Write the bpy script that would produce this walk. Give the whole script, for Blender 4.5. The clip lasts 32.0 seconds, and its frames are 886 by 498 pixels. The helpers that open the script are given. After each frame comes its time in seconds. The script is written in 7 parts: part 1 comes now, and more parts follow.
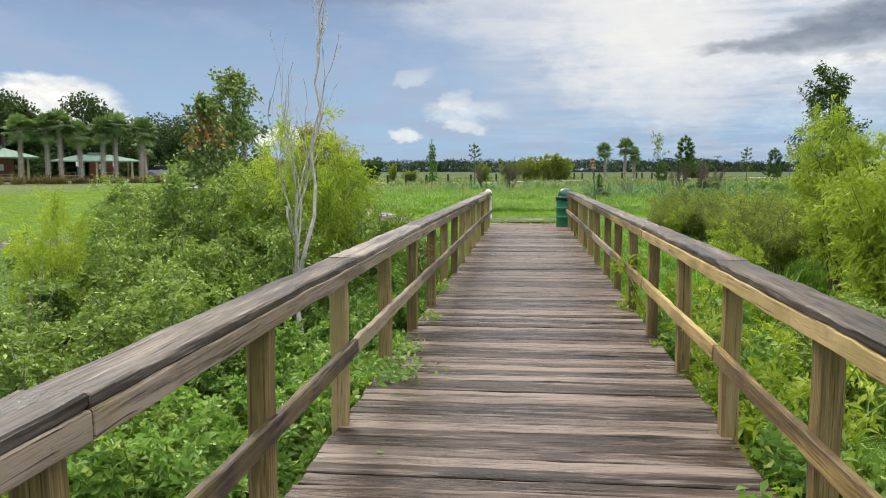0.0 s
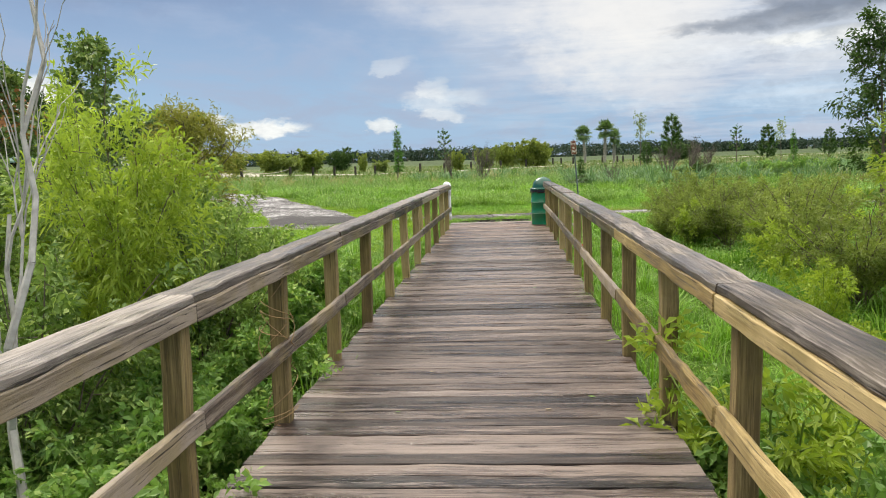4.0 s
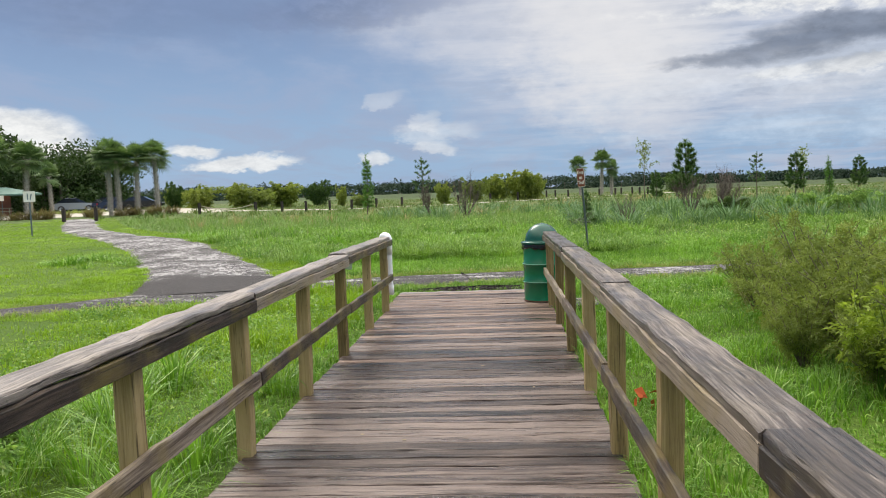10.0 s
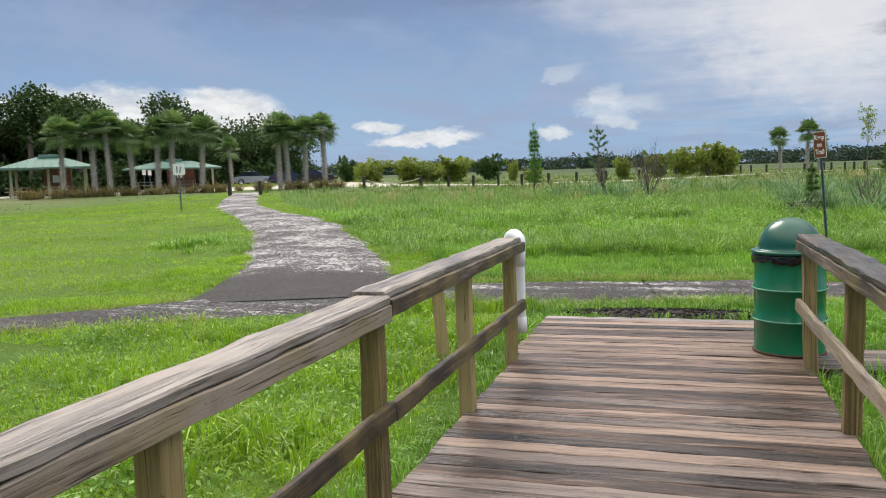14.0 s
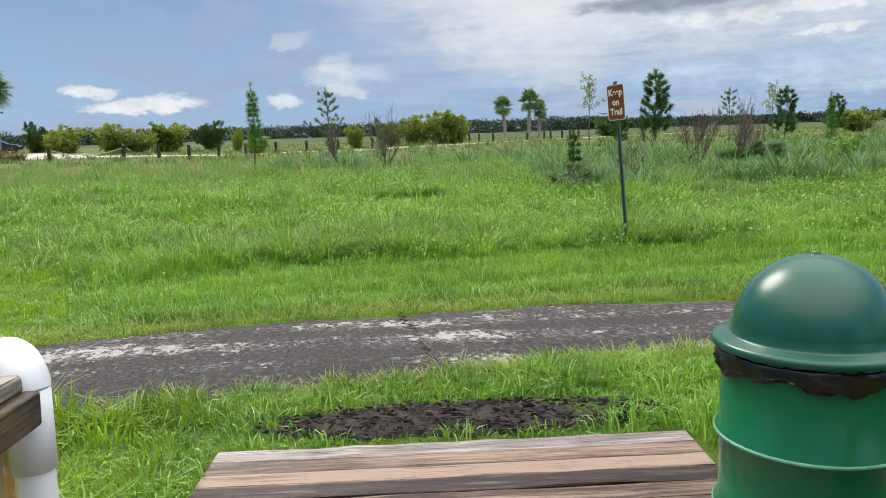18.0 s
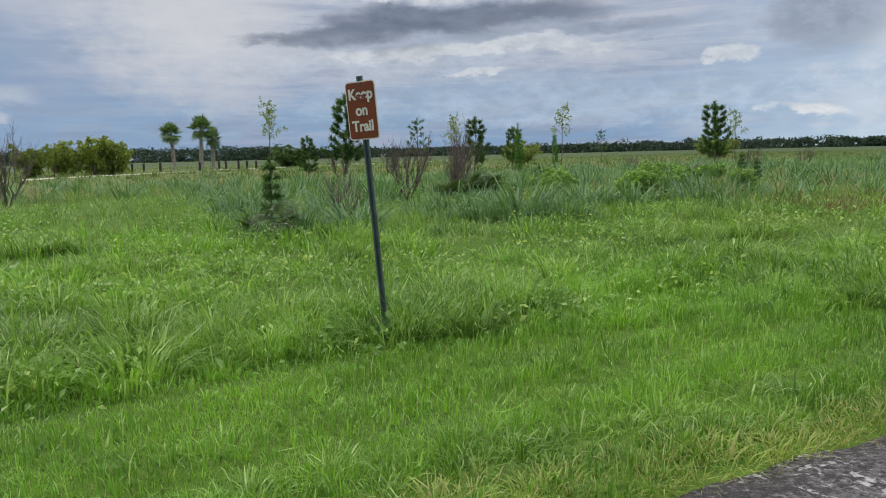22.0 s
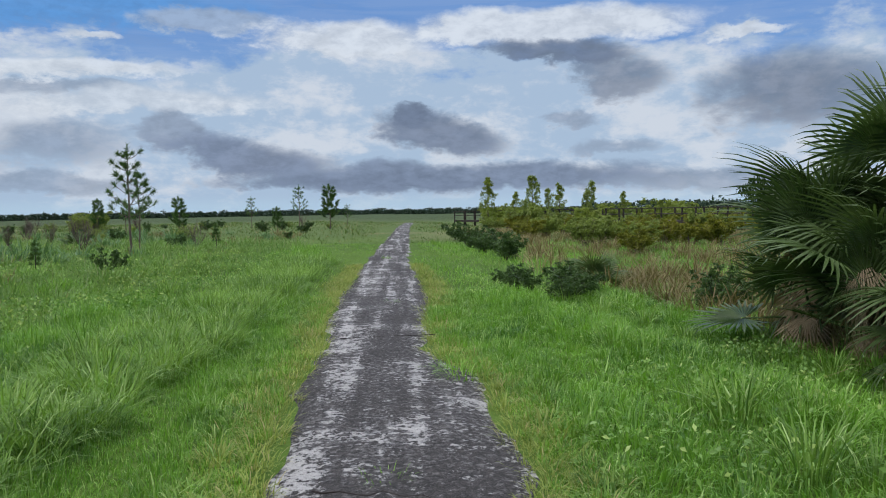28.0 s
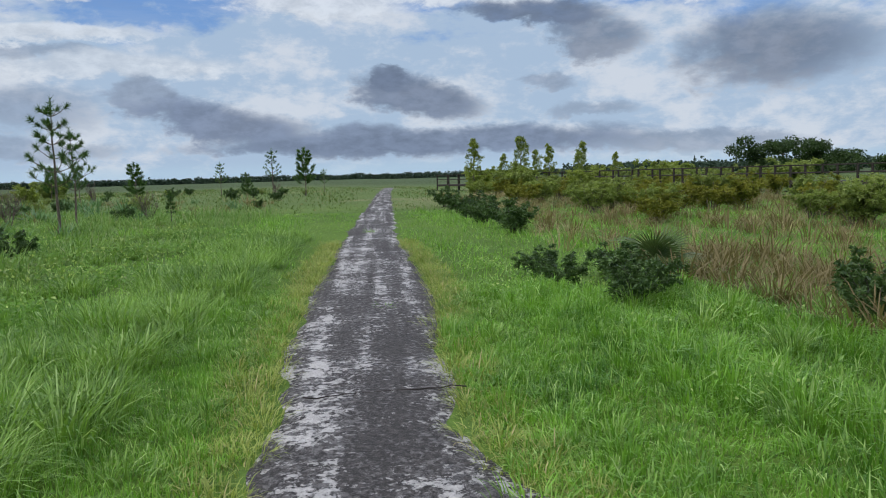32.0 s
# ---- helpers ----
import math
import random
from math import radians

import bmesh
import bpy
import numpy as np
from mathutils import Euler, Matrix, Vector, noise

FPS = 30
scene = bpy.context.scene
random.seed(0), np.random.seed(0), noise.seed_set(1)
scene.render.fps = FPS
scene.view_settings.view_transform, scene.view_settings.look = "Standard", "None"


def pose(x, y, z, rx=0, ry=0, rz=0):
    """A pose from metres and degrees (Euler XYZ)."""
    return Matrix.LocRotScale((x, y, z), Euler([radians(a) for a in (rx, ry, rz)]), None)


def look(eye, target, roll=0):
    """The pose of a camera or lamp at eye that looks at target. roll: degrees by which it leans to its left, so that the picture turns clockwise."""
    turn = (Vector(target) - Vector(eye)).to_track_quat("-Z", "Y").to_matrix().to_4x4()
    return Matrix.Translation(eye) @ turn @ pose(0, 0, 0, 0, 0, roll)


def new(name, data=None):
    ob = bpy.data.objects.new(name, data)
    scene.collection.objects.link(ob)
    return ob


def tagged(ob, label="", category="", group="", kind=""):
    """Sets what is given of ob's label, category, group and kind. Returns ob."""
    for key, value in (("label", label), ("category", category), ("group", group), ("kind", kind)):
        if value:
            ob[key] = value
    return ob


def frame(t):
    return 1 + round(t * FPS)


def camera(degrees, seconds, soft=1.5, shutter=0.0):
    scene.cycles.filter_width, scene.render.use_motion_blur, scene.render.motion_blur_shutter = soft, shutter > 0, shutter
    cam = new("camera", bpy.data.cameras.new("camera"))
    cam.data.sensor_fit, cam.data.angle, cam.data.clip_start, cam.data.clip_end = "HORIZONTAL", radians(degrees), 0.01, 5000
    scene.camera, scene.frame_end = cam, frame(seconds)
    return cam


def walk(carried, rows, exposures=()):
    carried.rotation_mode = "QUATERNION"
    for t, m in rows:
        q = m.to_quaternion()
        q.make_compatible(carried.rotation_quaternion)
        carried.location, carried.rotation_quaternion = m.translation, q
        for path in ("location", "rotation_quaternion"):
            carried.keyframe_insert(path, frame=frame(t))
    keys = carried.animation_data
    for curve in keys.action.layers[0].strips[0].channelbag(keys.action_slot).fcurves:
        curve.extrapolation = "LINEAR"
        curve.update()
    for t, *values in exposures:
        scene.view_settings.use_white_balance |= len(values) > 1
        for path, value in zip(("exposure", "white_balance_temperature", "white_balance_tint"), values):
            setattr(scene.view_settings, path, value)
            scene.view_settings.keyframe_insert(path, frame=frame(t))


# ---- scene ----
cam = camera(59.1, 32.0, 1.0)
METRES, EYE, TILT, LEAN, TURN = 36.3, 1.57, -3.1, -0.1, 6.0
ROWS = [
    (0.0, 0.0, 0.0, 0.0, -0.04, -2.63, 0.83),
    (0.5, 0.0038, 0.0151, 0.0007, -2.58, -3.43, 0.57),
    (1.0, 0.007, 0.031, 0.0016, -7.1, -3.99, 1.02),
    (1.5, 0.0109, 0.0463, 0.0027, -10.05, -4.04, 0.78),
    (2.0, 0.0124, 0.0619, 0.0035, -10.26, -4.42, 1.7),
    (2.5, 0.0157, 0.0775, 0.0039, -8.96, -5.18, 1.99),
    (3.0, 0.0161, 0.0929, 0.0051, -6.07, -4.15, 2.1),
    (3.5, 0.0191, 0.1069, 0.0057, -2.94, -3.12, 1.58),
    (5.5, 0.0275, 0.1738, 0.0091, 1.46, -5.7, 5.32),
    (6.0, 0.0308, 0.1889, 0.0107, 3.7, -4.17, 3.51),
    (6.5, 0.0324, 0.2056, 0.0111, 4.71, -3.9, 3.01),
    (7.0, 0.0358, 0.2223, 0.0119, 4.53, -3.96, 3.15),
    (7.5, 0.0362, 0.2396, 0.0128, 3.02, -3.53, 3.54),
    (8.0, 0.0399, 0.2568, 0.0134, -1.77, -3.85, 2.53),
    (8.5, 0.0412, 0.2723, 0.0136, -1.69, -3.31, 1.3),
    (9.0, 0.0446, 0.2874, 0.014, -0.05, -3.52, 1.49),
    (9.5, 0.0463, 0.3039, 0.0158, 1.73, -2.52, 1.57),
    (10.0, 0.0495, 0.3206, 0.0177, -2.01, -1.17, 2.85),
    (10.5, 0.0517, 0.337, 0.0188, -6.56, -0.38, 2.45),
    (11.0, 0.0523, 0.3528, 0.0194, -9.85, -0.26, 2.36),
    (11.5, 0.0544, 0.3685, 0.02, -10.21, -1.14, 2.52),
    (12.0, 0.0542, 0.3843, 0.0205, -5.36, -1.47, 2.23),
    (12.5, 0.0551, 0.3998, 0.0213, 4.01, -1.27, 1.56),
    (13.0, 0.0541, 0.4146, 0.0217, 9.63, -1.41, 1.97),
    (13.5, 0.0555, 0.4295, 0.0223, 11.42, -2.0, 2.01),
    (15.5, 0.0574, 0.4931, 0.0256, 4.04, -4.61, 1.8),
    (16.0, 0.0593, 0.5098, 0.0264, 0.66, -5.92, 2.31),
    (16.5, 0.058, 0.5266, 0.0271, -2.68, -6.15, 2.2),
    (17.0, 0.0594, 0.5438, 0.028, -6.83, -5.69, 1.63),
    (17.5, 0.0579, 0.5606, 0.0283, -8.5, -4.86, 2.5),
    (18.0, 0.0591, 0.5767, 0.0286, -8.4, -5.53, 2.94),
    (18.5, 0.0585, 0.5914, 0.0291, -7.9, -5.28, 3.12),
    (19.0, 0.0603, 0.6063, 0.0296, -12.21, -4.02, 3.23),
    (19.5, 0.0629, 0.6222, 0.0306, -15.47, -3.58, 3.45),
    (20.0, 0.0658, 0.6369, 0.0311, -20.86, -3.9, 4.99),
    (20.5, 0.0705, 0.6522, 0.0318, -24.6, -4.06, 5.39),
    (21.0, 0.0738, 0.6674, 0.0325, -27.09, -4.67, 5.81),
    (21.5, 0.08, 0.6803, 0.0336, -29.25, -5.25, 5.53),
    (22.0, 0.087, 0.6944, 0.0337, -31.79, -4.48, 3.21),
    (22.5, 0.0975, 0.7043, 0.0341, -39.84, -4.25, 3.08),
    (23.0, 0.1114, 0.7165, 0.0343, -50.65, -2.81, 3.27),
    (23.5, 0.1268, 0.7256, 0.0352, -65.95, -2.47, 3.71),
    (24.0, 0.1442, 0.7301, 0.0368, -80.5, -2.61, 4.27),
    (24.5, 0.1596, 0.7335, 0.0379, -90.22, -3.77, 5.27),
    (25.0, 0.175, 0.735, 0.0385, -94.29, -5.38, 4.23),
    (25.5, 0.1882, 0.7377, 0.039, -96.73, -4.75, 4.32),
    (26.0, 0.2008, 0.7372, 0.039, -97.84, -3.53, 4.17),
    (26.5, 0.2126, 0.7375, 0.0386, -98.89, -3.21, 3.93),
    (28.5, 0.2654, 0.7313, 0.0375, -98.8, -3.38, 4.09),
    (29.0, 0.2794, 0.7325, 0.0375, -100.04, -3.63, 4.41),
    (29.5, 0.294, 0.7309, 0.0373, -101.32, -4.04, 4.34),
    (30.0, 0.3073, 0.7318, 0.0371, -100.79, -4.29, 3.83),
    (30.5, 0.3226, 0.7307, 0.0368, -101.43, -5.21, 4.27),
    (31.0, 0.3377, 0.7297, 0.037, -102.13, -5.62, 4.48),
    (31.5, 0.3526, 0.7286, 0.037, -102.37, -6.03, 4.97),
    (32.0, 0.3673, 0.7265, 0.0374, -100.39, -6.08, 4.69),
]


def lean(t):
    """The small sideways lean of the guess, larger while the walk heads along the boardwalk."""
    return -0.6 if t <= 19 else -0.1 if t >= 24 else -0.6 + 0.1 * (t - 19)


def eye_pose(t, x, y, z, yaw, pitch, roll):
    place = pose(0, 0, EYE, TILT, LEAN, TURN) @ Vector((METRES * x, METRES * y, METRES * z))
    turn = pose(0, 0, 0, TILT, lean(t), TURN) @ pose(0, 0, 0, 90 + pitch, roll, yaw)
    return Matrix.Translation(place) @ turn


EXPOSURES = [(0.0, 0.25, 6900, 8), (3.0, 0.29, 6900, 8), (7.0, 0.26, 6900, 8), (9.0, 0.16, 6750, 10), (11.0, 0.04, 6600, 10), (13.0, 0.04, 6550, 10), (16.0, 0.14, 6700, 10), (18.0, 0.14, 6550, 10), (19.2, 0.10, 6500, 10), (20.5, -0.14, 6450, 10), (22.0, -0.26, 6400, 10), (23.0, -0.14, 6400, 10), (24.5, -0.42, 6050, 10), (28.0, -0.5, 5950, 10), (32.0, -0.5, 5950, 10)]
walk(cam, [(r[0], eye_pose(*r)) for r in ROWS], EXPOSURES)

# ---- world, sun ----
SUN_AZ, SUN_EL = -30.0, 46.0
sun = new("sun", bpy.data.lights.new("sun", "SUN"))
sun.data.energy, sun.data.angle, sun.data.color = 2.0, radians(24), (1.0, 0.95, 0.87)
sun.matrix_world = look((60 * math.sin(radians(SUN_AZ)), 60 * math.cos(radians(SUN_AZ)), 55), (0, 0, 0))

world = bpy.data.worlds.new("world")
scene.world = world
world.use_nodes = True
WT = world.node_tree
WT.nodes.clear()


def link_in(nt, socket, value):
    """Links a socket, or sets a plain value."""
    if isinstance(value, bpy.types.NodeSocket):
        nt.links.new(value, socket)
    elif value is not None:
        socket.default_value = value


def calc(nt, op, a, b=None, c=None, clamp=False):
    n = nt.nodes.new("ShaderNodeMath")
    n.operation, n.use_clamp = op, clamp
    for k, v in enumerate((a, b, c)):
        link_in(nt, n.inputs[k], v)
    return n.outputs[0]


def smooth(nt, value, low, high):
    n = nt.nodes.new("ShaderNodeMapRange")
    n.interpolation_type = "SMOOTHSTEP"
    link_in(nt, n.inputs[0], value)
    n.inputs[1].default_value, n.inputs[2].default_value = low, high
    return n.outputs[0]


def tint(nt, fac, a, b, mode="MIX"):
    n = nt.nodes.new("ShaderNodeMix")
    n.data_type, n.blend_type = "RGBA", mode
    link_in(nt, n.inputs[0], fac)
    for k, v in ((6, a), (7, b)):
        link_in(nt, n.inputs[k], (*v, 1) if isinstance(v, tuple) and len(v) == 3 else v)
    return n.outputs[2]


def grain(nt, vec, scale, detail=4.0, rough=0.55, warp=0.0):
    n = nt.nodes.new("ShaderNodeTexNoise")
    link_in(nt, n.inputs["Vector"], vec)
    n.inputs["Scale"].default_value, n.inputs["Detail"].default_value = scale, detail
    n.inputs["Roughness"].default_value, n.inputs["Distortion"].default_value = rough, warp
    return n.outputs[0]


def stretch(nt, vec, sx, sy, sz):
    n = nt.nodes.new("ShaderNodeMapping")
    link_in(nt, n.inputs[0], vec)
    n.inputs["Scale"].default_value = (sx, sy, sz)
    return n.outputs[0]


def joined(nt, x, y, z):
    n = nt.nodes.new("ShaderNodeCombineXYZ")
    for k, v in enumerate((x, y, z)):
        link_in(nt, n.inputs[k], v)
    return n.outputs[0]


def build_sky(nt):
    way = nt.nodes.new("ShaderNodeTexCoord").outputs["Generated"]
    parts = nt.nodes.new("ShaderNodeSeparateXYZ")
    nt.links.new(way, parts.inputs[0])
    dx, dy, dz = parts.outputs
    az = calc(nt, "MULTIPLY", calc(nt, "ARCTAN2", dx, dy), 57.29578)
    el = calc(nt, "MULTIPLY", calc(nt, "ARCSINE", dz), 57.29578)
    up = calc(nt, "ADD", calc(nt, "MAXIMUM", dz, 0.0), 0.10)
    flat = joined(nt, calc(nt, "DIVIDE", dx, up), calc(nt, "DIVIDE", dy, up), 0.0)
    tall_way = stretch(nt, way, 1.0, 1.0, 2.1)
    puff = grain(nt, tall_way, 9.0, 9.0, 0.58, 0.25)
    fine = grain(nt, tall_way, 34.0, 8.0, 0.62, 0.2)
    swirl = grain(nt, stretch(nt, way, 1.3, 1.3, 2.6), 6.0, 6.0, 0.6, 0.2)
    streak = grain(nt, stretch(nt, flat, 1.0, 0.55, 1.0), 1.1, 8.0, 0.62, 0.5)
    lines = grain(nt, stretch(nt, way, 1.0, 1.0, 11.0), 6.5, 8.0, 0.6, 0.4)
    off = lambda n, much: calc(nt, "MULTIPLY", calc(nt, "SUBTRACT", n, 0.5), much)
    # the clouds' outlines wander
    az_w = calc(nt, "ADD", az, calc(nt, "ADD", off(puff, 7.0), off(fine, 1.8)))
    el_w = calc(nt, "ADD", el, calc(nt, "ADD", off(swirl, 2.6), off(fine, 1.1)))
    spot = joined(nt, az_w, el_w, 0.0)
    rag = calc(nt, "ADD", off(puff, 2.6), off(fine, 1.8))

    def cloud(a0, e0, wa, we, soft=1.0, ragged=1.0, tilt=0.0):
        n = nt.nodes.new("ShaderNodeMapping")
        n.vector_type = "TEXTURE"
        nt.links.new(spot, n.inputs[0])
        n.inputs["Location"].default_value = (a0, e0, 0)
        n.inputs["Rotation"].default_value = (0, 0, math.atan(tilt))
        n.inputs["Scale"].default_value = (wa, we, 1)
        d = nt.nodes.new("ShaderNodeVectorMath")
        d.operation = "DOT_PRODUCT"
        nt.links.new(n.outputs[0], d.inputs[0])
        nt.links.new(n.outputs[0], d.inputs[1])
        s = calc(nt, "SUBTRACT", calc(nt, "MULTIPLY_ADD", rag, ragged, 1.0), d.outputs["Value"])
        return smooth(nt, s, -0.3 * soft, 0.7 * soft)

    sky = nt.nodes.new("ShaderNodeTexSky")
    sky.sky_type, sky.sun_disc = "NISHITA", False
    sky.sun_elevation, sky.sun_rotation = radians(SUN_EL), radians(SUN_AZ)
    clear = tint(nt, 1.0, sky.outputs[0], (0.10, 0.10, 0.10), "MULTIPLY")
    east = smooth(nt, az, 38.0, 66.0)
    # a blue-grey shower sky ahead and to the west, clearer blue to the east
    slate = tint(nt, smooth(nt, el, 1.0, 14.0), (0.245, 0.41, 0.65), (0.175, 0.27, 0.475))
    slate = tint(nt, smooth(nt, calc(nt, "ADD", streak, off(puff, 0.5)), 0.40, 0.66), slate, (0.255, 0.35, 0.55))
    slate = tint(nt, calc(nt, "MULTIPLY", smooth(nt, calc(nt, "ADD", el, off(swirl, 8.0)), 9.5, 16.0), 0.75), slate, (0.145, 0.215, 0.38))
    deep = tint(nt, smooth(nt, el, 3.0, 14.0), (0.36, 0.56, 0.78), (0.09, 0.29, 0.69))
    base = tint(nt, east, slate, deep)
    base = tint(nt, 0.10, base, clear)
    # thin veil, thicker towards the hidden sun, drawn out in lines lower down
    right = calc(nt, "MULTIPLY", smooth(nt, calc(nt, "ADD", calc(nt, "ADD", az, off(swirl, 16.0)), calc(nt, "MULTIPLY", el, 0.5)), -10.0, 15.0), calc(nt, "SUBTRACT", 1.0, calc(nt, "MULTIPLY", east, 0.7)))
    high = smooth(nt, calc(nt, "ADD", el, off(swirl, 5.0)), 1.5, 8.0)
    veil = calc(nt, "MULTIPLY", right, calc(nt, "ADD", calc(nt, "MULTIPLY", high, 0.62), calc(nt, "MULTIPLY", smooth(nt, calc(nt, "ADD", lines, off(streak, 0.4)), 0.40, 0.66), 0.40)), None, True)
    base = tint(nt, calc(nt, "MULTIPLY", veil, 0.88), base, (0.63, 0.665, 0.745))
    base = tint(nt, calc(nt, "MULTIPLY", calc(nt, "MULTIPLY", right, smooth(nt, off(calc(nt, "ADD", lines, off(fine, 0.5)), -1.0), 0.03, 0.15)), 0.42), base, (0.36, 0.42, 0.54))
    base = tint(nt, calc(nt, "MULTIPLY", cloud(9.0, 9.5, 7.0, 5.5, 2.0, 0.5), 0.8), base, (0.80, 0.80, 0.81))
    base = tint(nt, calc(nt, "MULTIPLY", cloud(2.0, 11.5, 12.0, 3.0, 2.0, 0.5, -0.12), 0.45), base, (0.72, 0.73, 0.77))
    # the eastern cover: soft white cloud with grey bellies, open blue above
    cover = calc(nt, "MULTIPLY", east, smooth(nt, calc(nt, "ADD", el, calc(nt, "ADD", off(puff, 12.0), off(fine, 4.0))), 12.6, 10.0))
    soft_white = tint(nt, smooth(nt, calc(nt, "ADD", swirl, off(fine, 0.45)), 0.40, 0.62), (0.50, 0.61, 0.73), (0.78, 0.80, 0.82))
    base = tint(nt, calc(nt, "MULTIPLY", cover, 0.93), base, soft_white)
    white, grey, dark = (0.80, 0.83, 0.86), (0.33, 0.385, 0.475), (0.185, 0.225, 0.305)
    haze, slate_dark = (0.40, 0.48, 0.60), (0.175, 0.235, 0.39)
    body = smooth(nt, calc(nt, "ADD", fine, off(puff, 0.5)), 0.3, 0.7)

    def lay(a0, e0, wa, we, colour, much, ragged=0.8, tilt=0.0, soft=1.0):
        nonlocal base
        shaded = tint(nt, body, tuple(0.84 * c for c in colour), tuple(min(0.92, 1.13 * c) for c in colour))
        base = tint(nt, calc(nt, "MULTIPLY", cloud(a0, e0, wa, we, soft, ragged, tilt), much), base, shaded)

    # heaps and shreds low in the west and ahead
    lay(-33.0, 4.3, 5.4, 1.9, white, 0.95, 0.9, -0.06)
    lay(-41.0, 4.6, 6.0, 2.2, white, 0.9, 0.9)
    lay(-28.5, 3.1, 2.2, 0.55, white, 0.9, 0.6)
    lay(-21.6, 3.3, 2.0, 0.5, white, 0.85, 0.7)
    lay(-18.2, 2.4, 4.2, 0.55, white, 0.85, 0.6, 0.02)
    lay(-4.0, 4.2, 3.2, 0.75, white, 0.34, 0.8, 0.0, 1.3)
    lay(-4.3, 5.0, 1.0, 0.8, white, 0.3, 0.7, 0.0, 1.3)
    lay(-4.4, 3.1, 1.4, 0.5, white, 0.45, 0.7)
    lay(-8.9, 2.4, 1.2, 0.55, white, 0.7, 0.6)
    lay(-8.0, 6.6, 1.6, 0.6, white, 0.25, 0.8)
    lay(-10.0, 13.0, 9.0, 1.1, slate_dark, 0.6, 0.8, 0.03, 1.5)
    lay(-28.0, 12.6, 12.0, 2.0, slate_dark, 0.4, 0.8, 0.0, 1.8)
    # the dark bar below the veil, and the bands that follow it east
    lay(19.5, 8.5, 8.0, 0.85, dark, 0.80, 0.5, 0.06)
    lay(27.5, 9.6, 11.0, 1.1, dark, 0.85, 0.5, 0.02)
    lay(24.0, 7.3, 7.0, 0.45, grey, 0.7, 0.6, 0.04)
    lay(26.0, 6.6, 15.0, 1.8, (0.62, 0.67, 0.745), 0.55, 0.7, 0.0, 1.8)
    lay(36.0, 3.4, 24.0, 1.8, (0.53, 0.64, 0.77), 0.6, 0.7, 0.0, 1.8)
    lay(30.0, 12.0, 18.0, 1.3, white, 0.88, 0.7, 0.02)
    lay(30.0, 7.3, 12.0, 0.6, white, 0.55, 0.7, 0.02)
    lay(28.4, 5.4, 2.6, 0.25, white, 0.6, 0.5)
    lay(35.0, 8.6, 9.0, 0.6, grey, 0.6, 0.6, 0.03)
    lay(52.0, 8.7, 4.0, 3.2, grey, 0.88, 0.8, 0.0, 1.4)
    lay(46.3, 6.0, 1.6, 0.7, white, 0.6)
    lay(50.5, 2.4, 2.4, 0.45, white, 0.8, 0.6)
    lay(56.0, 11.6, 7.0, 0.7, white, 0.8, 0.7)
    lay(63.0, 13.7, 18.0, 1.5, (0.13, 0.35, 0.70), 0.7, 0.7, 0.0, 1.4)
    # east: white heaps, open blue, grey and dark bellies
    lay(64.5, 8.5, 8.0, 0.45, grey, 0.6, 0.6)
    lay(67.5, 9.6, 8.0, 0.7, white, 0.85, 0.6, 0.03)
    lay(69.0, 11.9, 2.6, 0.35, white, 0.8, 0.6)
    lay(76.8, 13.2, 4.6, 0.8, haze, 0.85, 0.7)
    lay(86.0, 12.2, 6.5, 1.4, white, 0.9, 0.7)
    lay(100.8, 12.9, 10.5, 1.3, white, 0.9, 0.7)
    lay(114.0, 11.7, 3.2, 0.4, white, 0.85, 0.5)
    lay(71.5, 7.6, 10.0, 1.0, white, 0.7, 0.7)
    lay(66.0, 5.0, 5.5, 1.7, grey, 0.75, 0.8, 0.0, 1.5)
    lay(66.5, 2.3, 6.0, 0.8, grey, 0.65, 0.7)
    lay(74.2, 5.6, 2.8, 1.4, grey, 0.85, 0.8, -0.25)
    lay(79.0, 4.0, 6.5, 1.4, (0.25, 0.30, 0.40), 0.95, 0.7, -0.10)
    lay(94.0, 2.4, 17.0, 1.15, (0.255, 0.305, 0.40), 0.98, 0.55)
    lay(88.0, 2.0, 9.0, 0.7, dark, 0.35, 0.6)
    lay(112.0, 1.9, 8.0, 0.8, grey, 0.7, 0.6)
    lay(92.6, 5.7, 5.4, 1.45, (0.215, 0.26, 0.35), 0.9, 0.6, -0.16)
    lay(90.6, 6.9, 1.7, 0.7, dark, 0.8, 0.6)
    lay(101.0, 11.1, 6.2, 0.95, dark, 0.88, 0.6, -0.05)
    lay(105.2, 9.3, 3.6, 1.6, dark, 0.72, 0.7)
    lay(117.0, 7.6, 7.2, 2.6, dark, 0.80, 0.5, 0.0, 1.2)
    lay(102.5, 6.2, 1.9, 0.8, grey, 0.7)
    lay(105.0, 4.2, 3.4, 0.7, grey, 0.6)
    base = tint(nt, calc(nt, "MULTIPLY", calc(nt, "MULTIPLY", smooth(nt, el, 1.5, 0.5), east), 0.7), base, (0.55, 0.70, 0.80))
    base = tint(nt, calc(nt, "MULTIPLY", smooth(nt, el, 19.0, 40.0), 0.85), base, (0.62, 0.58, 0.52))
    # the overcast grows brighter towards the zenith
    lift = calc(nt, "ADD", 1.0, calc(nt, "ADD", calc(nt, "MULTIPLY", east, 0.2), calc(nt, "MULTIPLY", smooth(nt, el, 20.0, 60.0), 3.3)))
    back = nt.nodes.new("ShaderNodeBackground")
    nt.links.new(base, back.inputs[0])
    nt.links.new(lift, back.inputs[1])
    out = nt.nodes.new("ShaderNodeOutputWorld")
    nt.links.new(back.outputs[0], out.inputs[0])


build_sky(WT)


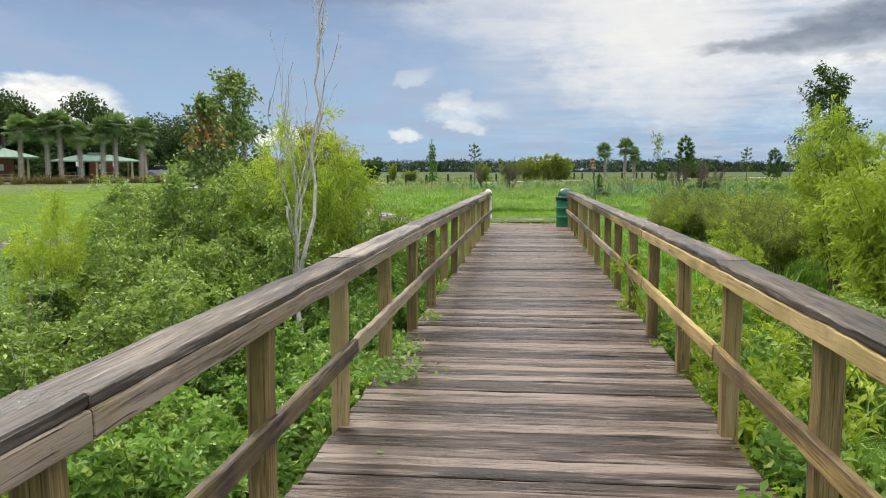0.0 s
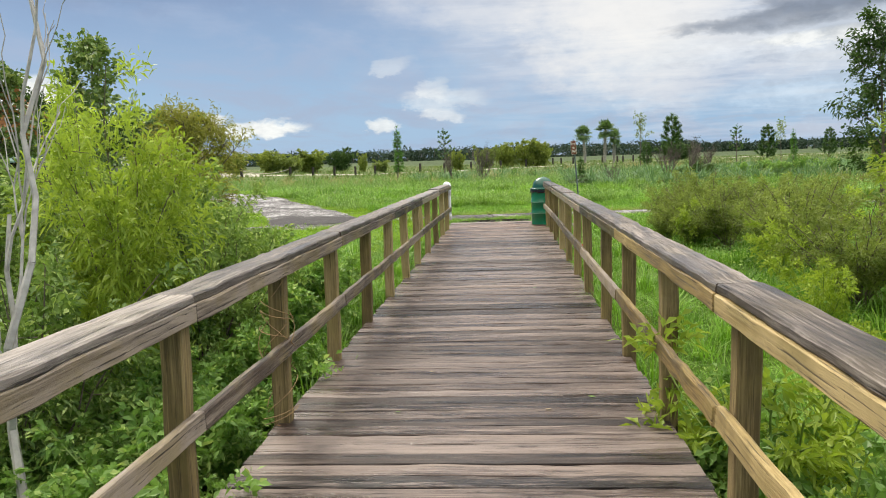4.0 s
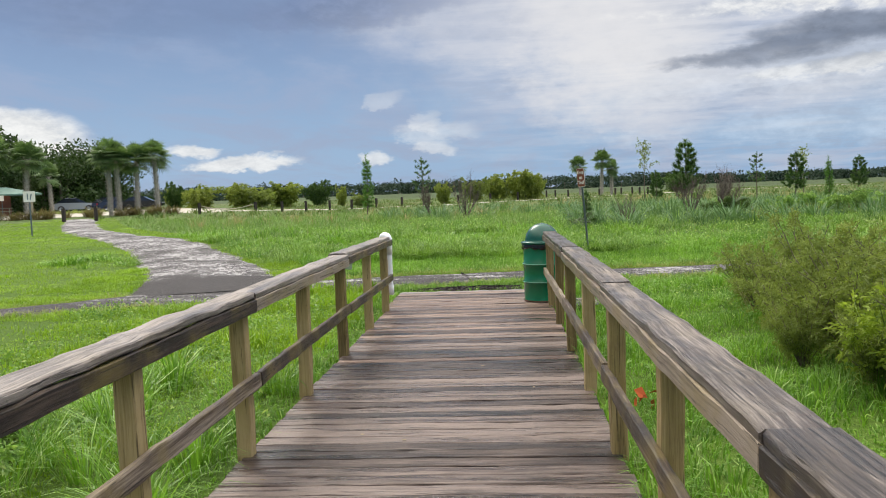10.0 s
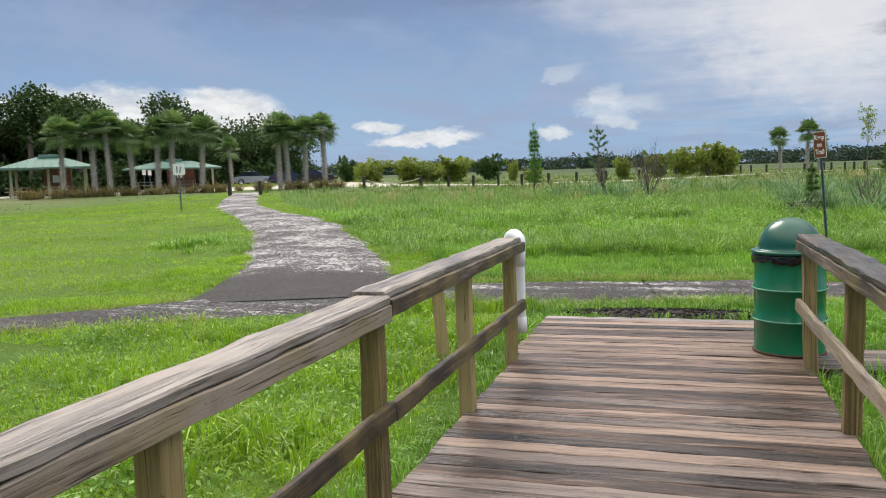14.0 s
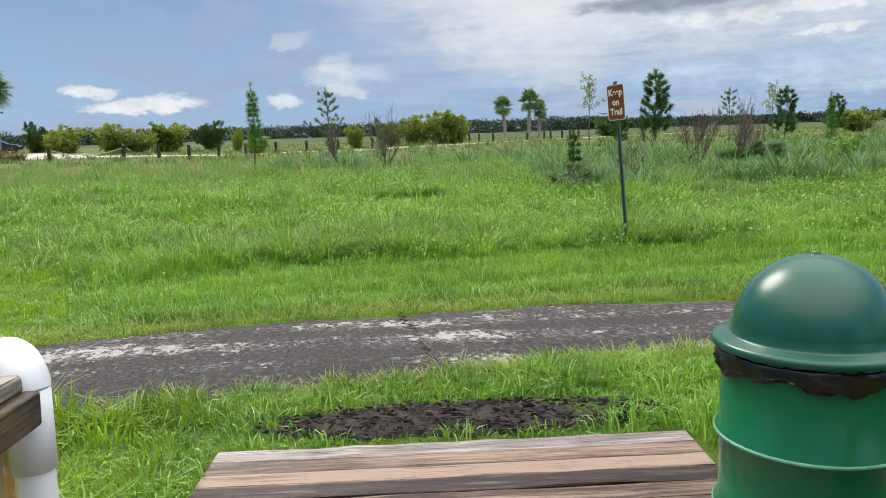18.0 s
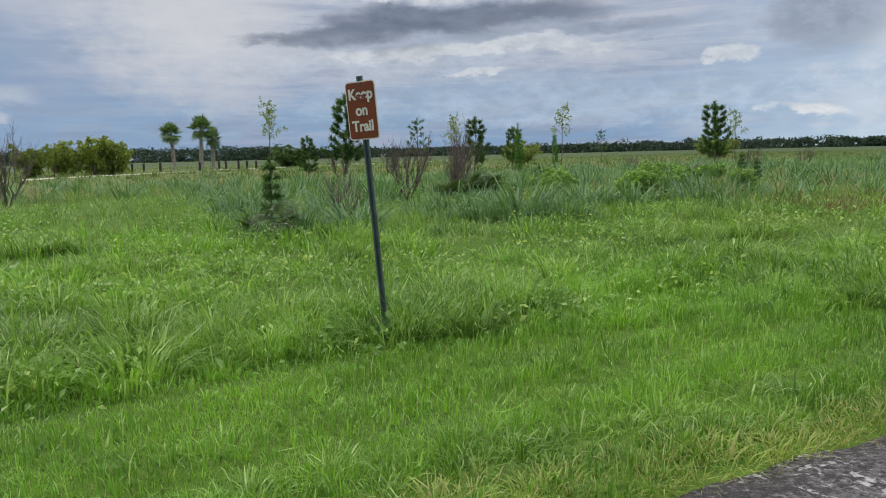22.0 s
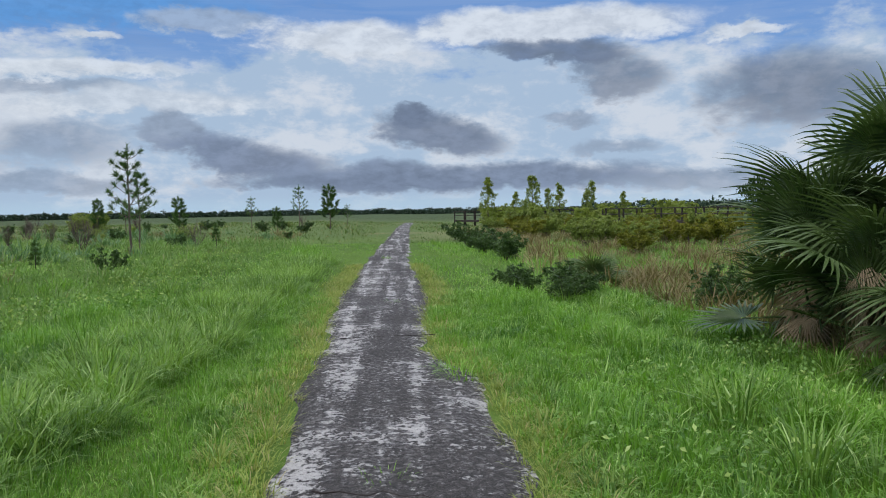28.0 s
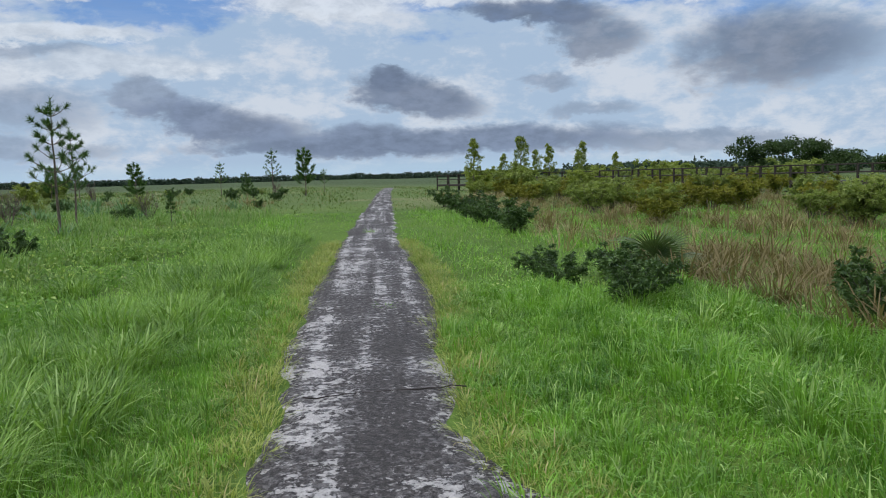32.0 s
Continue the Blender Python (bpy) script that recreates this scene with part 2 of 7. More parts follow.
# ---- materials ----
def material(name, rough=0.7, metal=0.0, spec=0.5):
    m = bpy.data.materials.new(name)
    m.use_nodes = True
    nt = m.node_tree
    shader = nt.nodes["Principled BSDF"]
    shader.inputs["Roughness"].default_value, shader.inputs["Metallic"].default_value = rough, metal
    shader.inputs["Specular IOR Level"].default_value = spec
    return m, nt, shader


def ramp(nt, fac, *stops):
    n = nt.nodes.new("ShaderNodeValToRGB")
    link_in(nt, n.inputs[0], fac)
    while len(n.color_ramp.elements) < len(stops):
        n.color_ramp.elements.new(0.5)
    for e, (at, colour) in zip(n.color_ramp.elements, stops):
        e.position, e.color = at, (*colour, 1)
    return n.outputs[0]


def coords(nt, kind="Object"):
    return nt.nodes.new("ShaderNodeTexCoord").outputs[kind]


def world_place(nt):
    return nt.nodes.new("ShaderNodeNewGeometry").outputs["Position"]


def bump(nt, shader, height, strength, distance=0.01):
    n = nt.nodes.new("ShaderNodeBump")
    n.inputs["Strength"].default_value, n.inputs["Distance"].default_value = strength, distance
    nt.links.new(height, n.inputs["Height"])
    nt.links.new(n.outputs[0], shader.inputs["Normal"])


def timber(name, axis, dark, mid, pale, rough, moss=0.0, bleach_sheen=0.0):
    """Weathered timber with the grain along one axis of the piece."""
    m, nt, sh = material(name, rough, 0, 0.35)
    rnd = nt.nodes.new("ShaderNodeObjectInfo").outputs["Random"]
    at = coords(nt)
    shift = nt.nodes.new("ShaderNodeVectorMath")
    shift.operation = "ADD"
    nt.links.new(at, shift.inputs[0])
    nt.links.new(joined(nt, calc(nt, "MULTIPLY", rnd, 37.0), calc(nt, "MULTIPLY", rnd, 11.0), calc(nt, "MULTIPLY", rnd, 23.0)), shift.inputs[1])
    scale = [34.0, 34.0, 34.0]
    scale[axis] = 0.8
    lines = grain(nt, stretch(nt, shift.outputs[0], *scale), 2.6, 8.0, 0.72, 0.12)
    scale = [6.0, 6.0, 6.0]
    scale[axis] = 0.45
    bands = grain(nt, stretch(nt, shift.outputs[0], *scale), 1.6, 6.0, 0.62, 0.25)
    fac = calc(nt, "ADD", calc(nt, "MULTIPLY", lines, 0.62), calc(nt, "MULTIPLY", bands, 0.5))
    fac = calc(nt, "ADD", fac, calc(nt, "MULTIPLY", calc(nt, "SUBTRACT", rnd, 0.5), 0.26))
    colour = ramp(nt, fac, (0.42, dark), (0.54, mid), (0.68, pale))
    blotch = smooth(nt, grain(nt, shift.outputs[0], 1.7, 5.0, 0.6, 0.5), 0.56, 0.72)
    colour = tint(nt, calc(nt, "MULTIPLY", blotch, 0.55), colour, dark)
    if moss:
        green = smooth(nt, grain(nt, shift.outputs[0], 2.6, 5.0, 0.6), 0.42, 0.66)
        colour = tint(nt, calc(nt, "MULTIPLY", green, moss), colour, (0.25, 0.19, 0.06))
    # pale bleached streaks; the wet sky sheen is put into their colour too
    if bleach_sheen:
        scale = [11.0, 11.0, 11.0]
        scale[axis] = 1.1
        streak = smooth(nt, grain(nt, stretch(nt, shift.outputs[0], *scale), 1.5, 8.0, 0.7, 0.15), 0.50, 0.68)
        colour = tint(nt, calc(nt, "MULTIPLY", streak, bleach_sheen), colour, tuple(1.25 * c for c in pale))
    # drying cracks along the grain, and small dark knots and specks
    scale = [85.0, 85.0, 85.0]
    scale[axis] = 1.3
    split = smooth(nt, grain(nt, stretch(nt, shift.outputs[0], *scale), 1.0, 5.0, 0.65, 0.2), 0.42, 0.35)
    speck = smooth(nt, grain(nt, shift.outputs[0], 38.0, 5.0, 0.7), 0.62, 0.72)
    dirt = calc(nt, "MAXIMUM", calc(nt, "MULTIPLY", split, 0.85), calc(nt, "MULTIPLY", speck, 0.5))
    colour = tint(nt, dirt, colour, tuple(0.55 * c for c in dark))
    nt.links.new(colour, sh.inputs["Base Color"])
    nt.links.new(calc(nt, "ADD", calc(nt, "MULTIPLY", smooth(nt, bands, 0.35, 0.65), 0.36), rough - 0.18), sh.inputs["Roughness"])
    bump(nt, sh, calc(nt, "SUBTRACT", lines, split), 0.6, 0.006)
    return m


def foliage(name, low, high, rough=0.55, through_light=0.35, third=None, spec=0.25):
    """Leaves: the colour varies from leaf to leaf and in drifts over the ground."""
    m, nt, sh = material(name, rough, 0, spec)
    leaf = nt.nodes.new("ShaderNodeNewGeometry")
    drift = grain(nt, leaf.outputs["Position"], 0.45, 3.0, 0.6)
    clump = grain(nt, leaf.outputs["Position"], 2.4, 3.0, 0.6)
    fac = calc(nt, "ADD", calc(nt, "MULTIPLY", leaf.outputs["Random Per Island"], 0.42), calc(nt, "ADD", calc(nt, "MULTIPLY", smooth(nt, drift, 0.3, 0.7), 0.33), calc(nt, "MULTIPLY", smooth(nt, clump, 0.36, 0.64), 0.3)))
    colour = tint(nt, fac, low, high)
    if third:
        colour = tint(nt, smooth(nt, leaf.outputs["Random Per Island"], 0.86, 0.94), colour, third)
    nt.links.new(colour, sh.inputs["Base Color"])
    glow = nt.nodes.new("ShaderNodeBsdfTranslucent")
    nt.links.new(tint(nt, 1.0, colour, (1.15, 1.2, 0.7), "MULTIPLY"), glow.inputs[0])
    mix = nt.nodes.new("ShaderNodeMixShader")
    mix.inputs[0].default_value = through_light
    nt.links.new(sh.outputs[0], mix.inputs[1])
    nt.links.new(glow.outputs[0], mix.inputs[2])
    nt.links.new(mix.outputs[0], nt.nodes["Material Output"].inputs[0])
    return m


def plain(name, colour, rough=0.6, metal=0.0, vary=0.15, scale=6.0, spec=0.5):
    """A plain surface with some unevenness of tone and a fine relief."""
    m, nt, sh = material(name, rough, metal, spec)
    n = grain(nt, coords(nt), scale, 5.0, 0.6)
    low = tuple(c * (1 - vary) for c in colour)
    high = tuple(min(1, c * (1 + vary)) for c in colour)
    nt.links.new(ramp(nt, n, (0.3, low), (0.7, high)), sh.inputs["Base Color"])
    bump(nt, sh, grain(nt, coords(nt), scale * 9, 3.0), 0.12, 0.004)
    return m


BOARD = timber("deck timber", 0, (0.010, 0.006, 0.0045), (0.052, 0.032, 0.0235), (0.225, 0.178, 0.155), 0.36, 0.0, 0.75)
DRY_BOARD = timber("dry deck timber", 0, (0.013, 0.007, 0.005), (0.076, 0.043, 0.030), (0.30, 0.215, 0.168), 0.46, 0.0, 0.35)
END_BOARD = timber("bleached end board timber", 0, (0.05, 0.042, 0.042), (0.21, 0.18, 0.175), (0.46, 0.42, 0.405), 0.55, 0.0, 0.4)
MID_BOARD = timber("damp deck timber", 0, (0.010, 0.006, 0.0045), (0.050, 0.032, 0.0245), (0.20, 0.155, 0.132), 0.38, 0.0, 0.42)
RAIL = timber("rail timber", 1, (0.020, 0.014, 0.0115), (0.092, 0.066, 0.050), (0.33, 0.27, 0.215), 0.55, 0.45)
CAP = timber("rail cap timber", 1, (0.015, 0.0115, 0.0105), (0.080, 0.064, 0.056), (0.31, 0.27, 0.24), 0.46, 0.10, 0.16)
GOLDEN_RAIL = timber("golden rail timber with moss", 1, (0.10, 0.064, 0.027), (0.35, 0.24, 0.09), (0.56, 0.42, 0.20), 0.6, 0.5)
POST = timber("post timber", 2, (0.11, 0.078, 0.032), (0.28, 0.205, 0.09), (0.43, 0.33, 0.165), 0.75, 0.4)
BARK = plain("bark", (0.13, 0.105, 0.08), 0.9, 0, 0.45, 14)
PALE_BARK = plain("pale bark", (0.42, 0.40, 0.37), 0.85, 0, 0.3, 12)
TWIG = plain("dead brown twigs", (0.135, 0.105, 0.088), 0.9, 0, 0.45, 14)
CHAR = plain("charred bark", (0.055, 0.047, 0.042), 0.9, 0, 0.5, 14)
RIB_GLINT = plain("worn green rib paint with highlight", (0.12, 0.38, 0.25), 0.4, 0, 0.3, 14)
DRUM = plain("green drum paint", (0.004, 0.145, 0.062), 0.24, 0, 0.12, 3)
LID = plain("dark green lid paint", (0.006, 0.085, 0.058), 0.27, 0, 0.16, 4)
BAG = plain("black bin bag", (0.008, 0.008, 0.009), 0.18, 0, 0.3, 12)
RUST = plain("rusty steel", (0.11, 0.05, 0.03), 0.8, 0.3, 0.4, 20)
STEEL = plain("galvanised steel", (0.17, 0.21, 0.235), 0.45, 0.7, 0.25, 8)
SIGN_BROWN = plain("sign brown", (0.20, 0.045, 0.018), 0.5, 0, 0.06, 3)
SIGN_WHITE = plain("sign white", (0.75, 0.73, 0.68), 0.55, 0, 0.06, 3)
ROOF = plain("green metal roof", (0.095, 0.185, 0.15), 0.75, 0.0, 0.12, 1)
TAN_PAINT = plain("tan paint", (0.36, 0.32, 0.22), 0.7, 0, 0.1, 2)
BRICK_RED = plain("red brown wall", (0.20, 0.075, 0.05), 0.8, 0, 0.2, 5)
CONCRETE = plain("concrete", (0.42, 0.40, 0.36), 0.85, 0, 0.15, 3)
DARK_WOOD = plain("dark bollard timber", (0.035, 0.028, 0.022), 0.85, 0, 0.4, 10)
TYRE = plain("tyre rubber", (0.02, 0.02, 0.02), 0.85)
RIM = plain("wheel rim", (0.5, 0.5, 0.52), 0.35, 0.8)
GLASS_DARK = plain("dark car glass", (0.012, 0.015, 0.02), 0.08)
LAMP_RED = plain("red lamp glass", (0.4, 0.02, 0.02), 0.25)
LAMP_CLEAR = plain("clear lamp glass", (0.7, 0.7, 0.72), 0.2)
MULCH = plain("dark mulch", (0.03, 0.024, 0.022), 0.95, 0, 0.6, 30)
ROPE = plain("pale rope", (0.45, 0.40, 0.30), 0.9)
PLATE = plain("grey green plate", (0.25, 0.31, 0.25), 0.6)
VINE_DRY = plain("dry vine", (0.30, 0.19, 0.09), 0.9, 0, 0.4, 20)
FROND_DEAD = foliage("dead fronds", (0.26, 0.20, 0.125), (0.48, 0.39, 0.26), 0.85, 0.15)
PALM_LEAF = foliage("palm leaf", (0.022, 0.05, 0.014), (0.15, 0.215, 0.075), 0.34, 0.22)
PALM_FAR = foliage("cabbage palm leaf", (0.05, 0.11, 0.04), (0.20, 0.29, 0.115), 0.5, 0.35)
BOOT = plain("palm boots", (0.36, 0.33, 0.285), 0.9, 0, 0.6, 11)
WILLOW = foliage("willow leaf", (0.15, 0.235, 0.024), (0.50, 0.61, 0.10), 0.42, 0.42, None, 0.35)
FAR_WILLOW = foliage("far willow leaf", (0.13, 0.18, 0.03), (0.33, 0.39, 0.085), 0.5, 0.35)
MYRTLE = foliage("wax myrtle leaf", (0.065, 0.135, 0.026), (0.33, 0.46, 0.115), 0.38, 0.32, (0.46, 0.56, 0.19), 0.4)
WEED = foliage("broad weed leaf", (0.07, 0.165, 0.03), (0.32, 0.51, 0.125), 0.4, 0.36, (0.44, 0.56, 0.18), 0.4)
MAPLE = foliage("red maple leaf", (0.045, 0.095, 0.022), (0.23, 0.33, 0.09), 0.42, 0.25, (0.36, 0.42, 0.15), 0.45)
MAPLE_RED = foliage("red maple tip leaf", (0.30, 0.20, 0.07), (0.45, 0.14, 0.08), 0.5, 0.3)
GOLD = foliage("cypress leaf", (0.17, 0.185, 0.035), (0.38, 0.37, 0.09), 0.6, 0.35)
DARK_LEAF = foliage("dark oak leaf", (0.03, 0.072, 0.018), (0.10, 0.17, 0.04), 0.5, 0.25)
WOODS = foliage("far woods leaf", (0.022, 0.042, 0.03), (0.05, 0.085, 0.052), 0.7, 0.15)
OAK_LEAF = foliage("live oak leaf", (0.014, 0.034, 0.010), (0.062, 0.11, 0.026), 0.55, 0.2)
OLIVE = foliage("olive shrub leaf", (0.09, 0.13, 0.03), (0.36, 0.43, 0.12), 0.45, 0.4)
NEEDLE = foliage("pine needles", (0.05, 0.11, 0.03), (0.13, 0.22, 0.06), 0.5, 0.25)
NEEDLE_BRIGHT = foliage("young pine needles", (0.07, 0.18, 0.035), (0.16, 0.30, 0.06), 0.5, 0.3)
LAWN = foliage("lawn blades", (0.10, 0.205, 0.013), (0.36, 0.54, 0.05), 0.45, 0.44, None, 0.35)
# these two: the third tone puts pale highlights into some blades' colour
MEADOW = foliage("meadow blades", (0.045, 0.135, 0.014), (0.29, 0.53, 0.07), 0.42, 0.40, (0.38, 0.54, 0.17), 0.35)
LONG_GRASS = foliage("long arching grass", (0.042, 0.115, 0.016), (0.30, 0.48, 0.09), 0.45, 0.34, (0.38, 0.52, 0.19), 0.3)
THATCH = foliage("matted verge grass", (0.14, 0.20, 0.035), (0.42, 0.48, 0.14), 0.6, 0.35, (0.46, 0.40, 0.21))
FIELD = foliage("tall field blades", (0.065, 0.15, 0.03), (0.27, 0.42, 0.11), 0.5, 0.35, (0.30, 0.34, 0.17))
FAR_MEADOW = foliage("far meadow blades", (0.065, 0.12, 0.028), (0.165, 0.23, 0.07), 0.6, 0.35, (0.27, 0.24, 0.13))
BRAMBLE_LEAF = foliage("bramble leaf", (0.025, 0.06, 0.018), (0.105, 0.175, 0.05), 0.45, 0.22)
BLUE_GRASS = foliage("blue bunch grass", (0.06, 0.135, 0.055), (0.19, 0.31, 0.14), 0.5, 0.3)
DRY_GRASS = foliage("dry grass", (0.26, 0.225, 0.12), (0.44, 0.38, 0.21), 0.8, 0.3)
RUSSET = foliage("russet weeds", (0.14, 0.12, 0.055), (0.25, 0.20, 0.10), 0.7, 0.3)
YELLOW = foliage("goldenrod", (0.10, 0.13, 0.02), (0.29, 0.28, 0.04), 0.6, 0.3)


def ground_material():
    m, nt, sh = material("meadow ground", 0.95, 0, 0.2)
    p = world_place(nt)
    big, mid, small = grain(nt, p, 0.09, 5.0, 0.6), grain(nt, p, 0.8, 5.0, 0.65), grain(nt, p, 14.0, 4.0, 0.7)
    colour = tint(nt, smooth(nt, big, 0.35, 0.68), (0.072, 0.135, 0.016), (0.12, 0.20, 0.03))
    colour = tint(nt, calc(nt, "MULTIPLY", smooth(nt, mid, 0.5, 0.75), 0.55), colour, (0.07, 0.13, 0.035))
    colour = tint(nt, calc(nt, "MULTIPLY", smooth(nt, small, 0.45, 0.75), 0.5), colour, (0.04, 0.075, 0.014))
    dry = smooth(nt, grain(nt, stretch(nt, p, 1.0, 1.8, 1.0), 0.035, 4.0, 0.6), 0.52, 0.66)
    far = nt.nodes.new("ShaderNodeSeparateXYZ")
    nt.links.new(p, far.inputs[0])
    away = nt.nodes.new("ShaderNodeVectorMath")
    away.operation = "DISTANCE"
    nt.links.new(p, away.inputs[0])
    away.inputs[1].default_value = (8.0, 22.0, 0.0)
    rough_field = smooth(nt, calc(nt, "ADD", away.outputs["Value"], calc(nt, "MULTIPLY", calc(nt, "SUBTRACT", mid, 0.5), 14.0)), 26.0, 62.0)
    colour = tint(nt, calc(nt, "MULTIPLY", rough_field, 0.75), colour, (0.105, 0.145, 0.05))
    colour = tint(nt, calc(nt, "MULTIPLY", calc(nt, "MULTIPLY", dry, 0.6), rough_field), colour, (0.22, 0.20, 0.115))
    colour = tint(nt, smooth(nt, away.outputs["Value"], 85.0, 190.0), colour, (0.058, 0.085, 0.034))
    nt.links.new(colour, sh.inputs["Base Color"])
    bump(nt, sh, calc(nt, "ADD", small, calc(nt, "MULTIPLY", mid, 2.0)), 1.0, 0.06)
    return m


def asphalt_material(name, pale_much, dark_end=False):
    """Old asphalt: dark tar and worn stone under a bleached crust that flakes off in patches and along the wheel lanes."""
    m, nt, sh = material(name, 0.85)
    p = world_place(nt)
    speck = grain(nt, p, 95.0, 3.0, 0.7)
    lumps = grain(nt, p, 26.0, 7.0, 0.7, 0.3)
    flake = grain(nt, stretch(nt, p, 1.25, 0.85, 1.0), 6.5, 12.0, 0.68, 0.35)
    chips = grain(nt, p, 21.0, 9.0, 0.72, 0.3)
    wide = grain(nt, p, 0.9, 4.0, 0.55)
    place = nt.nodes.new("ShaderNodeSeparateXYZ")
    nt.links.new(p, place.inputs[0])
    px, py = place.outputs[0], place.outputs[1]
    middle = lambda n, much: calc(nt, "MULTIPLY", calc(nt, "SUBTRACT", n, 0.5), much)
    bias = middle(wide, 0.34)
    if dark_end == "junction":
        # bleached wheel lanes, and the dark mended surface near the boardwalk
        lane = grain(nt, stretch(nt, p, 0.10, 2.3, 1.0), 1.6, 3.0, 0.5)
        bias = calc(nt, "ADD", bias, middle(lane, 0.36))
        bias = calc(nt, "SUBTRACT", bias, calc(nt, "MULTIPLY", smooth(nt, calc(nt, "ADD", px, calc(nt, "MULTIPLY", wide, 3.0)), 6.0, 2.5), 0.045))
        sx, sy = calc(nt, "DIVIDE", calc(nt, "SUBTRACT", px, 7.9), 2.4), calc(nt, "DIVIDE", calc(nt, "SUBTRACT", py, 27.02), 0.42)
        slab = smooth(nt, calc(nt, "ADD", calc(nt, "MULTIPLY", sx, sx), calc(nt, "MULTIPLY", sy, sy)), 1.4, 0.2)
        bias = calc(nt, "ADD", bias, calc(nt, "MULTIPLY", slab, 0.105))
    elif dark_end:
        mend = smooth(nt, calc(nt, "ADD", calc(nt, "ADD", py, calc(nt, "MULTIPLY", px, -0.35)), calc(nt, "MULTIPLY", wide, 1.5)), 31.6, 30.2)
        bias = calc(nt, "SUBTRACT", bias, calc(nt, "MULTIPLY", mend, 0.17))
    colour = ramp(nt, calc(nt, "ADD", calc(nt, "MULTIPLY", speck, 0.5), calc(nt, "MULTIPLY", lumps, 0.5)), (0.40, (0.012, 0.011, 0.0115)), (0.50, (0.040, 0.036, 0.036)), (0.60, (0.105, 0.095, 0.093)))
    worn = smooth(nt, calc(nt, "ADD", chips, bias), 0.53 - pale_much, 0.57 - pale_much)
    colour = tint(nt, calc(nt, "MULTIPLY", worn, 0.42), colour, ramp(nt, lumps, (0.35, (0.11, 0.10, 0.102)), (0.65, (0.30, 0.285, 0.285))))
    crust = calc(nt, "ADD", calc(nt, "ADD", calc(nt, "MULTIPLY", flake, 0.5), calc(nt, "MULTIPLY", chips, 0.5)), bias)
    patch = smooth(nt, crust, 0.58 - pale_much, 0.61 - pale_much)
    pale = ramp(nt, calc(nt, "ADD", calc(nt, "MULTIPLY", lumps, 0.6), calc(nt, "MULTIPLY", speck, 0.4)), (0.34, (0.22, 0.21, 0.21)), (0.45, (0.44, 0.425, 0.42)), (0.62, (0.60, 0.58, 0.575)))
    colour = tint(nt, calc(nt, "MULTIPLY", patch, 0.92), colour, pale)
    nt.links.new(colour, sh.inputs["Base Color"])
    nt.links.new(calc(nt, "SUBTRACT", 0.92, calc(nt, "MULTIPLY", worn, 0.25)), sh.inputs["Roughness"])
    bump(nt, sh, calc(nt, "ADD", calc(nt, "ADD", speck, calc(nt, "MULTIPLY", lumps, 2.0)), calc(nt, "MULTIPLY", patch, 1.2)), 0.9, 0.014)
    return m


def sand_material():
    m, nt, sh = material("pale sand and shell", 0.95)
    p = world_place(nt)
    nt.links.new(ramp(nt, grain(nt, p, 0.7, 8.0, 0.65), (0.3, (0.36, 0.33, 0.27)), (0.7, (0.56, 0.52, 0.44))), sh.inputs["Base Color"])
    bump(nt, sh, grain(nt, p, 25.0, 4.0), 0.4, 0.02)
    return m


def pipe_material():
    """White plastic with a rusty run down the side that faces the railing."""
    m, nt, sh = material("white plastic pipe with rust runs", 0.38)
    p = coords(nt)
    place = nt.nodes.new("ShaderNodeSeparateXYZ")
    nt.links.new(p, place.inputs[0])
    wander = calc(nt, "MULTIPLY", calc(nt, "SUBTRACT", grain(nt, stretch(nt, p, 9.0, 9.0, 3.0), 1.0, 5.0, 0.6), 0.5), 0.07)
    run = calc(nt, "MULTIPLY", smooth(nt, calc(nt, "ADD", place.outputs[0], wander), 0.085, 0.045), smooth(nt, calc(nt, "ADD", place.outputs[2], calc(nt, "MULTIPLY", wander, 3.0)), 0.36, 0.60))
    run = calc(nt, "MULTIPLY", run, smooth(nt, place.outputs[2], 0.965, 0.92))
    blot = smooth(nt, grain(nt, stretch(nt, p, 22.0, 22.0, 9.0), 1.0, 5.0, 0.65), 0.36, 0.60)
    colour = tint(nt, calc(nt, "MULTIPLY", calc(nt, "MULTIPLY", run, blot), 0.9), (0.86, 0.88, 0.89), (0.60, 0.36, 0.10))
    grime = smooth(nt, grain(nt, p, 7.0, 5.0, 0.6), 0.55, 0.75)
    nt.links.new(tint(nt, calc(nt, "MULTIPLY", grime, 0.25), colour, (0.50, 0.52, 0.50)), sh.inputs["Base Color"])
    return m


GROUND, ASPHALT, WORN, SAND, PIPE = ground_material(), asphalt_material("old asphalt", 0.042, "junction"), asphalt_material("bleached asphalt", 0.07, True), sand_material(), pipe_material()


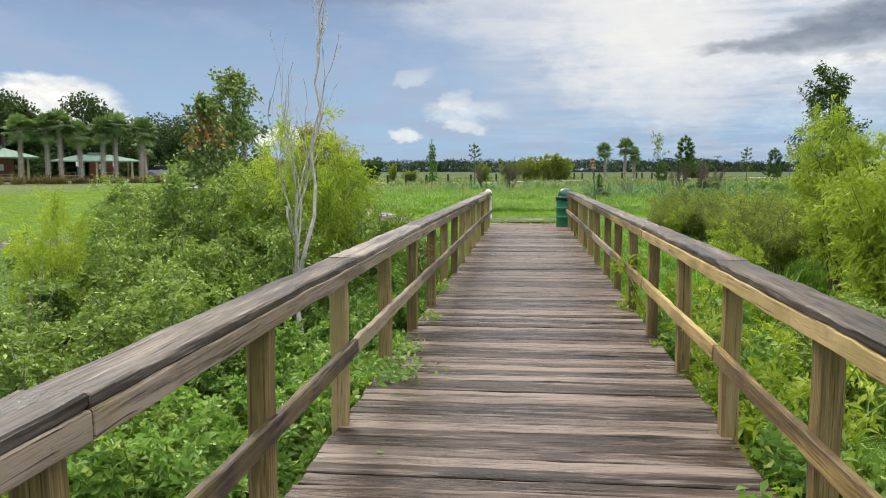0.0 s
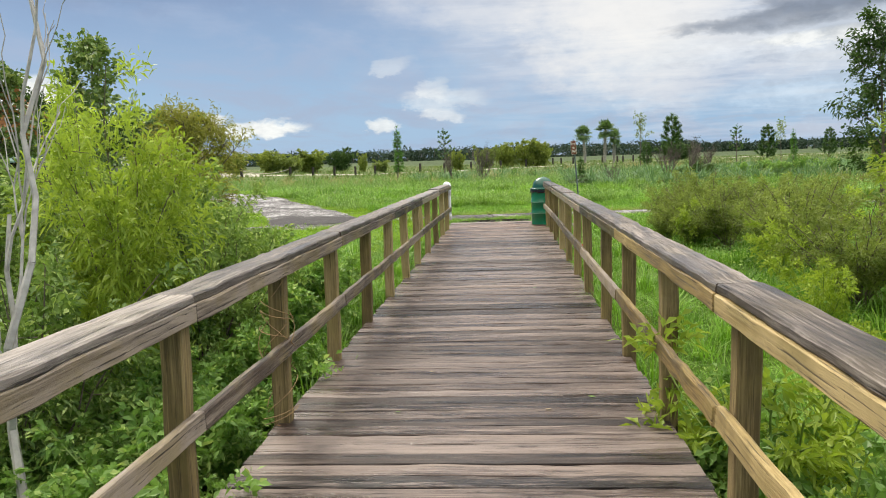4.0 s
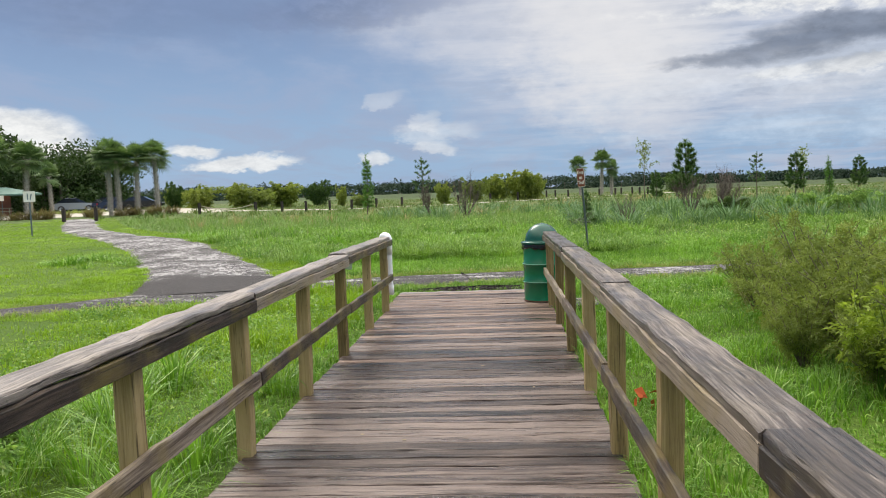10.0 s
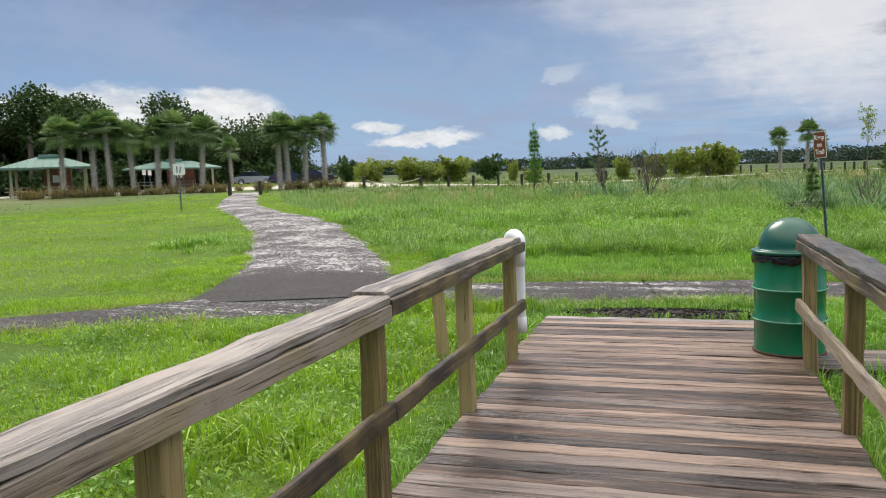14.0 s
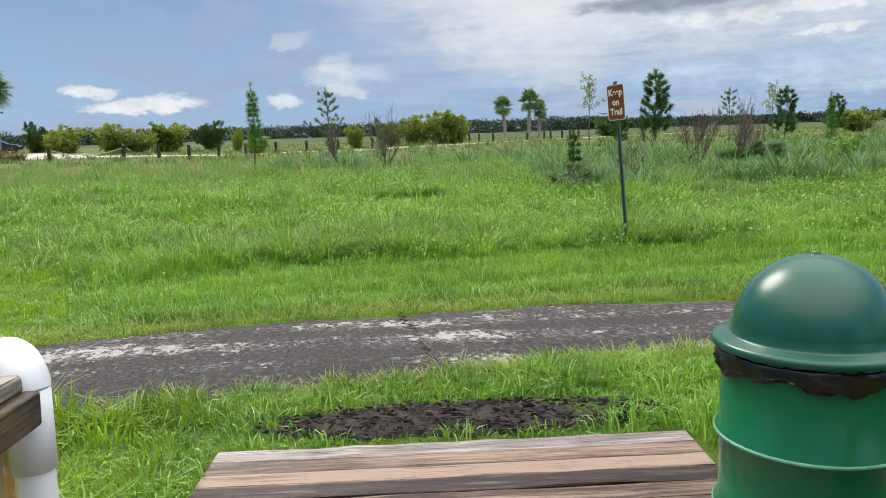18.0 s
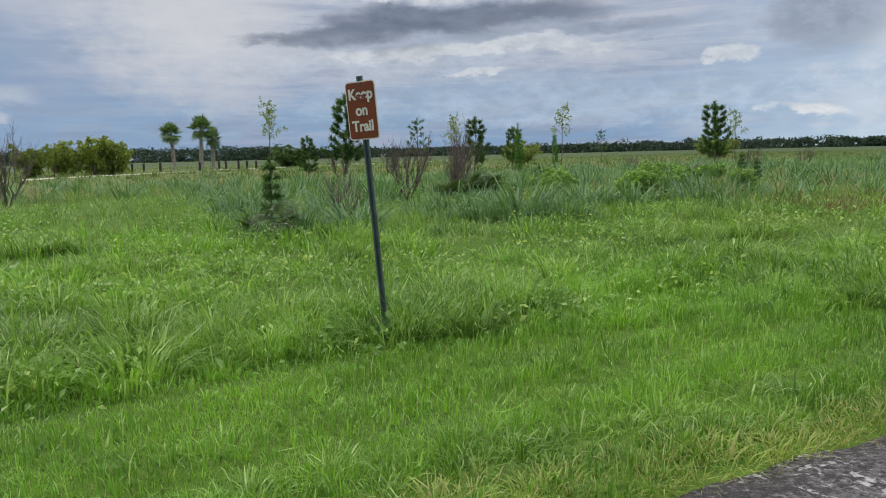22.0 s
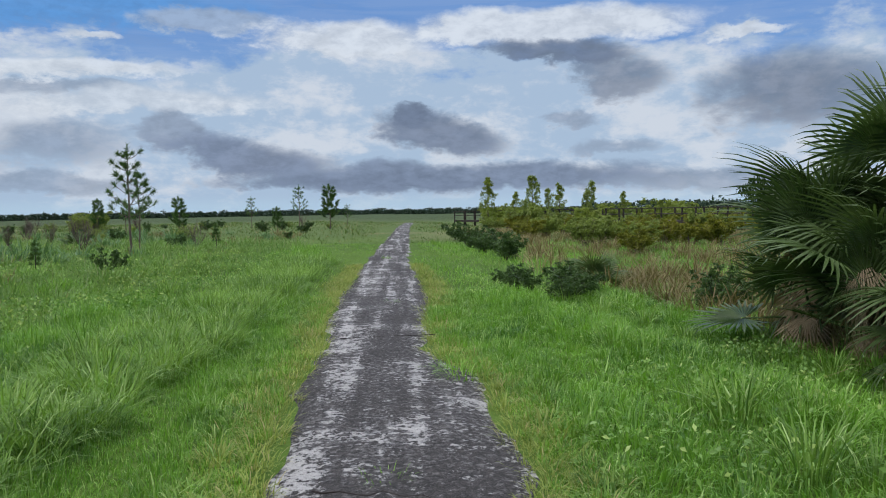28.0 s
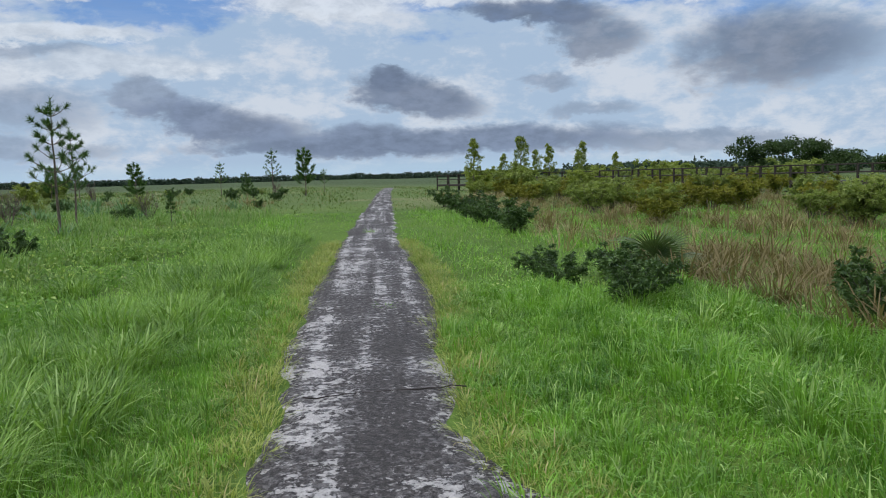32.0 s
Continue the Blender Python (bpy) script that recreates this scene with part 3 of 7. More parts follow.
# ---- builders ----
class Shape:
    """Gathers pieces of geometry into one mesh."""

    def __init__(self):
        self.v, self.f, self.m, self.count = [], [], [], 0

    def add(self, verts, faces, mat=0):
        verts, faces = np.asarray(verts, dtype=np.float64).reshape(-1, 3), np.asarray(faces, dtype=np.int64)
        self.v.append(verts)
        self.f.append(faces + self.count)
        self.m.append(mat)
        self.count += len(verts)
        return self

    def mesh(self, name, mats, soft=False):
        me = bpy.data.meshes.new(name)
        me.vertices.add(self.count)
        me.vertices.foreach_set("co", np.concatenate(self.v).ravel())
        corners = np.concatenate([f.ravel() for f in self.f])
        sizes = np.concatenate([np.full(len(f), f.shape[1]) for f in self.f])
        me.loops.add(len(corners))
        me.loops.foreach_set("vertex_index", corners)
        me.polygons.add(len(sizes))
        me.polygons.foreach_set("loop_start", np.concatenate(([0], np.cumsum(sizes)[:-1])))
        me.polygons.foreach_set("material_index", np.concatenate([np.full(len(f), k) for f, k in zip(self.f, self.m)]))
        me.polygons.foreach_set("use_smooth", np.full(len(sizes), soft))
        for mat in mats:
            me.materials.append(mat)
        me.update(calc_edges=True)
        me.validate()
        return me


def part(name, mesh, parent, m=None, label=""):
    ob = new(name, mesh)
    ob.parent = parent
    if m is not None:
        ob.matrix_basis = m
    if label:
        ob["label"] = label
    return ob


def thing(name, m, label, category, group="", kind=""):
    return_ob = new(name)
    return_ob.empty_display_size = 0.2
    return_ob.matrix_basis = m
    return tagged(return_ob, label, category, group, kind)


def tube(points, radii, sides=6, cap=True):
    """A round bar through points: verts, and quads."""
    p = np.asarray(points, float)
    r = np.broadcast_to(np.asarray(radii, float), (len(p),))
    d = np.gradient(p, axis=0)
    d /= np.linalg.norm(d, axis=1)[:, None] + 1e-9
    ref = np.where(np.abs(d[:, 2:3]) > 0.9, np.array([[1.0, 0, 0]]), np.array([[0, 0, 1.0]]))
    u = np.cross(d, ref)
    u /= np.linalg.norm(u, axis=1)[:, None] + 1e-9
    w = np.cross(d, u)
    a = np.linspace(0, 2 * np.pi, sides, endpoint=False)
    v = p[:, None] + r[:, None, None] * (np.cos(a)[None, :, None] * u[:, None] + np.sin(a)[None, :, None] * w[:, None])
    i = np.arange(len(p) - 1)[:, None] * sides
    k = np.arange(sides)[None]
    f = np.stack([i + k, i + (k + 1) % sides, i + sides + (k + 1) % sides, i + sides + k], -1).reshape(-1, 4)
    return v.reshape(-1, 3), f


def lathe(profile, sides=28):
    """A turned body from (radius, height) pairs."""
    pr = np.asarray(profile, float)
    a = np.linspace(0, 2 * np.pi, sides, endpoint=False)
    v = np.stack([pr[:, 0:1] * np.cos(a), pr[:, 0:1] * np.sin(a), np.repeat(pr[:, 1:2], sides, 1)], -1).reshape(-1, 3)
    i = np.arange(len(pr) - 1)[:, None] * sides
    k = np.arange(sides)[None]
    return v, np.stack([i + k, i + (k + 1) % sides, i + sides + (k + 1) % sides, i + sides + k], -1).reshape(-1, 4)


def block(size, centre=(0, 0, 0), chamfer=0.004, axis=0, segs=1, jitter=0.0, rng=None):
    """A sawn piece of timber or a slab: a bar along one axis with eased edges."""
    s = np.array(size, float) / 2
    o = [(axis + 1) % 3, (axis + 2) % 3]
    a, b, c = s[o[0]], s[o[1]], min(chamfer, s[o[0]] * 0.4, s[o[1]] * 0.4)
    ring = np.array([(-a + c, -b), (a - c, -b), (a, -b + c), (a, b - c), (a - c, b), (-a + c, b), (-a, b - c), (-a, -b + c)])
    xs = np.concatenate(([-s[axis], -s[axis] + c], np.linspace(-s[axis], s[axis], segs + 1)[1:-1], [s[axis] - c, s[axis]]))
    v = np.zeros((len(xs), 8, 3))
    for k, x in enumerate(xs):
        shrink = 0.97 if k in (0, len(xs) - 1) else 1.0
        v[k, :, axis] = x
        v[k, :, o[0]], v[k, :, o[1]] = ring[:, 0] * shrink, ring[:, 1] * shrink
    if jitter and rng is not None:
        v[1:-1] += rng.normal(0, jitter, (len(xs) - 2, 1, 3)) * np.array([0 if k == axis else 1 for k in range(3)])
        v[1:-1] += rng.normal(0, jitter * 0.4, (len(xs) - 2, 8, 3))
    i = np.arange(len(xs) - 1)[:, None] * 8
    k = np.arange(8)[None]
    f = np.stack([i + k, i + (k + 1) % 8, i + 8 + (k + 1) % 8, i + 8 + k], -1).reshape(-1, 4)
    return v.reshape(-1, 3) + np.array(centre), f, np.array([list(range(7, -1, -1)), list(range((len(xs) - 1) * 8, len(xs) * 8))])


def bar(size, mats, name, centre=(0, 0, 0), chamfer=0.004, axis=0, segs=1, jitter=0.0, rng=None):
    v, f, ends = block(size, centre, chamfer, axis, segs, jitter, rng)
    sh = Shape().add(v, f)
    sh.v.append(np.zeros((0, 3)))
    sh.f.append(ends)
    sh.m.append(0)
    return sh.mesh(name, mats)


def ease(a, b, x):
    t = np.clip((np.asarray(x, float) - a) / (b - a), 0, 1)
    return t * t * (3 - 2 * t)


def waves(x, y):
    """Gentle unevenness, in -1 to 1."""
    return 0.4 * np.sin(0.53 * x + 1.3 * np.sin(0.21 * y)) + 0.35 * np.sin(0.71 * y + 0.9 * np.sin(0.33 * x + 1)) + 0.25 * np.sin(1.9 * x + 0.7 * y + 2 * np.sin(0.5 * y))


def ground_z(x, y):
    x, y = np.asarray(x, float), np.asarray(y, float)
    z = -0.1 + 0.36 * ease(29.0, 42, y) + 0.3 * ease(45, 65, y) * ease(-12, -28, x) - 0.12 * ease(25, 21, y) * ease(4, 12, x)
    z = z - 0.75 * ease(14.5, 8, y) * ease(-22, -9, x) * ease(24, 10, x)
    z = z - 0.06 * ease(9, 3, x) * ease(-8, -4, x) * ease(18, 23, y) * ease(31, 28.5, y)
    z = z + 0.18 * ease(74, 92, y) * ease(-20, -34, x)
    near = np.abs(y - 27.3)
    return z + 0.05 * waves(x, y) * ease(1.5, 5, near) * ease(26, 12, np.abs(x) * 0.2)


# centre lines: the trail east and west, and the worn path to the car park
TRAIL = np.array([(-16.0, 12.5), (-11.5, 17.8), (-9.0, 21.0), (-7.3, 23.4), (-5.6, 25.1), (-3.4, 26.45), (-1.2, 26.95), (0.2, 27.2), (1.5, 27.36), (4, 27.34), (8, 27.36), (9.5, 27.48), (12.5, 27.57), (13.7, 27.6), (14.4, 27.74), (15.3, 27.82), (17.5, 27.9), (21.5, 27.87), (25, 27.93), (31, 28.05), (45, 27.95), (66, 27.8), (90, 27.6), (120, 26.9)])
LOT_PATH = np.array([(-4.6, 25.7), (-5.4, 27.6), (-6.3, 29.8), (-7.8, 32.4), (-9.8, 35.8), (-12.7, 39.4), (-16.2, 44.0), (-19.8, 49.0), (-23.2, 54.8), (-25.6, 59.5), (-28, 63.5)])


def densify(line, step):
    d = np.concatenate(([0], np.cumsum(np.hypot(*np.diff(line, axis=0).T))))
    s = np.arange(0, d[-1], step)
    x, y = np.interp(s, d, line[:, 0]), np.interp(s, d, line[:, 1])
    for _ in range(int(1.2 / step)):
        x[1:-1], y[1:-1] = (x[:-2] + 2 * x[1:-1] + x[2:]) / 4, (y[:-2] + 2 * y[1:-1] + y[2:]) / 4
    return np.stack([x, y], 1)


TRAIL_X, TRAIL_HALF = (-16, -7, -4, -1.2, 0.2, 1.5, 4, 8, 9.7, 10.1, 10.6, 12.5, 13.7, 14.4, 15.4, 17.5, 21.5, 25, 31, 60), (0.6, 0.65, 1.0, 1.1, 0.95, 0.90, 0.80, 0.79, 0.76, 0.68, 0.82, 0.90, 0.94, 0.78, 0.68, 0.75, 0.90, 0.87, 0.77, 0.72)
TRAIL_D, LOT_D = densify(TRAIL, 0.16), densify(LOT_PATH, 0.2)


def off_line(x, y, line):
    """Distance of points from a dense line."""
    out = np.full(len(x), 1e9)
    for a in range(0, len(x), 20000):
        d = (x[a:a + 20000, None] - line[None, ::2, 0]) ** 2 + (y[a:a + 20000, None] - line[None, ::2, 1]) ** 2
        out[a:a + 20000] = np.sqrt(d.min(1))
    return out


def ribbon(line, half_l, half_r, lift, seed, rag=0.10, across=7):
    """A paved strip along a line, draped on the ground, with ragged edges."""
    rng = np.random.default_rng(seed)
    t = np.gradient(line, axis=0)
    t /= np.linalg.norm(t, axis=1)[:, None]
    side = np.stack([-t[:, 1], t[:, 0]], 1)
    n = len(line)

    def edge(k):
        w = rng.normal(0, 1, n)
        slow = np.convolve(rng.normal(0, 1, n), np.hanning(15) / 4, "same")
        return np.convolve(w, (0.25, 0.5, 0.25), "same") * rag * 0.6 + slow * rag * 0.55
    hl, hr = half_l + edge(0), half_r + edge(1)
    u = np.linspace(0, 1, across)
    xy = line[:, None] + side[:, None] * (hl[:, None] * (1 - u) - hr[:, None] * u)[..., None]
    crown = 0.02 * (1 - (2 * u - 1) ** 2)
    z = ground_z(xy[..., 0], xy[..., 1]) + lift + crown[None]
    z[:, 0] -= 0.035
    z[:, -1] -= 0.035
    v = np.concatenate([xy, z[..., None]], -1).reshape(-1, 3)
    i, k = np.arange(n - 1)[:, None] * across, np.arange(across - 1)[None]
    return v, np.stack([i + k, i + across + k, i + across + k + 1, i + k + 1], -1).reshape(-1, 4)


# ---- ground, trail ----
def graded(lo, hi, step, reach):
    near = np.arange(lo, hi + 0.001, step)
    far = hi + step * np.cumsum(1.16 ** np.arange(1, 60))
    back = lo - step * np.cumsum(1.16 ** np.arange(1, 60))
    return np.concatenate((back[back > -reach][::-1], near, far[far < reach]))


gx, gy = graded(-30, 45, 0.5, 4200), graded(-6, 62, 0.5, 4200)
X, Y = np.meshgrid(gx, gy, indexing="ij")
gv = np.stack([X, Y, ground_z(X, Y)], -1).reshape(-1, 3)
gi, gk = np.arange(len(gx) - 1)[:, None] * len(gy), np.arange(len(gy) - 1)[None]
gf = np.stack([gi + gk, gi + len(gy) + gk, gi + len(gy) + gk + 1, gi + gk + 1], -1).reshape(-1, 4)
ground = tagged(new("ground", Shape().add(gv, gf).mesh("ground", [GROUND], True)), "uneven green meadow ground reaching to the horizon", "ground", kind="structure")

half_w = np.interp(TRAIL_D[:, 0], TRAIL_X, TRAIL_HALF)
tagged(new("trail", Shape().add(*ribbon(TRAIL_D, half_w, half_w, 0.022, 3)).mesh("trail", [ASPHALT], True)), "old dark asphalt trail with bleached white patches and ragged edges", "trail", kind="structure")
half_p = np.interp(LOT_D[:, 1], (25.7, 27, 29.5, 34, 42, 55), (1.7, 1.45, 1.35, 1.25, 1.0, 1.0))
tagged(new("path", Shape().add(*ribbon(LOT_D, half_p, half_p, 0.035, 4, 0.12)).mesh("path", [WORN], True)), "bleached asphalt path curving over the lawn to the car park", "path", kind="structure")
lot = np.array([(-62, 71), (-50, 73.5), (-43, 82.0), (-36, 84.5), (-31, 83), (-25, 80.5), (-16, 81.5), (-4, 85), (10, 104), (30, 122), (60, 140)], float)
lot_half = np.interp(densify(lot, 1.0)[:, 0], (-62, -50, -43, -36, -31, -22, -10, 60), (4.5, 4.5, 10.5, 12.5, 9.0, 1.4, 0.6, 0.5))
tagged(new("road", Shape().add(*ribbon(densify(lot, 1.0), lot_half, lot_half, 0.03, 5, 0.2)).mesh("road", [SAND], True)), "pale sandy car park and track behind the bollards", "road", kind="structure")

# the bare mulch patch at the foot of the deck
def mulch_patch():
    rng = np.random.default_rng(8)
    n, sh = 26, Shape()
    a = np.linspace(0, 2 * np.pi, n, endpoint=False)
    r = 1 + 0.14 * np.convolve(rng.normal(0, 1, n + 4), np.ones(5) / 2, "valid")
    rings = [np.stack([0.24 + 1.15 * s * r * np.cos(a), 25.33 + 0.25 * s * r * np.sin(a), -0.16 + z + 0 * a], 1) for s, z in ((1.0, -0.02), (0.8, 0.025), (0.4, 0.035), (0.02, 0.035))]
    v = np.concatenate(rings)
    i, k = np.arange(3)[:, None] * n, np.arange(n)[None]
    sh.add(v, np.stack([i + k, i + (k + 1) % n, i + n + (k + 1) % n, i + n + k], -1).reshape(-1, 4))
    return sh.mesh("mulch", [MULCH], True)


def mulch_chips():
    rng, n = np.random.default_rng(9), 900
    a, r = rng.uniform(0, 6.28, n), np.sqrt(rng.uniform(0, 1.25, n))
    p = np.stack([0.24 + 1.1 * r * np.cos(a), 25.33 + 0.24 * r * np.sin(a), -0.135 + 0.03 * (1 - r) + rng.uniform(0, 0.02, n)], 1)
    v = p[:, None] + rng.normal(0, 1, (n, 4, 3)) * np.array([0.022, 0.012, 0.008])
    f = (np.arange(n)[:, None, None] * 4 + np.array([[0, 1, 2], [0, 3, 1], [1, 3, 2], [2, 3, 0]])[None]).reshape(-1, 3)
    return Shape().add(v.reshape(-1, 3), f).mesh("mulch_chips", [MULCH])


tagged(new("mulch_chips", mulch_chips()), "loose dark bark chips on the bare patch", "mulch", kind="stuff")
tagged(new("mulch_patch", mulch_patch()), "patch of dark wet mulch at the end of the boardwalk", "mulch", kind="structure")
# cracks in the asphalt by the junction
for ax, ay, bx, by in ((-0.08, 27.3, 0.07, 26.42), (-0.08, 27.3, -0.2, 28.0), (10.4, 26.9, 10.7, 28.0), (16.22, 27.08, 16.12, 28.3)):
    rng = np.random.default_rng(int(100 * ax + 900))
    t = np.linspace(0, 1, 14)
    cx, cy = ax + (bx - ax) * t + rng.normal(0, 0.03, 14), ay + (by - ay) * t + rng.normal(0, 0.02, 14)
    cv, cf = tube(np.stack([cx, cy, ground_z(cx, cy) + 0.040], 1), 0.0055, 5)
    tagged(new("crack", Shape().add(cv, cf).mesh("crack", [MULCH])), "dark crack across the asphalt trail", "crack", "cracks in the trail", "structure")

# ---- boardwalk ----
DECK_HALF, DECK_END = 1.18, 24.95
AXIS_X, AXIS_SLOPE = 0.0215, 0.0053
POST_Y = [22.93, 21.28, 19.62, 18.05] + [16.55 - 1.485 * k for k in range(14)]
RAIL_ENDS = [23.0, 19.66, 16.6] + [16.6 - 2.97 * k for k in range(1, 8)]


def deck_z(y):
    """The boardwalk falls slightly along the walk, more so on its last metres."""
    return float(np.interp(y, (6.0, 14.0, 21.0, 25.0), (0.0, -0.036, -0.068, -0.12)))


def axis_x(y):
    """The middle of the boardwalk, which runs a trace askew."""
    return AXIS_X + AXIS_SLOPE * y


boardwalk = thing("boardwalk", pose(AXIS_X, 0, 0, 0, 0, -math.degrees(math.atan(AXIS_SLOPE))), "weathered timber boardwalk with post and rail sides over the wet meadow", "boardwalk")


def build_rails():
    rng = np.random.default_rng(21)
    posts = [bar((0.098, 0.098, 1.76), [POST], "post", (0, 0, 0.03), 0.007, 2, 8, 0.002, rng) for _ in range(4)]
    for k, y in enumerate(POST_Y):
        for x in (-1.19 if k == 0 else -1.17, 1.17):
            part("post", posts[(k + (x > 0)) % 4], boardwalk, pose(x + rng.normal(0, 0.006), y + rng.normal(0, 0.012) - 0.17 * (k == 0 and x < 0), deck_z(y), rng.normal(0, 0.6), rng.normal(0, 0.6), 90 * (k % 4)))
    for side in (-1, 1):
        for k in range(len(RAIL_ENDS) - 1):
            y1, y0 = RAIL_ENDS[k] - 0.16 * (k == 0 and side < 0), RAIL_ENDS[k + 1]
            ln, y = y1 - y0, (y0 + y1) / 2
            fall, slope = deck_z(y) + (0.010 if side < 0 else 0.003) * (k == 0), math.degrees((deck_z(y1) - deck_z(y0)) / ln)
            # east rails near the start get the brighter golden timber
            side_wood = GOLDEN_RAIL if side > 0 and y < 9.5 else RAIL
            cap = bar((0.184, ln - 0.006, 0.042), [CAP], "rail_cap", (0, 0, 0), 0.008, 1, 22, 0.0026, rng)
            under = bar((0.046, ln - 0.008, 0.080), [side_wood], "top_rail", (0, 0, 0), 0.005, 1, 18, 0.0022, rng)
            low = bar((0.042, ln - 0.008, 0.095), [side_wood], "mid_rail", (0, 0, 0), 0.007, 1, 18, 0.0025, rng)
            part("rail_cap", cap, boardwalk, pose(side * (1.173 + rng.normal(0, 0.004)) - 0.02 * (k == 0 and side < 0), y, 1.016 + fall + rng.normal(0, 0.003), slope, rng.normal(0, 0.8), 0))
            part("top_rail", under, boardwalk, pose(side * 1.096, y, 0.955 + fall + rng.normal(0, 0.002), slope, 0, 0))
            part("mid_rail", low, boardwalk, pose(side * 1.098, y + 0.02, 0.475 + deck_z(y) + rng.normal(0, 0.005), slope, side * 4, 0))
    for y0, y1 in ((-2.6, 14.0), (14.0, DECK_END - 0.02)):
        ln, y = y1 - y0, (y0 + y1) / 2
        beam = bar((0.045, ln, 0.19), [RAIL], "joist", (0, 0, 0), 0.005, 1, 8)
        for x in (-DECK_HALF + 0.14, 0.0, DECK_HALF - 0.14):
            part("joist", beam, boardwalk, pose(x, y, -0.145 + 0.5 * (deck_z(y0) + deck_z(y1)), math.degrees((deck_z(y1) - deck_z(y0)) / ln)))


def build_deck():
    rng = np.random.default_rng(5)
    boards = [bar((2 * DECK_HALF, 0.137, 0.036), [BOARD], "deck_board", (0, 0, 0), 0.005, 0, 14, 0.002, rng) for _ in range(7)]
    dry = [bar((2 * DECK_HALF, 0.137, 0.036), [DRY_BOARD], "deck_board", (0, 0, 0), 0.005, 0, 14, 0.002, rng) for _ in range(4)]
    damp = [bar((2 * DECK_HALF, 0.137, 0.036), [MID_BOARD], "deck_board", (0, 0, 0), 0.005, 0, 14, 0.002, rng) for _ in range(5)]
    y, k = DECK_END - 0.07, 0
    while y > -2.6:
        kind = dry[k % 4] if y > 20.5 + 1.6 * math.sin(2.1 * k) else damp[k % 5] if y > 8.0 + 4.0 * math.sin(3.7 * k) else boards[k % 7]
        wide = rng.normal(0, 0.006)
        if k == 0:
            kind = bar((2 * DECK_HALF, 0.142, 0.036), [END_BOARD], "deck_board", (0, 0, 0), 0.006, 0, 14, 0.002, rng)
        part("deck_board", kind, boardwalk, pose(wide - 0.04 * (y > 23.1), y, -0.018 + deck_z(y) + rng.normal(0, 0.0018), rng.normal(0, 0.8), rng.normal(0, 0.05), rng.normal(0, 0.12) + (180 if k % 2 else 0)) @ Matrix.Diagonal((1.035 if y > 23.1 else 1.0, 1, 1, 1)))
        y, k = y - 0.1465, k + 1


build_rails()
# the low side step by the end of the railing
step = thing("side_step", pose(1.64, 23.28, -0.3, 0, 0, 0), "weathered timber side step level with the boardwalk", "step")
for k in range(5):
    part("tread", bar((0.74, 0.139, 0.036), [BOARD], "tread", (0, 0, 0), 0.005, 0, 4), step, pose(0, -0.29 + 0.1465 * k, 0.178))
part("riser", bar((0.74, 0.04, 0.16), [BOARD], "riser", (0, 0, 0), 0.004), step, pose(0, -0.33, 0.07))
part("riser", bar((0.04, 0.66, 0.16), [RAIL], "riser", (0, 0, 0), 0.004, 1), step, pose(0.34, 0.02, 0.07))

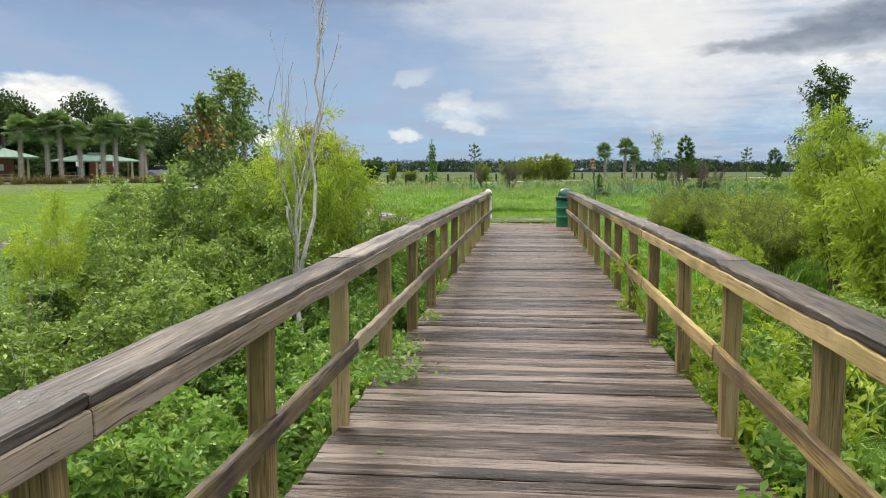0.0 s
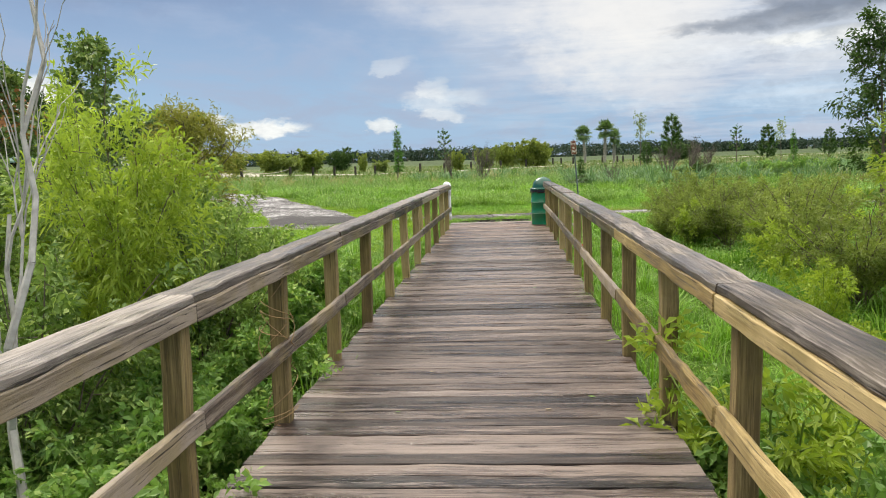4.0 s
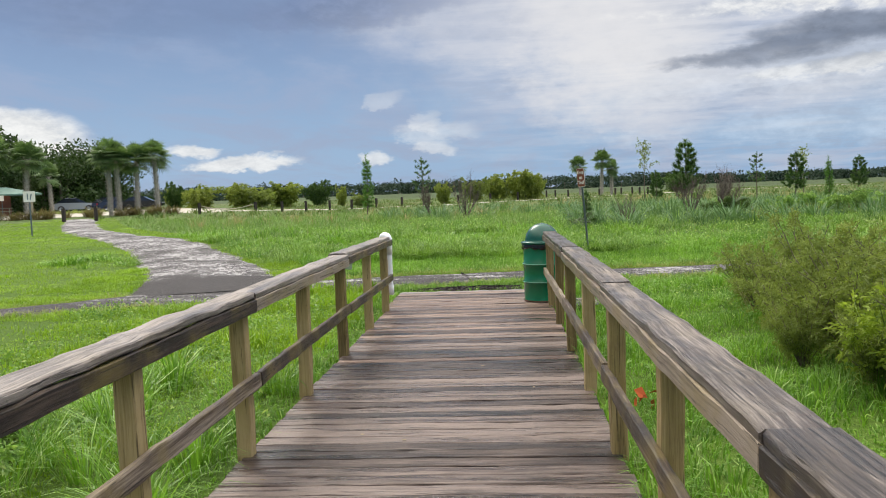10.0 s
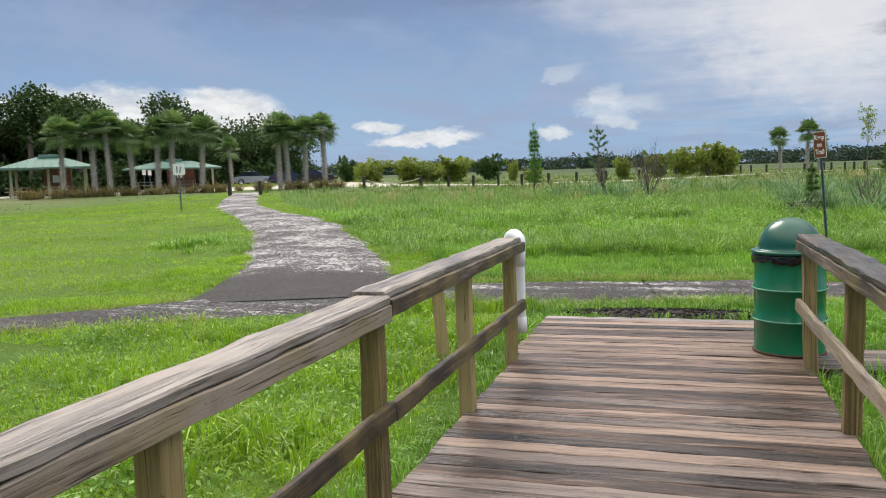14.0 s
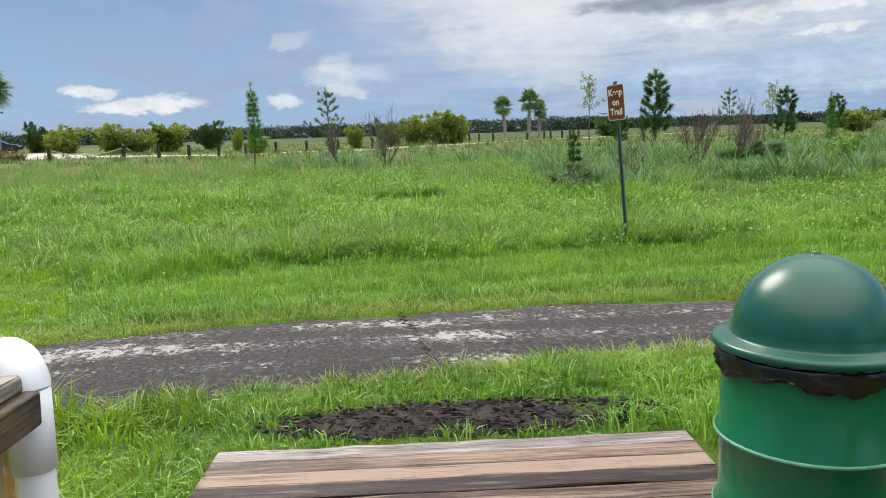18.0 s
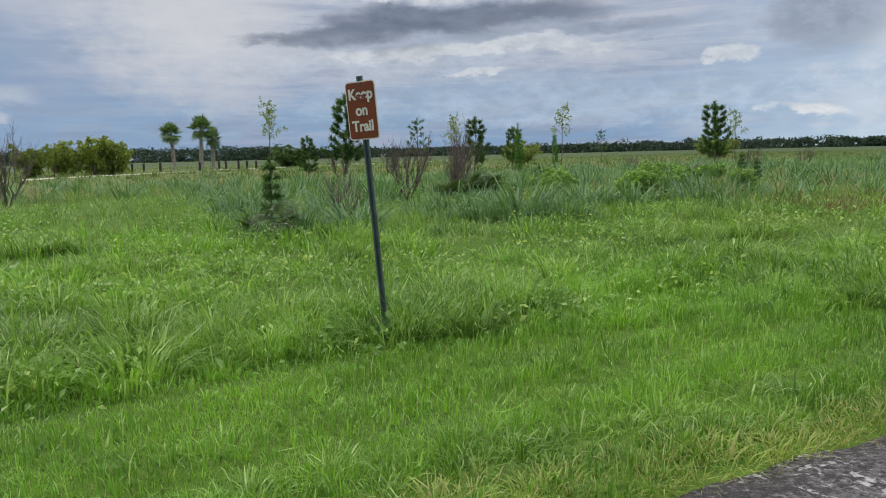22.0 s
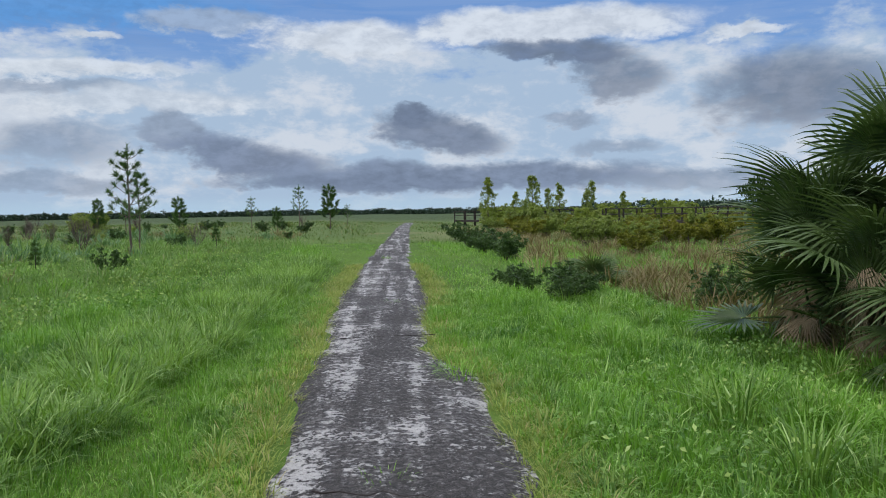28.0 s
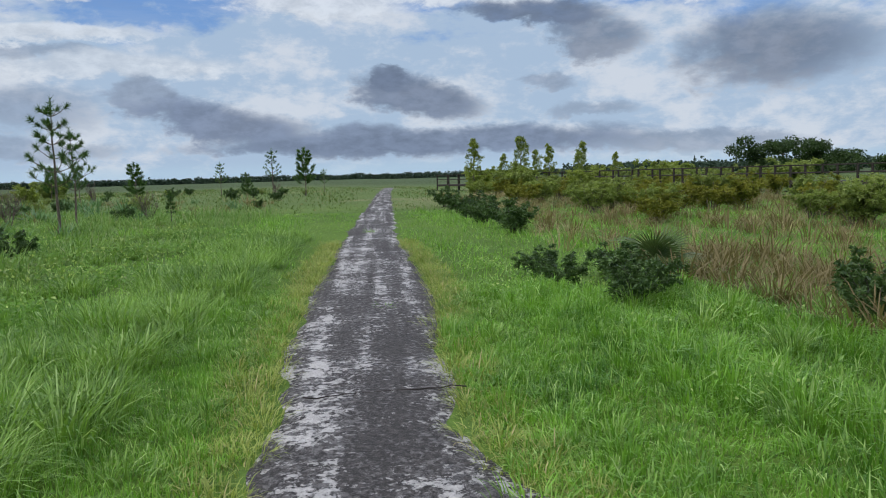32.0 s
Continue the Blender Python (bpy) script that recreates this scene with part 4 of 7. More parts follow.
# ---- rubbish drum ----
def build_drum():
    drum = thing("litter_drum", pose(1.235, 23.49, deck_z(23.49) + 0.004), "green steel drum litter bin with a domed dark green lid", "litter bin")
    body = [(0.0, 0.012), (0.272, 0.012), (0.286, 0.0), (0.292, 0.012), (0.284, 0.03)]
    for z in (0.29, 0.555):
        body += [(0.284, z - 0.024), (0.300, z - 0.006), (0.300, z + 0.006), (0.284, z + 0.024)]
    body += [(0.284, 0.80), (0.286, 0.835), (0.294, 0.85), (0.280, 0.852)]
    part("body", Shape().add(*lathe(body, 44)).mesh("drum_body", [DRUM], True), drum)
    # rib rings: worn paint, with their bright highlight put into the colour
    for z in (0.29, 0.555):
        part("rib", Shape().add(*lathe([(0.299, z - 0.006), (0.3035, z - 0.003), (0.3035, z + 0.004), (0.299, z + 0.007)], 44)).mesh("rib", [RIB_GLINT], True), drum, None, "rib with worn pale green paint and a painted highlight")
    part("foot_ring", Shape().add(*lathe([(0.288, 0.0), (0.296, 0.004), (0.294, 0.018), (0.287, 0.02)], 44)).mesh("foot_ring", [RUST], True), drum, None, "rusty bottom ring")
    lid = [(0.304, 0.853), (0.314, 0.856), (0.314, 0.874), (0.30, 0.881), (0.258, 0.885)] + [(0.252 * math.cos(a), 0.887 + 0.262 * math.sin(a)) for a in np.linspace(0.02, 1.52, 14)] + [(0.012, 1.152), (0.010, 1.158), (0.001, 1.159)]
    part("lid", Shape().add(*lathe(lid, 44)).mesh("drum_lid", [LID], True), drum, None, "domed dark green lid")
    rng = np.random.default_rng(4)
    v, f = lathe([(0.290, 0.846), (0.300, 0.837), (0.299, 0.825), (0.303, 0.813), (0.300, 0.801), (0.304, 0.790), (0.291, 0.782)], 90)
    a = np.arctan2(v[:, 1], v[:, 0])
    v[:, 2] += (0.012 * np.sin(5 * a + 1) + 0.008 * np.sin(13 * a)) * (v[:, 2] < 0.8) + rng.normal(0, 0.003, len(v))
    v[:, :2] *= (1 + 0.016 * np.sin(17 * a + 40 * v[:, 2]) * np.sin(7 * a))[:, None]
    v[:, :2] *= 1 + rng.normal(0, 0.008, (len(v), 1))
    part("bin_bag", Shape().add(v, f).mesh("bin_bag", [BAG], True), drum, None, "black bag folded over the rim")
    s = Shape()
    for k in range(16):
        a = np.linspace(0, 2 * np.pi, 9)
        c = np.array([0.14 + 0.022 * k, -0.32 + 0.005 * k + 0.02 * math.sin(k), 0.02 + 0.004 * (k % 2)])
        e = np.stack([c[0] + 0.016 * np.cos(a), c[1] + (0.008 * np.sin(a) if k % 2 else 0 * a), c[2] + (0 * a if k % 2 else 0.008 * np.sin(a))], 1)
        s.add(*tube(e, 0.003, 5))
    part("chain", s.mesh("chain", [STEEL], True), drum, None, "thin steel chain round the post foot")


build_drum()

# ---- white pipe hoop at the rail end ----
def build_hoop():
    hoop = thing("pipe_hoop", pose(-1.042, 22.945, 0, 0, 0, -37), "white plastic pipe hoop with rust stains at the railing end", "pipe")
    a = np.linspace(0, np.pi, 13)
    r, low, turn = 0.062, 0.125, 0.905
    top = np.stack([r * np.cos(a), 0.0 * a, turn + r * np.sin(a)], 1)
    for x in (r, -r):
        leg = np.array([[x, 0, z] for z in (low + 0.02, 0.35, 0.6, turn)])
        part("leg", Shape().add(*tube(leg, 0.046, 18)).mesh("leg", [PIPE], True), hoop)
        for profile, z in (([(0.02, 0.0), (0.045, 0.0), (0.054, 0.0), (0.054, 0.13), (0.045, 0.136)], low), ([(0.045, 0.0), (0.052, 0.0), (0.055, 0.20), (0.045, 0.204)], turn - 0.20)):
            v, f = lathe(profile, 18)
            part("collar", Shape().add(np.asarray(v) + (x, 0, z), f).mesh("collar", [PIPE], True), hoop)
    part("elbow", Shape().add(*tube(top, 0.057, 18)).mesh("elbow", [PIPE], True), hoop)


build_hoop()
marker = thing("marker_post", pose(-1.64, 22.70, -0.2, 0, -3, 0), "short timber post with a faded grey green plate", "post")
part("post", bar((0.09, 0.09, 1.0), [POST], "post", (0, 0, 0.36), 0.006, 2), marker)
part("plate", bar((0.27, 0.02, 0.21), [PLATE], "plate", (0, 0, 0), 0.004), marker, pose(0.07, -0.06, 0.84, 0, 8, 0), "faded grey green plate")


# ---- signs ----
def letters(text, size, mat, parent, m, name="lettering"):
    c = bpy.data.curves.new("lettering", "FONT")
    c.body, c.size, c.align_x, c.align_y, c.extrude = text, size, "CENTER", "CENTER", 0.0012
    c.offset = 0.0035
    tmp = bpy.data.objects.new("lettering_source", c)
    me = bpy.data.meshes.new_from_object(tmp)
    bpy.data.objects.remove(tmp)
    me.materials.clear()
    me.materials.append(mat)
    return part(name, me, parent, m)


def rounded_plate(w, h, t, r, mat, name):
    pts = []
    for cx, cy, a0 in ((w / 2 - r, h / 2 - r, 0), (-w / 2 + r, h / 2 - r, 90), (-w / 2 + r, -h / 2 + r, 180), (w / 2 - r, -h / 2 + r, 270)):
        pts += [(cx + r * math.cos(radians(a0 + a)), cy + r * math.sin(radians(a0 + a))) for a in (0, 30, 60, 90)]
    n = len(pts)
    v = [(x, -t / 2, z) for x, z in pts] + [(x, t / 2, z) for x, z in pts]
    s = Shape().add(v, [[k, (k + 1) % n, n + (k + 1) % n, n + k] for k in range(n)])
    s.v.append(np.zeros((0, 3)))
    s.f += [np.array([list(range(n))[::-1]]), np.array([list(range(n, 2 * n))])]
    s.v.append(np.zeros((0, 3)))
    s.m += [0, 0]
    return s.mesh(name, [mat])


def channel_post(height):
    """A steel U post with holes left as a row of dark studs."""
    prof = np.array([(-0.032, 0.0), (-0.03, 0.004), (-0.018, 0.004), (-0.014, 0.026), (0.014, 0.026), (0.018, 0.004), (0.03, 0.004), (0.032, 0.0), (0.02, 0.0), (0.017, 0.021), (-0.017, 0.021), (-0.02, 0.0)])
    n = len(prof)
    v = [(x, y, z) for z in (-0.3, height) for x, y in prof]
    return Shape().add(v, [[k, (k + 1) % n, n + (k + 1) % n, n + k] for k in range(n)]).mesh("sign_post", [STEEL])


def build_signs():
    z = float(ground_z(2.78, 31.4))
    s = thing("trail_sign", pose(2.82, 31.35, z, 3.5, -2.4, -60), "brown trail sign with white words on a steel post", "sign")
    part("sign_post", channel_post(2.12), s)
    panel = part("panel", rounded_plate(0.305, 0.46, 0.004, 0.03, SIGN_WHITE, "panel"), s, pose(0, -0.006, 1.85))
    part("face", rounded_plate(0.285, 0.44, 0.003, 0.025, SIGN_BROWN, "face"), panel, pose(0, -0.003, 0), "brown reflective face")
    for text, dz in (("Keep", 0.125), ("on", 0.0), ("Trail", -0.125)):
        letters(text, 0.118, SIGN_WHITE, panel, pose(0, -0.0065, dz, 90, 0, 0))
    part("bolt", Shape().add(*lathe([(0.009, 0), (0.009, 0.005), (0.001, 0.007)], 8)).mesh("bolt", [STEEL]), panel, pose(0, -0.005, 0.205, 90, 0, 0))
    z = float(ground_z(-19.35, 44.05))
    s = thing("lawn_sign", pose(-19.35, 44.05, z, 0, 0, 20), "small white square sign on a thin steel post in the lawn", "sign")
    part("sign_post", channel_post(1.75), s)
    panel = part("panel", rounded_plate(0.46, 0.46, 0.004, 0.03, SIGN_WHITE, "panel"), s, pose(0, -0.006, 1.72))
    part("lettering", bar((0.05, 0.003, 0.26), [STEEL], "lettering", (-0.07, 0, 0), 0.001), panel, pose(0, -0.004, 0))
    part("lettering", bar((0.05, 0.003, 0.26), [STEEL], "lettering", (0.06, 0, 0), 0.001), panel, pose(0, -0.004, 0, 0, 12, 0))


build_signs()


# ---- plants: builders ----
def unit(v):
    return v / (np.linalg.norm(v, axis=-1, keepdims=True) + 1e-9)


def leaves_at(rng, p, length, width, up=0.2, droop=0.25, out=None):
    """Folded diamond leaves at points: verts and quads."""
    n = len(p)
    d = rng.normal(0, 1, (n, 3)) + np.array([0, 0, up])
    if out is not None:
        d += out * 1.2
    d = unit(d)
    s = unit(np.cross(d, rng.normal(0, 1, (n, 3))))
    ln = length * rng.uniform(0.6, 1.3, (n, 1))
    wd = width * rng.uniform(0.7, 1.25, (n, 1)) / 2
    tip = p + d * ln - np.array([0, 0, 1]) * droop * ln
    mid = p + d * ln * 0.5
    v = np.stack([p, mid + s * wd, tip, mid - s * wd], 1).reshape(-1, 3)
    i = np.arange(n)[:, None] * 4
    return v, i + np.arange(4)[None]


def bush_meshes(seed, stems, height, spread, twigs, per, leaf, mats, clear=0.2, flop=0.25, twig=0.3, top_mat=None, rise=0.4, stem_r=0.014, up=0.25):
    """A shrub: stems that lean out from the foot, twigs on them and leaves on the twigs."""
    rng = np.random.default_rng(seed)
    wood, green, pts, outs, tops = Shape(), Shape(), [], [], []
    for k in range(stems):
        a = rng.uniform(0, 2 * np.pi)
        out = np.array([math.cos(a), math.sin(a), 0])
        h, r = height * rng.uniform(0.55, 1.05), spread * rng.uniform(0.1, 1.0)
        t = np.linspace(0, 1, 7)[:, None]
        line = out * 0.08 * spread + out * r * t ** 1.4 + np.array([0, 0, h]) * t + rng.normal(0, 0.02 * height, (7, 3)) * t
        wood.add(*tube(line, np.linspace(stem_r, 0.004, 7), 4))
        for _ in range(twigs):
            u = clear + (1 - clear) * rng.uniform(0, 1) ** 0.7
            b = np.array([np.interp(u, t[:, 0], line[:, c]) for c in range(3)])
            d = unit(rng.normal(0, 1, 3) + out * 0.8 + np.array([0, 0, rise]))
            ln = twig * height * rng.uniform(0.4, 1.0) * (1.15 - 0.6 * u)
            s = rng.uniform(0.15, 1, (per, 1))
            q = b + d * ln * s + rng.normal(0, 0.035 * height, (per, 3)) * 0.6
            q[:, 2] -= flop * ln * s[:, 0] ** 2
            if rng.uniform() < 0.35:
                wood.add(*tube(np.stack([b, b + d * ln * 0.6]), (0.005, 0.002), 3))
            pts.append(q)
            outs.append(np.repeat(d[None], per, 0))
    p, o = np.concatenate(pts), np.concatenate(outs)
    keep = p[:, 2] > 0.03
    p, o = p[keep], o[keep]
    if top_mat is not None:
        m = (p[:, 2] > 0.72 * height) & (rng.uniform(0, 1, len(p)) < 0.55)
        if m.any():
            green.add(*leaves_at(rng, p[m], *leaf, up, 0.25, o[m]), 1)
        p, o = p[~m], o[~m]
    green.add(*leaves_at(rng, p, *leaf, up, 0.25, o), 0)
    leafy = [mats[1]] + ([top_mat] if top_mat is not None else [])
    return wood.mesh("stem_frame", [mats[0]]), green.mesh("leaves", leafy)


def tree_meshes(seed, height, clear, reach, branches, per, leaf, mats, rise=0.35, trunk_r=0.05, twigs=6, wobble=0.03, shape=0.8, top_mat=None, up=0.2):
    """A tree: a tapered trunk, limbs along it, twigs with leaves."""
    rng = np.random.default_rng(seed)
    wood, green, pts, outs = Shape(), Shape(), [], []
    t = np.linspace(0, 1, 10)
    trunk = np.stack([np.cumsum(rng.normal(0, wobble * height / 4, 10)), np.cumsum(rng.normal(0, wobble * height / 4, 10)), t * height], 1)
    trunk[0, :2] = 0
    wood.add(*tube(trunk, trunk_r * (1 - 0.9 * t) + 0.004, 7))
    for k in range(branches):
        u = clear + (1 - clear) * (k + rng.uniform(0, 0.9)) / branches
        b = np.array([np.interp(u, t, trunk[:, c]) for c in range(3)])
        a = k * 2.4 + rng.normal(0, 0.4)
        w = (u - clear) / (1 - clear)
        ln = reach * rng.uniform(0.6, 1.1) * max(0.18, (1 - w) ** shape if shape > 0 else math.sin(math.pi * min(1, 0.18 + 0.8 * w)) ** 0.7)
        d = unit(np.array([math.cos(a), math.sin(a), rise + 0.5 * w]))
        s = np.linspace(0, 1, 5)[:, None]
        limb = b + d * ln * s + rng.normal(0, 0.04 * ln, (5, 3)) * s + np.array([0, 0, 0.12 * ln]) * s ** 2
        wood.add(*tube(limb, np.linspace(trunk_r * 0.38 * (1.1 - 0.7 * u), 0.004, 5), 5))
        for _ in range(twigs):
            v = rng.uniform(0.25, 1.0)
            c = np.array([np.interp(v, s[:, 0], limb[:, q]) for q in range(3)])
            e = unit(d * 0.7 + rng.normal(0, 0.7, 3))
            tl = 0.42 * ln * rng.uniform(0.5, 1.0) + 0.1
            z = rng.uniform(0.1, 1, (per, 1))
            q = c + e * tl * z + rng.normal(0, 0.05 * reach, (per, 3))
            wood.add(*tube(np.stack([c, c + e * tl * 0.7]), (0.006, 0.002), 3))
            pts.append(q)
            outs.append(np.repeat(e[None], per, 0))
    p, o = np.concatenate(pts), np.concatenate(outs)
    if top_mat is not None:
        m = rng.uniform(0, 1, len(p)) < 0.4 * ease(0.70, 0.78, p[:, 2] / height) * ease(0.98, 0.9, p[:, 2] / height)
        green.add(*leaves_at(rng, p[m], *leaf, up, 0.3, o[m]), 1)
        p, o = p[~m], o[~m]
    green.add(*leaves_at(rng, p, *leaf, up, 0.3, o), 0)
    return wood.mesh("trunk", [mats[0]]), green.mesh("crown", [mats[1]] + ([top_mat] if top_mat is not None else []))


def bare_meshes(seed, height, forks, depth, mat, r0=0.03, spread=0.55, straight=0.25, bole=0.36):
    """Bare branches that fork again and again."""
    rng = np.random.default_rng(seed)
    wood, stem = Shape(), Shape()

    def grow(b, d, ln, r, k):
        t = np.linspace(0, 1, 5)[:, None]
        line = b + d * ln * t + rng.normal(0, 0.05 * ln, (5, 3)) * t
        (stem if k == depth else wood).add(*tube(line, np.linspace(r, r * 0.62, 5), 5 if k > 1 else 3))
        if k == 0:
            return
        for j in range(2 + (rng.uniform() < 0.6)):
            e = unit(d + rng.normal(0, spread, 3) + np.array([0, 0, straight]))
            at = line[rng.integers(2, 5)]
            grow(at, e, ln * rng.uniform(0.55, 0.85), r * 0.58, k - 1)
    for f in range(forks):
        a = rng.uniform(0, 6.28)
        d = unit(np.array([math.cos(a) * 0.45, math.sin(a) * 0.45, 1.0])) if forks > 1 else np.array([0.05, -0.03, 1.0])
        grow(np.array([0.05 * math.cos(a), 0.05 * math.sin(a), 0]), d, height * (bole if depth > 2 else 0.45), r0, depth)
    return stem.mesh("stem", [mat]), wood.mesh("bare_crown", [mat])


def pine_meshes(seed, height, whorls, reach, tuft, needle, mats, clear=0.3, needle_w=0.012, lift=0.9, curve=1.8, inner=3, arms=(3, 6)):
    """A young pine: whorls of upturned limbs that end in brushes of needles."""
    rng = np.random.default_rng(seed)
    wood, tri = Shape(), []
    t = np.linspace(0, 1, 9)
    trunk = np.stack([np.cumsum(rng.normal(0, 0.006 * height, 9)), np.cumsum(rng.normal(0, 0.006 * height, 9)), t * height * 0.97], 1)
    trunk[0, :2] = 0
    wood.add(*tube(trunk, 0.012 * height * (1 - 0.85 * t) + 0.004, 7))
    brushes = [(trunk[-1] - np.array([0, 0, 0.06 * height]), np.array([0, 0, 1.0]), 0.14 * height)]
    for k in range(whorls):
        u = clear + (0.94 - clear) * k / max(1, whorls - 1)
        b = np.array([np.interp(u, t, trunk[:, c]) for c in range(3)])
        m = rng.integers(*arms)
        a0 = rng.uniform(0, 6.28)
        for j in range(m):
            a = a0 + j * 6.283 / m + rng.normal(0, 0.25)
            ln = reach * rng.uniform(0.6, 1.1) * (1.0 - 0.55 * (u - clear) / (1 - clear))
            s = np.linspace(0, 1, 6)[:, None]
            out = np.array([math.cos(a), math.sin(a), 0])
            limb = b + out * ln * s + np.array([0, 0, ln * lift * 0.6]) * s ** curve + rng.normal(0, 0.02 * ln, (6, 3)) * s
            wood.add(*tube(limb, np.linspace(0.006 * height * 0.6, 0.006, 6), 5))
            d = unit(limb[-1] - limb[-2])
            brushes.append((limb[inner], unit(limb[-1] - limb[inner]), np.linalg.norm(limb[-1] - limb[inner]) * 1.12))
            if rng.uniform() < 0.5:
                brushes.append((limb[2], unit(d + rng.normal(0, 0.5, 3)), 0.3 * ln))
    for b, d, ln in brushes:
        s = rng.uniform(0, 1, (tuft, 1))
        base = b + d * ln * s
        nd = unit(d * 0.9 + unit(rng.normal(0, 1, (tuft, 3))) * 1.0)
        side = unit(np.cross(nd, rng.normal(0, 1, (tuft, 3)))) * needle_w
        tip = base + nd * needle * rng.uniform(0.7, 1.2, (tuft, 1))
        tri.append(np.stack([base - side, base + side, tip], 1))
    v = np.concatenate(tri).reshape(-1, 3)
    green = Shape().add(v, np.arange(len(v)).reshape(-1, 3))
    return wood.mesh("trunk", [mats[0]]), green.mesh("needles", [mats[1]])


def fan_mesh(seed, stalk, radius, leaflets, mat, sag=0.35, spread=120, fused=0.38):
    """One palm frond: a stalk along x and a pleated fan that splits into drooping leaflets."""
    rng = np.random.default_rng(seed)
    n = leaflets
    edge = np.radians(np.linspace(-spread, spread, n + 1))
    mid = (edge[1:] + edge[:-1]) / 2
    hub = np.array([stalk, 0.0, 0.0])

    def at(ang, r, pleat):
        d = np.stack([np.cos(ang), np.sin(ang), 0 * ang], 1)
        rr = np.broadcast_to(r, ang.shape)
        p = hub + d * rr[:, None]
        p[:, 2] += pleat * rr + 0.10 * np.abs(np.sin(ang)) * rr - sag * radius * (rr / radius) ** 2.6
        return p
    reach = radius * (1.0 - 0.25 * (np.abs(mid) / edge[-1]) ** 2) * rng.uniform(0.85, 1.1, n)
    r0, r1 = 0.05 * radius, fused * radius
    stem_n = 5
    st = np.linspace(0, 1, stem_n)
    stem, stem_f = tube(np.stack([stalk * st * 1.02, 0 * st, 0 * st], 1), np.linspace(0.018, 0.009, stem_n), 4)
    v = [at(edge, r0, 0.0), at(edge, r1, 0.03), at(mid, r0, 0.0), at(mid, r1, -0.03)]
    w = (edge[1] - edge[0]) * 0.42
    extra = rng.normal(0, 0.04, n) * radius
    for f, k in ((0.68, 0.85), (0.88, 0.45)):
        r = r1 + (reach - r1) * (f - fused) / (1 - fused)
        for side in (-1, 1):
            p = at(mid + side * w * k * r1 / r * 1.15, r, 0.0)
            p[:, 2] += extra * f ** 2
            v.append(p)
    tip = at(mid, reach, 0.0)
    tip[:, 2] += extra - rng.uniform(0, 0.12, n) * radius
    v.append(tip)
    ofs = np.cumsum([0] + [len(q) for q in v])
    k = np.arange(n)
    e0, e1, m0, m1, a0, a1, b0, b1, t = [ofs[j] for j in range(9)]
    quads = np.concatenate([np.stack(q, 1) for q in ((e0 + k, m0 + k, m1 + k, e1 + k), (m0 + k, e0 + k + 1, e1 + k + 1, m1 + k), (e1 + k, m1 + k, a1 + k, a0 + k), (a0 + k, a1 + k, b1 + k, b0 + k))])
    tris = np.concatenate([np.stack(q, 1) for q in ((m1 + k, e1 + k + 1, a1 + k), (b0 + k, b1 + k, t + k))])
    verts = np.concatenate(v)
    sh = Shape().add(verts, quads)
    sh.v.append(np.zeros((0, 3)))
    sh.f.append(tris)
    sh.m.append(0)
    sh.add(stem, stem_f)
    return sh.mesh("frond", [mat])


def palm_parts(seed, height, crown_r, fronds, mats):
    """A cabbage palm: a trunk clad in crossing leaf boots and a round head of fans."""
    rng = np.random.default_rng(seed)
    sh = Shape()
    t = np.linspace(0, 1, 8)
    bend = rng.normal(0, 0.03, 2) * height
    line = np.stack([bend[0] * t ** 2, bend[1] * t ** 2, t * height], 1)
    sh.add(*tube(line, 0.17 - 0.03 * t, 9))
    for k in range(int(height / 0.085)):
        u = 0.06 + 0.94 * k * 0.085 / height
        c = np.array([np.interp(min(u, 1), t, line[:, q]) for q in range(3)])
        a = k * 2.513 + rng.normal(0, 0.1)
        for lean_to in (-1, 1):
            o, s = np.array([math.cos(a), math.sin(a), 0]), np.array([-math.sin(a), math.cos(a), 0]) * lean_to
            p0, p1 = c + o * 0.13 + s * 0.02, c + o * 0.25 + s * 0.13 + np.array([0, 0, 0.26])
            sh.add(np.array([p0 - s * 0.04, p0 + s * 0.05, p1 + s * 0.03, p1 - s * 0.03, p0 + o * 0.03 + s * 0.01, p1 - o * 0.03]), np.array([[0, 1, 2, 3], [0, 4, 5, 3], [1, 4, 5, 2]]))
    trunk = sh.mesh("trunk", [mats[0]])
    crown, top = Shape(), line[-1]
    for k in range(fronds):
        a, e = k * 2.399, rng.uniform(-0.85, 1.5)
        d = np.array([math.cos(a) * math.cos(e), math.sin(a) * math.cos(e), math.sin(e)])
        stalk, r = crown_r * rng.uniform(0.38, 0.62), crown_r * rng.uniform(0.5, 0.72)
        side = unit(np.cross(d, [0, 0, 1.0]))
        nrm = np.cross(side, d)
        hub = top + d * stalk
        crown.add(*tube(np.stack([top, hub]), (0.02, 0.012), 3))
        for b in np.linspace(-2.0, 2.0, 17):
            q = d * math.cos(b) + side * math.sin(b)
            tip = hub + q * r * rng.uniform(0.85, 1.1) - np.array([0, 0, 0.22 * r])
            mid = hub + q * r * 0.55
            w = unit(np.cross(q, nrm)) * 0.055 * r
            crown.add(np.stack([hub, mid - w, tip, mid + w]), [[0, 1, 2, 3]])
    return trunk, crown.mesh("crown", [mats[1]])


def plant(name, meshes, names, m, label, category, group=""):
    ob = thing(name, m, label, category, group)
    for n, me in zip(names, meshes):
        part(n, me, ob)
    return ob


def stand(x, y, s=1.0, turn=0.0, dz=0.0, sx=1.0):
    """A pose on the ground with a size and a turn."""
    return pose(x, y, float(ground_z(x, y)) + dz, 0, 0, turn) @ Matrix.Diagonal((s * sx, s * sx, s, 1))


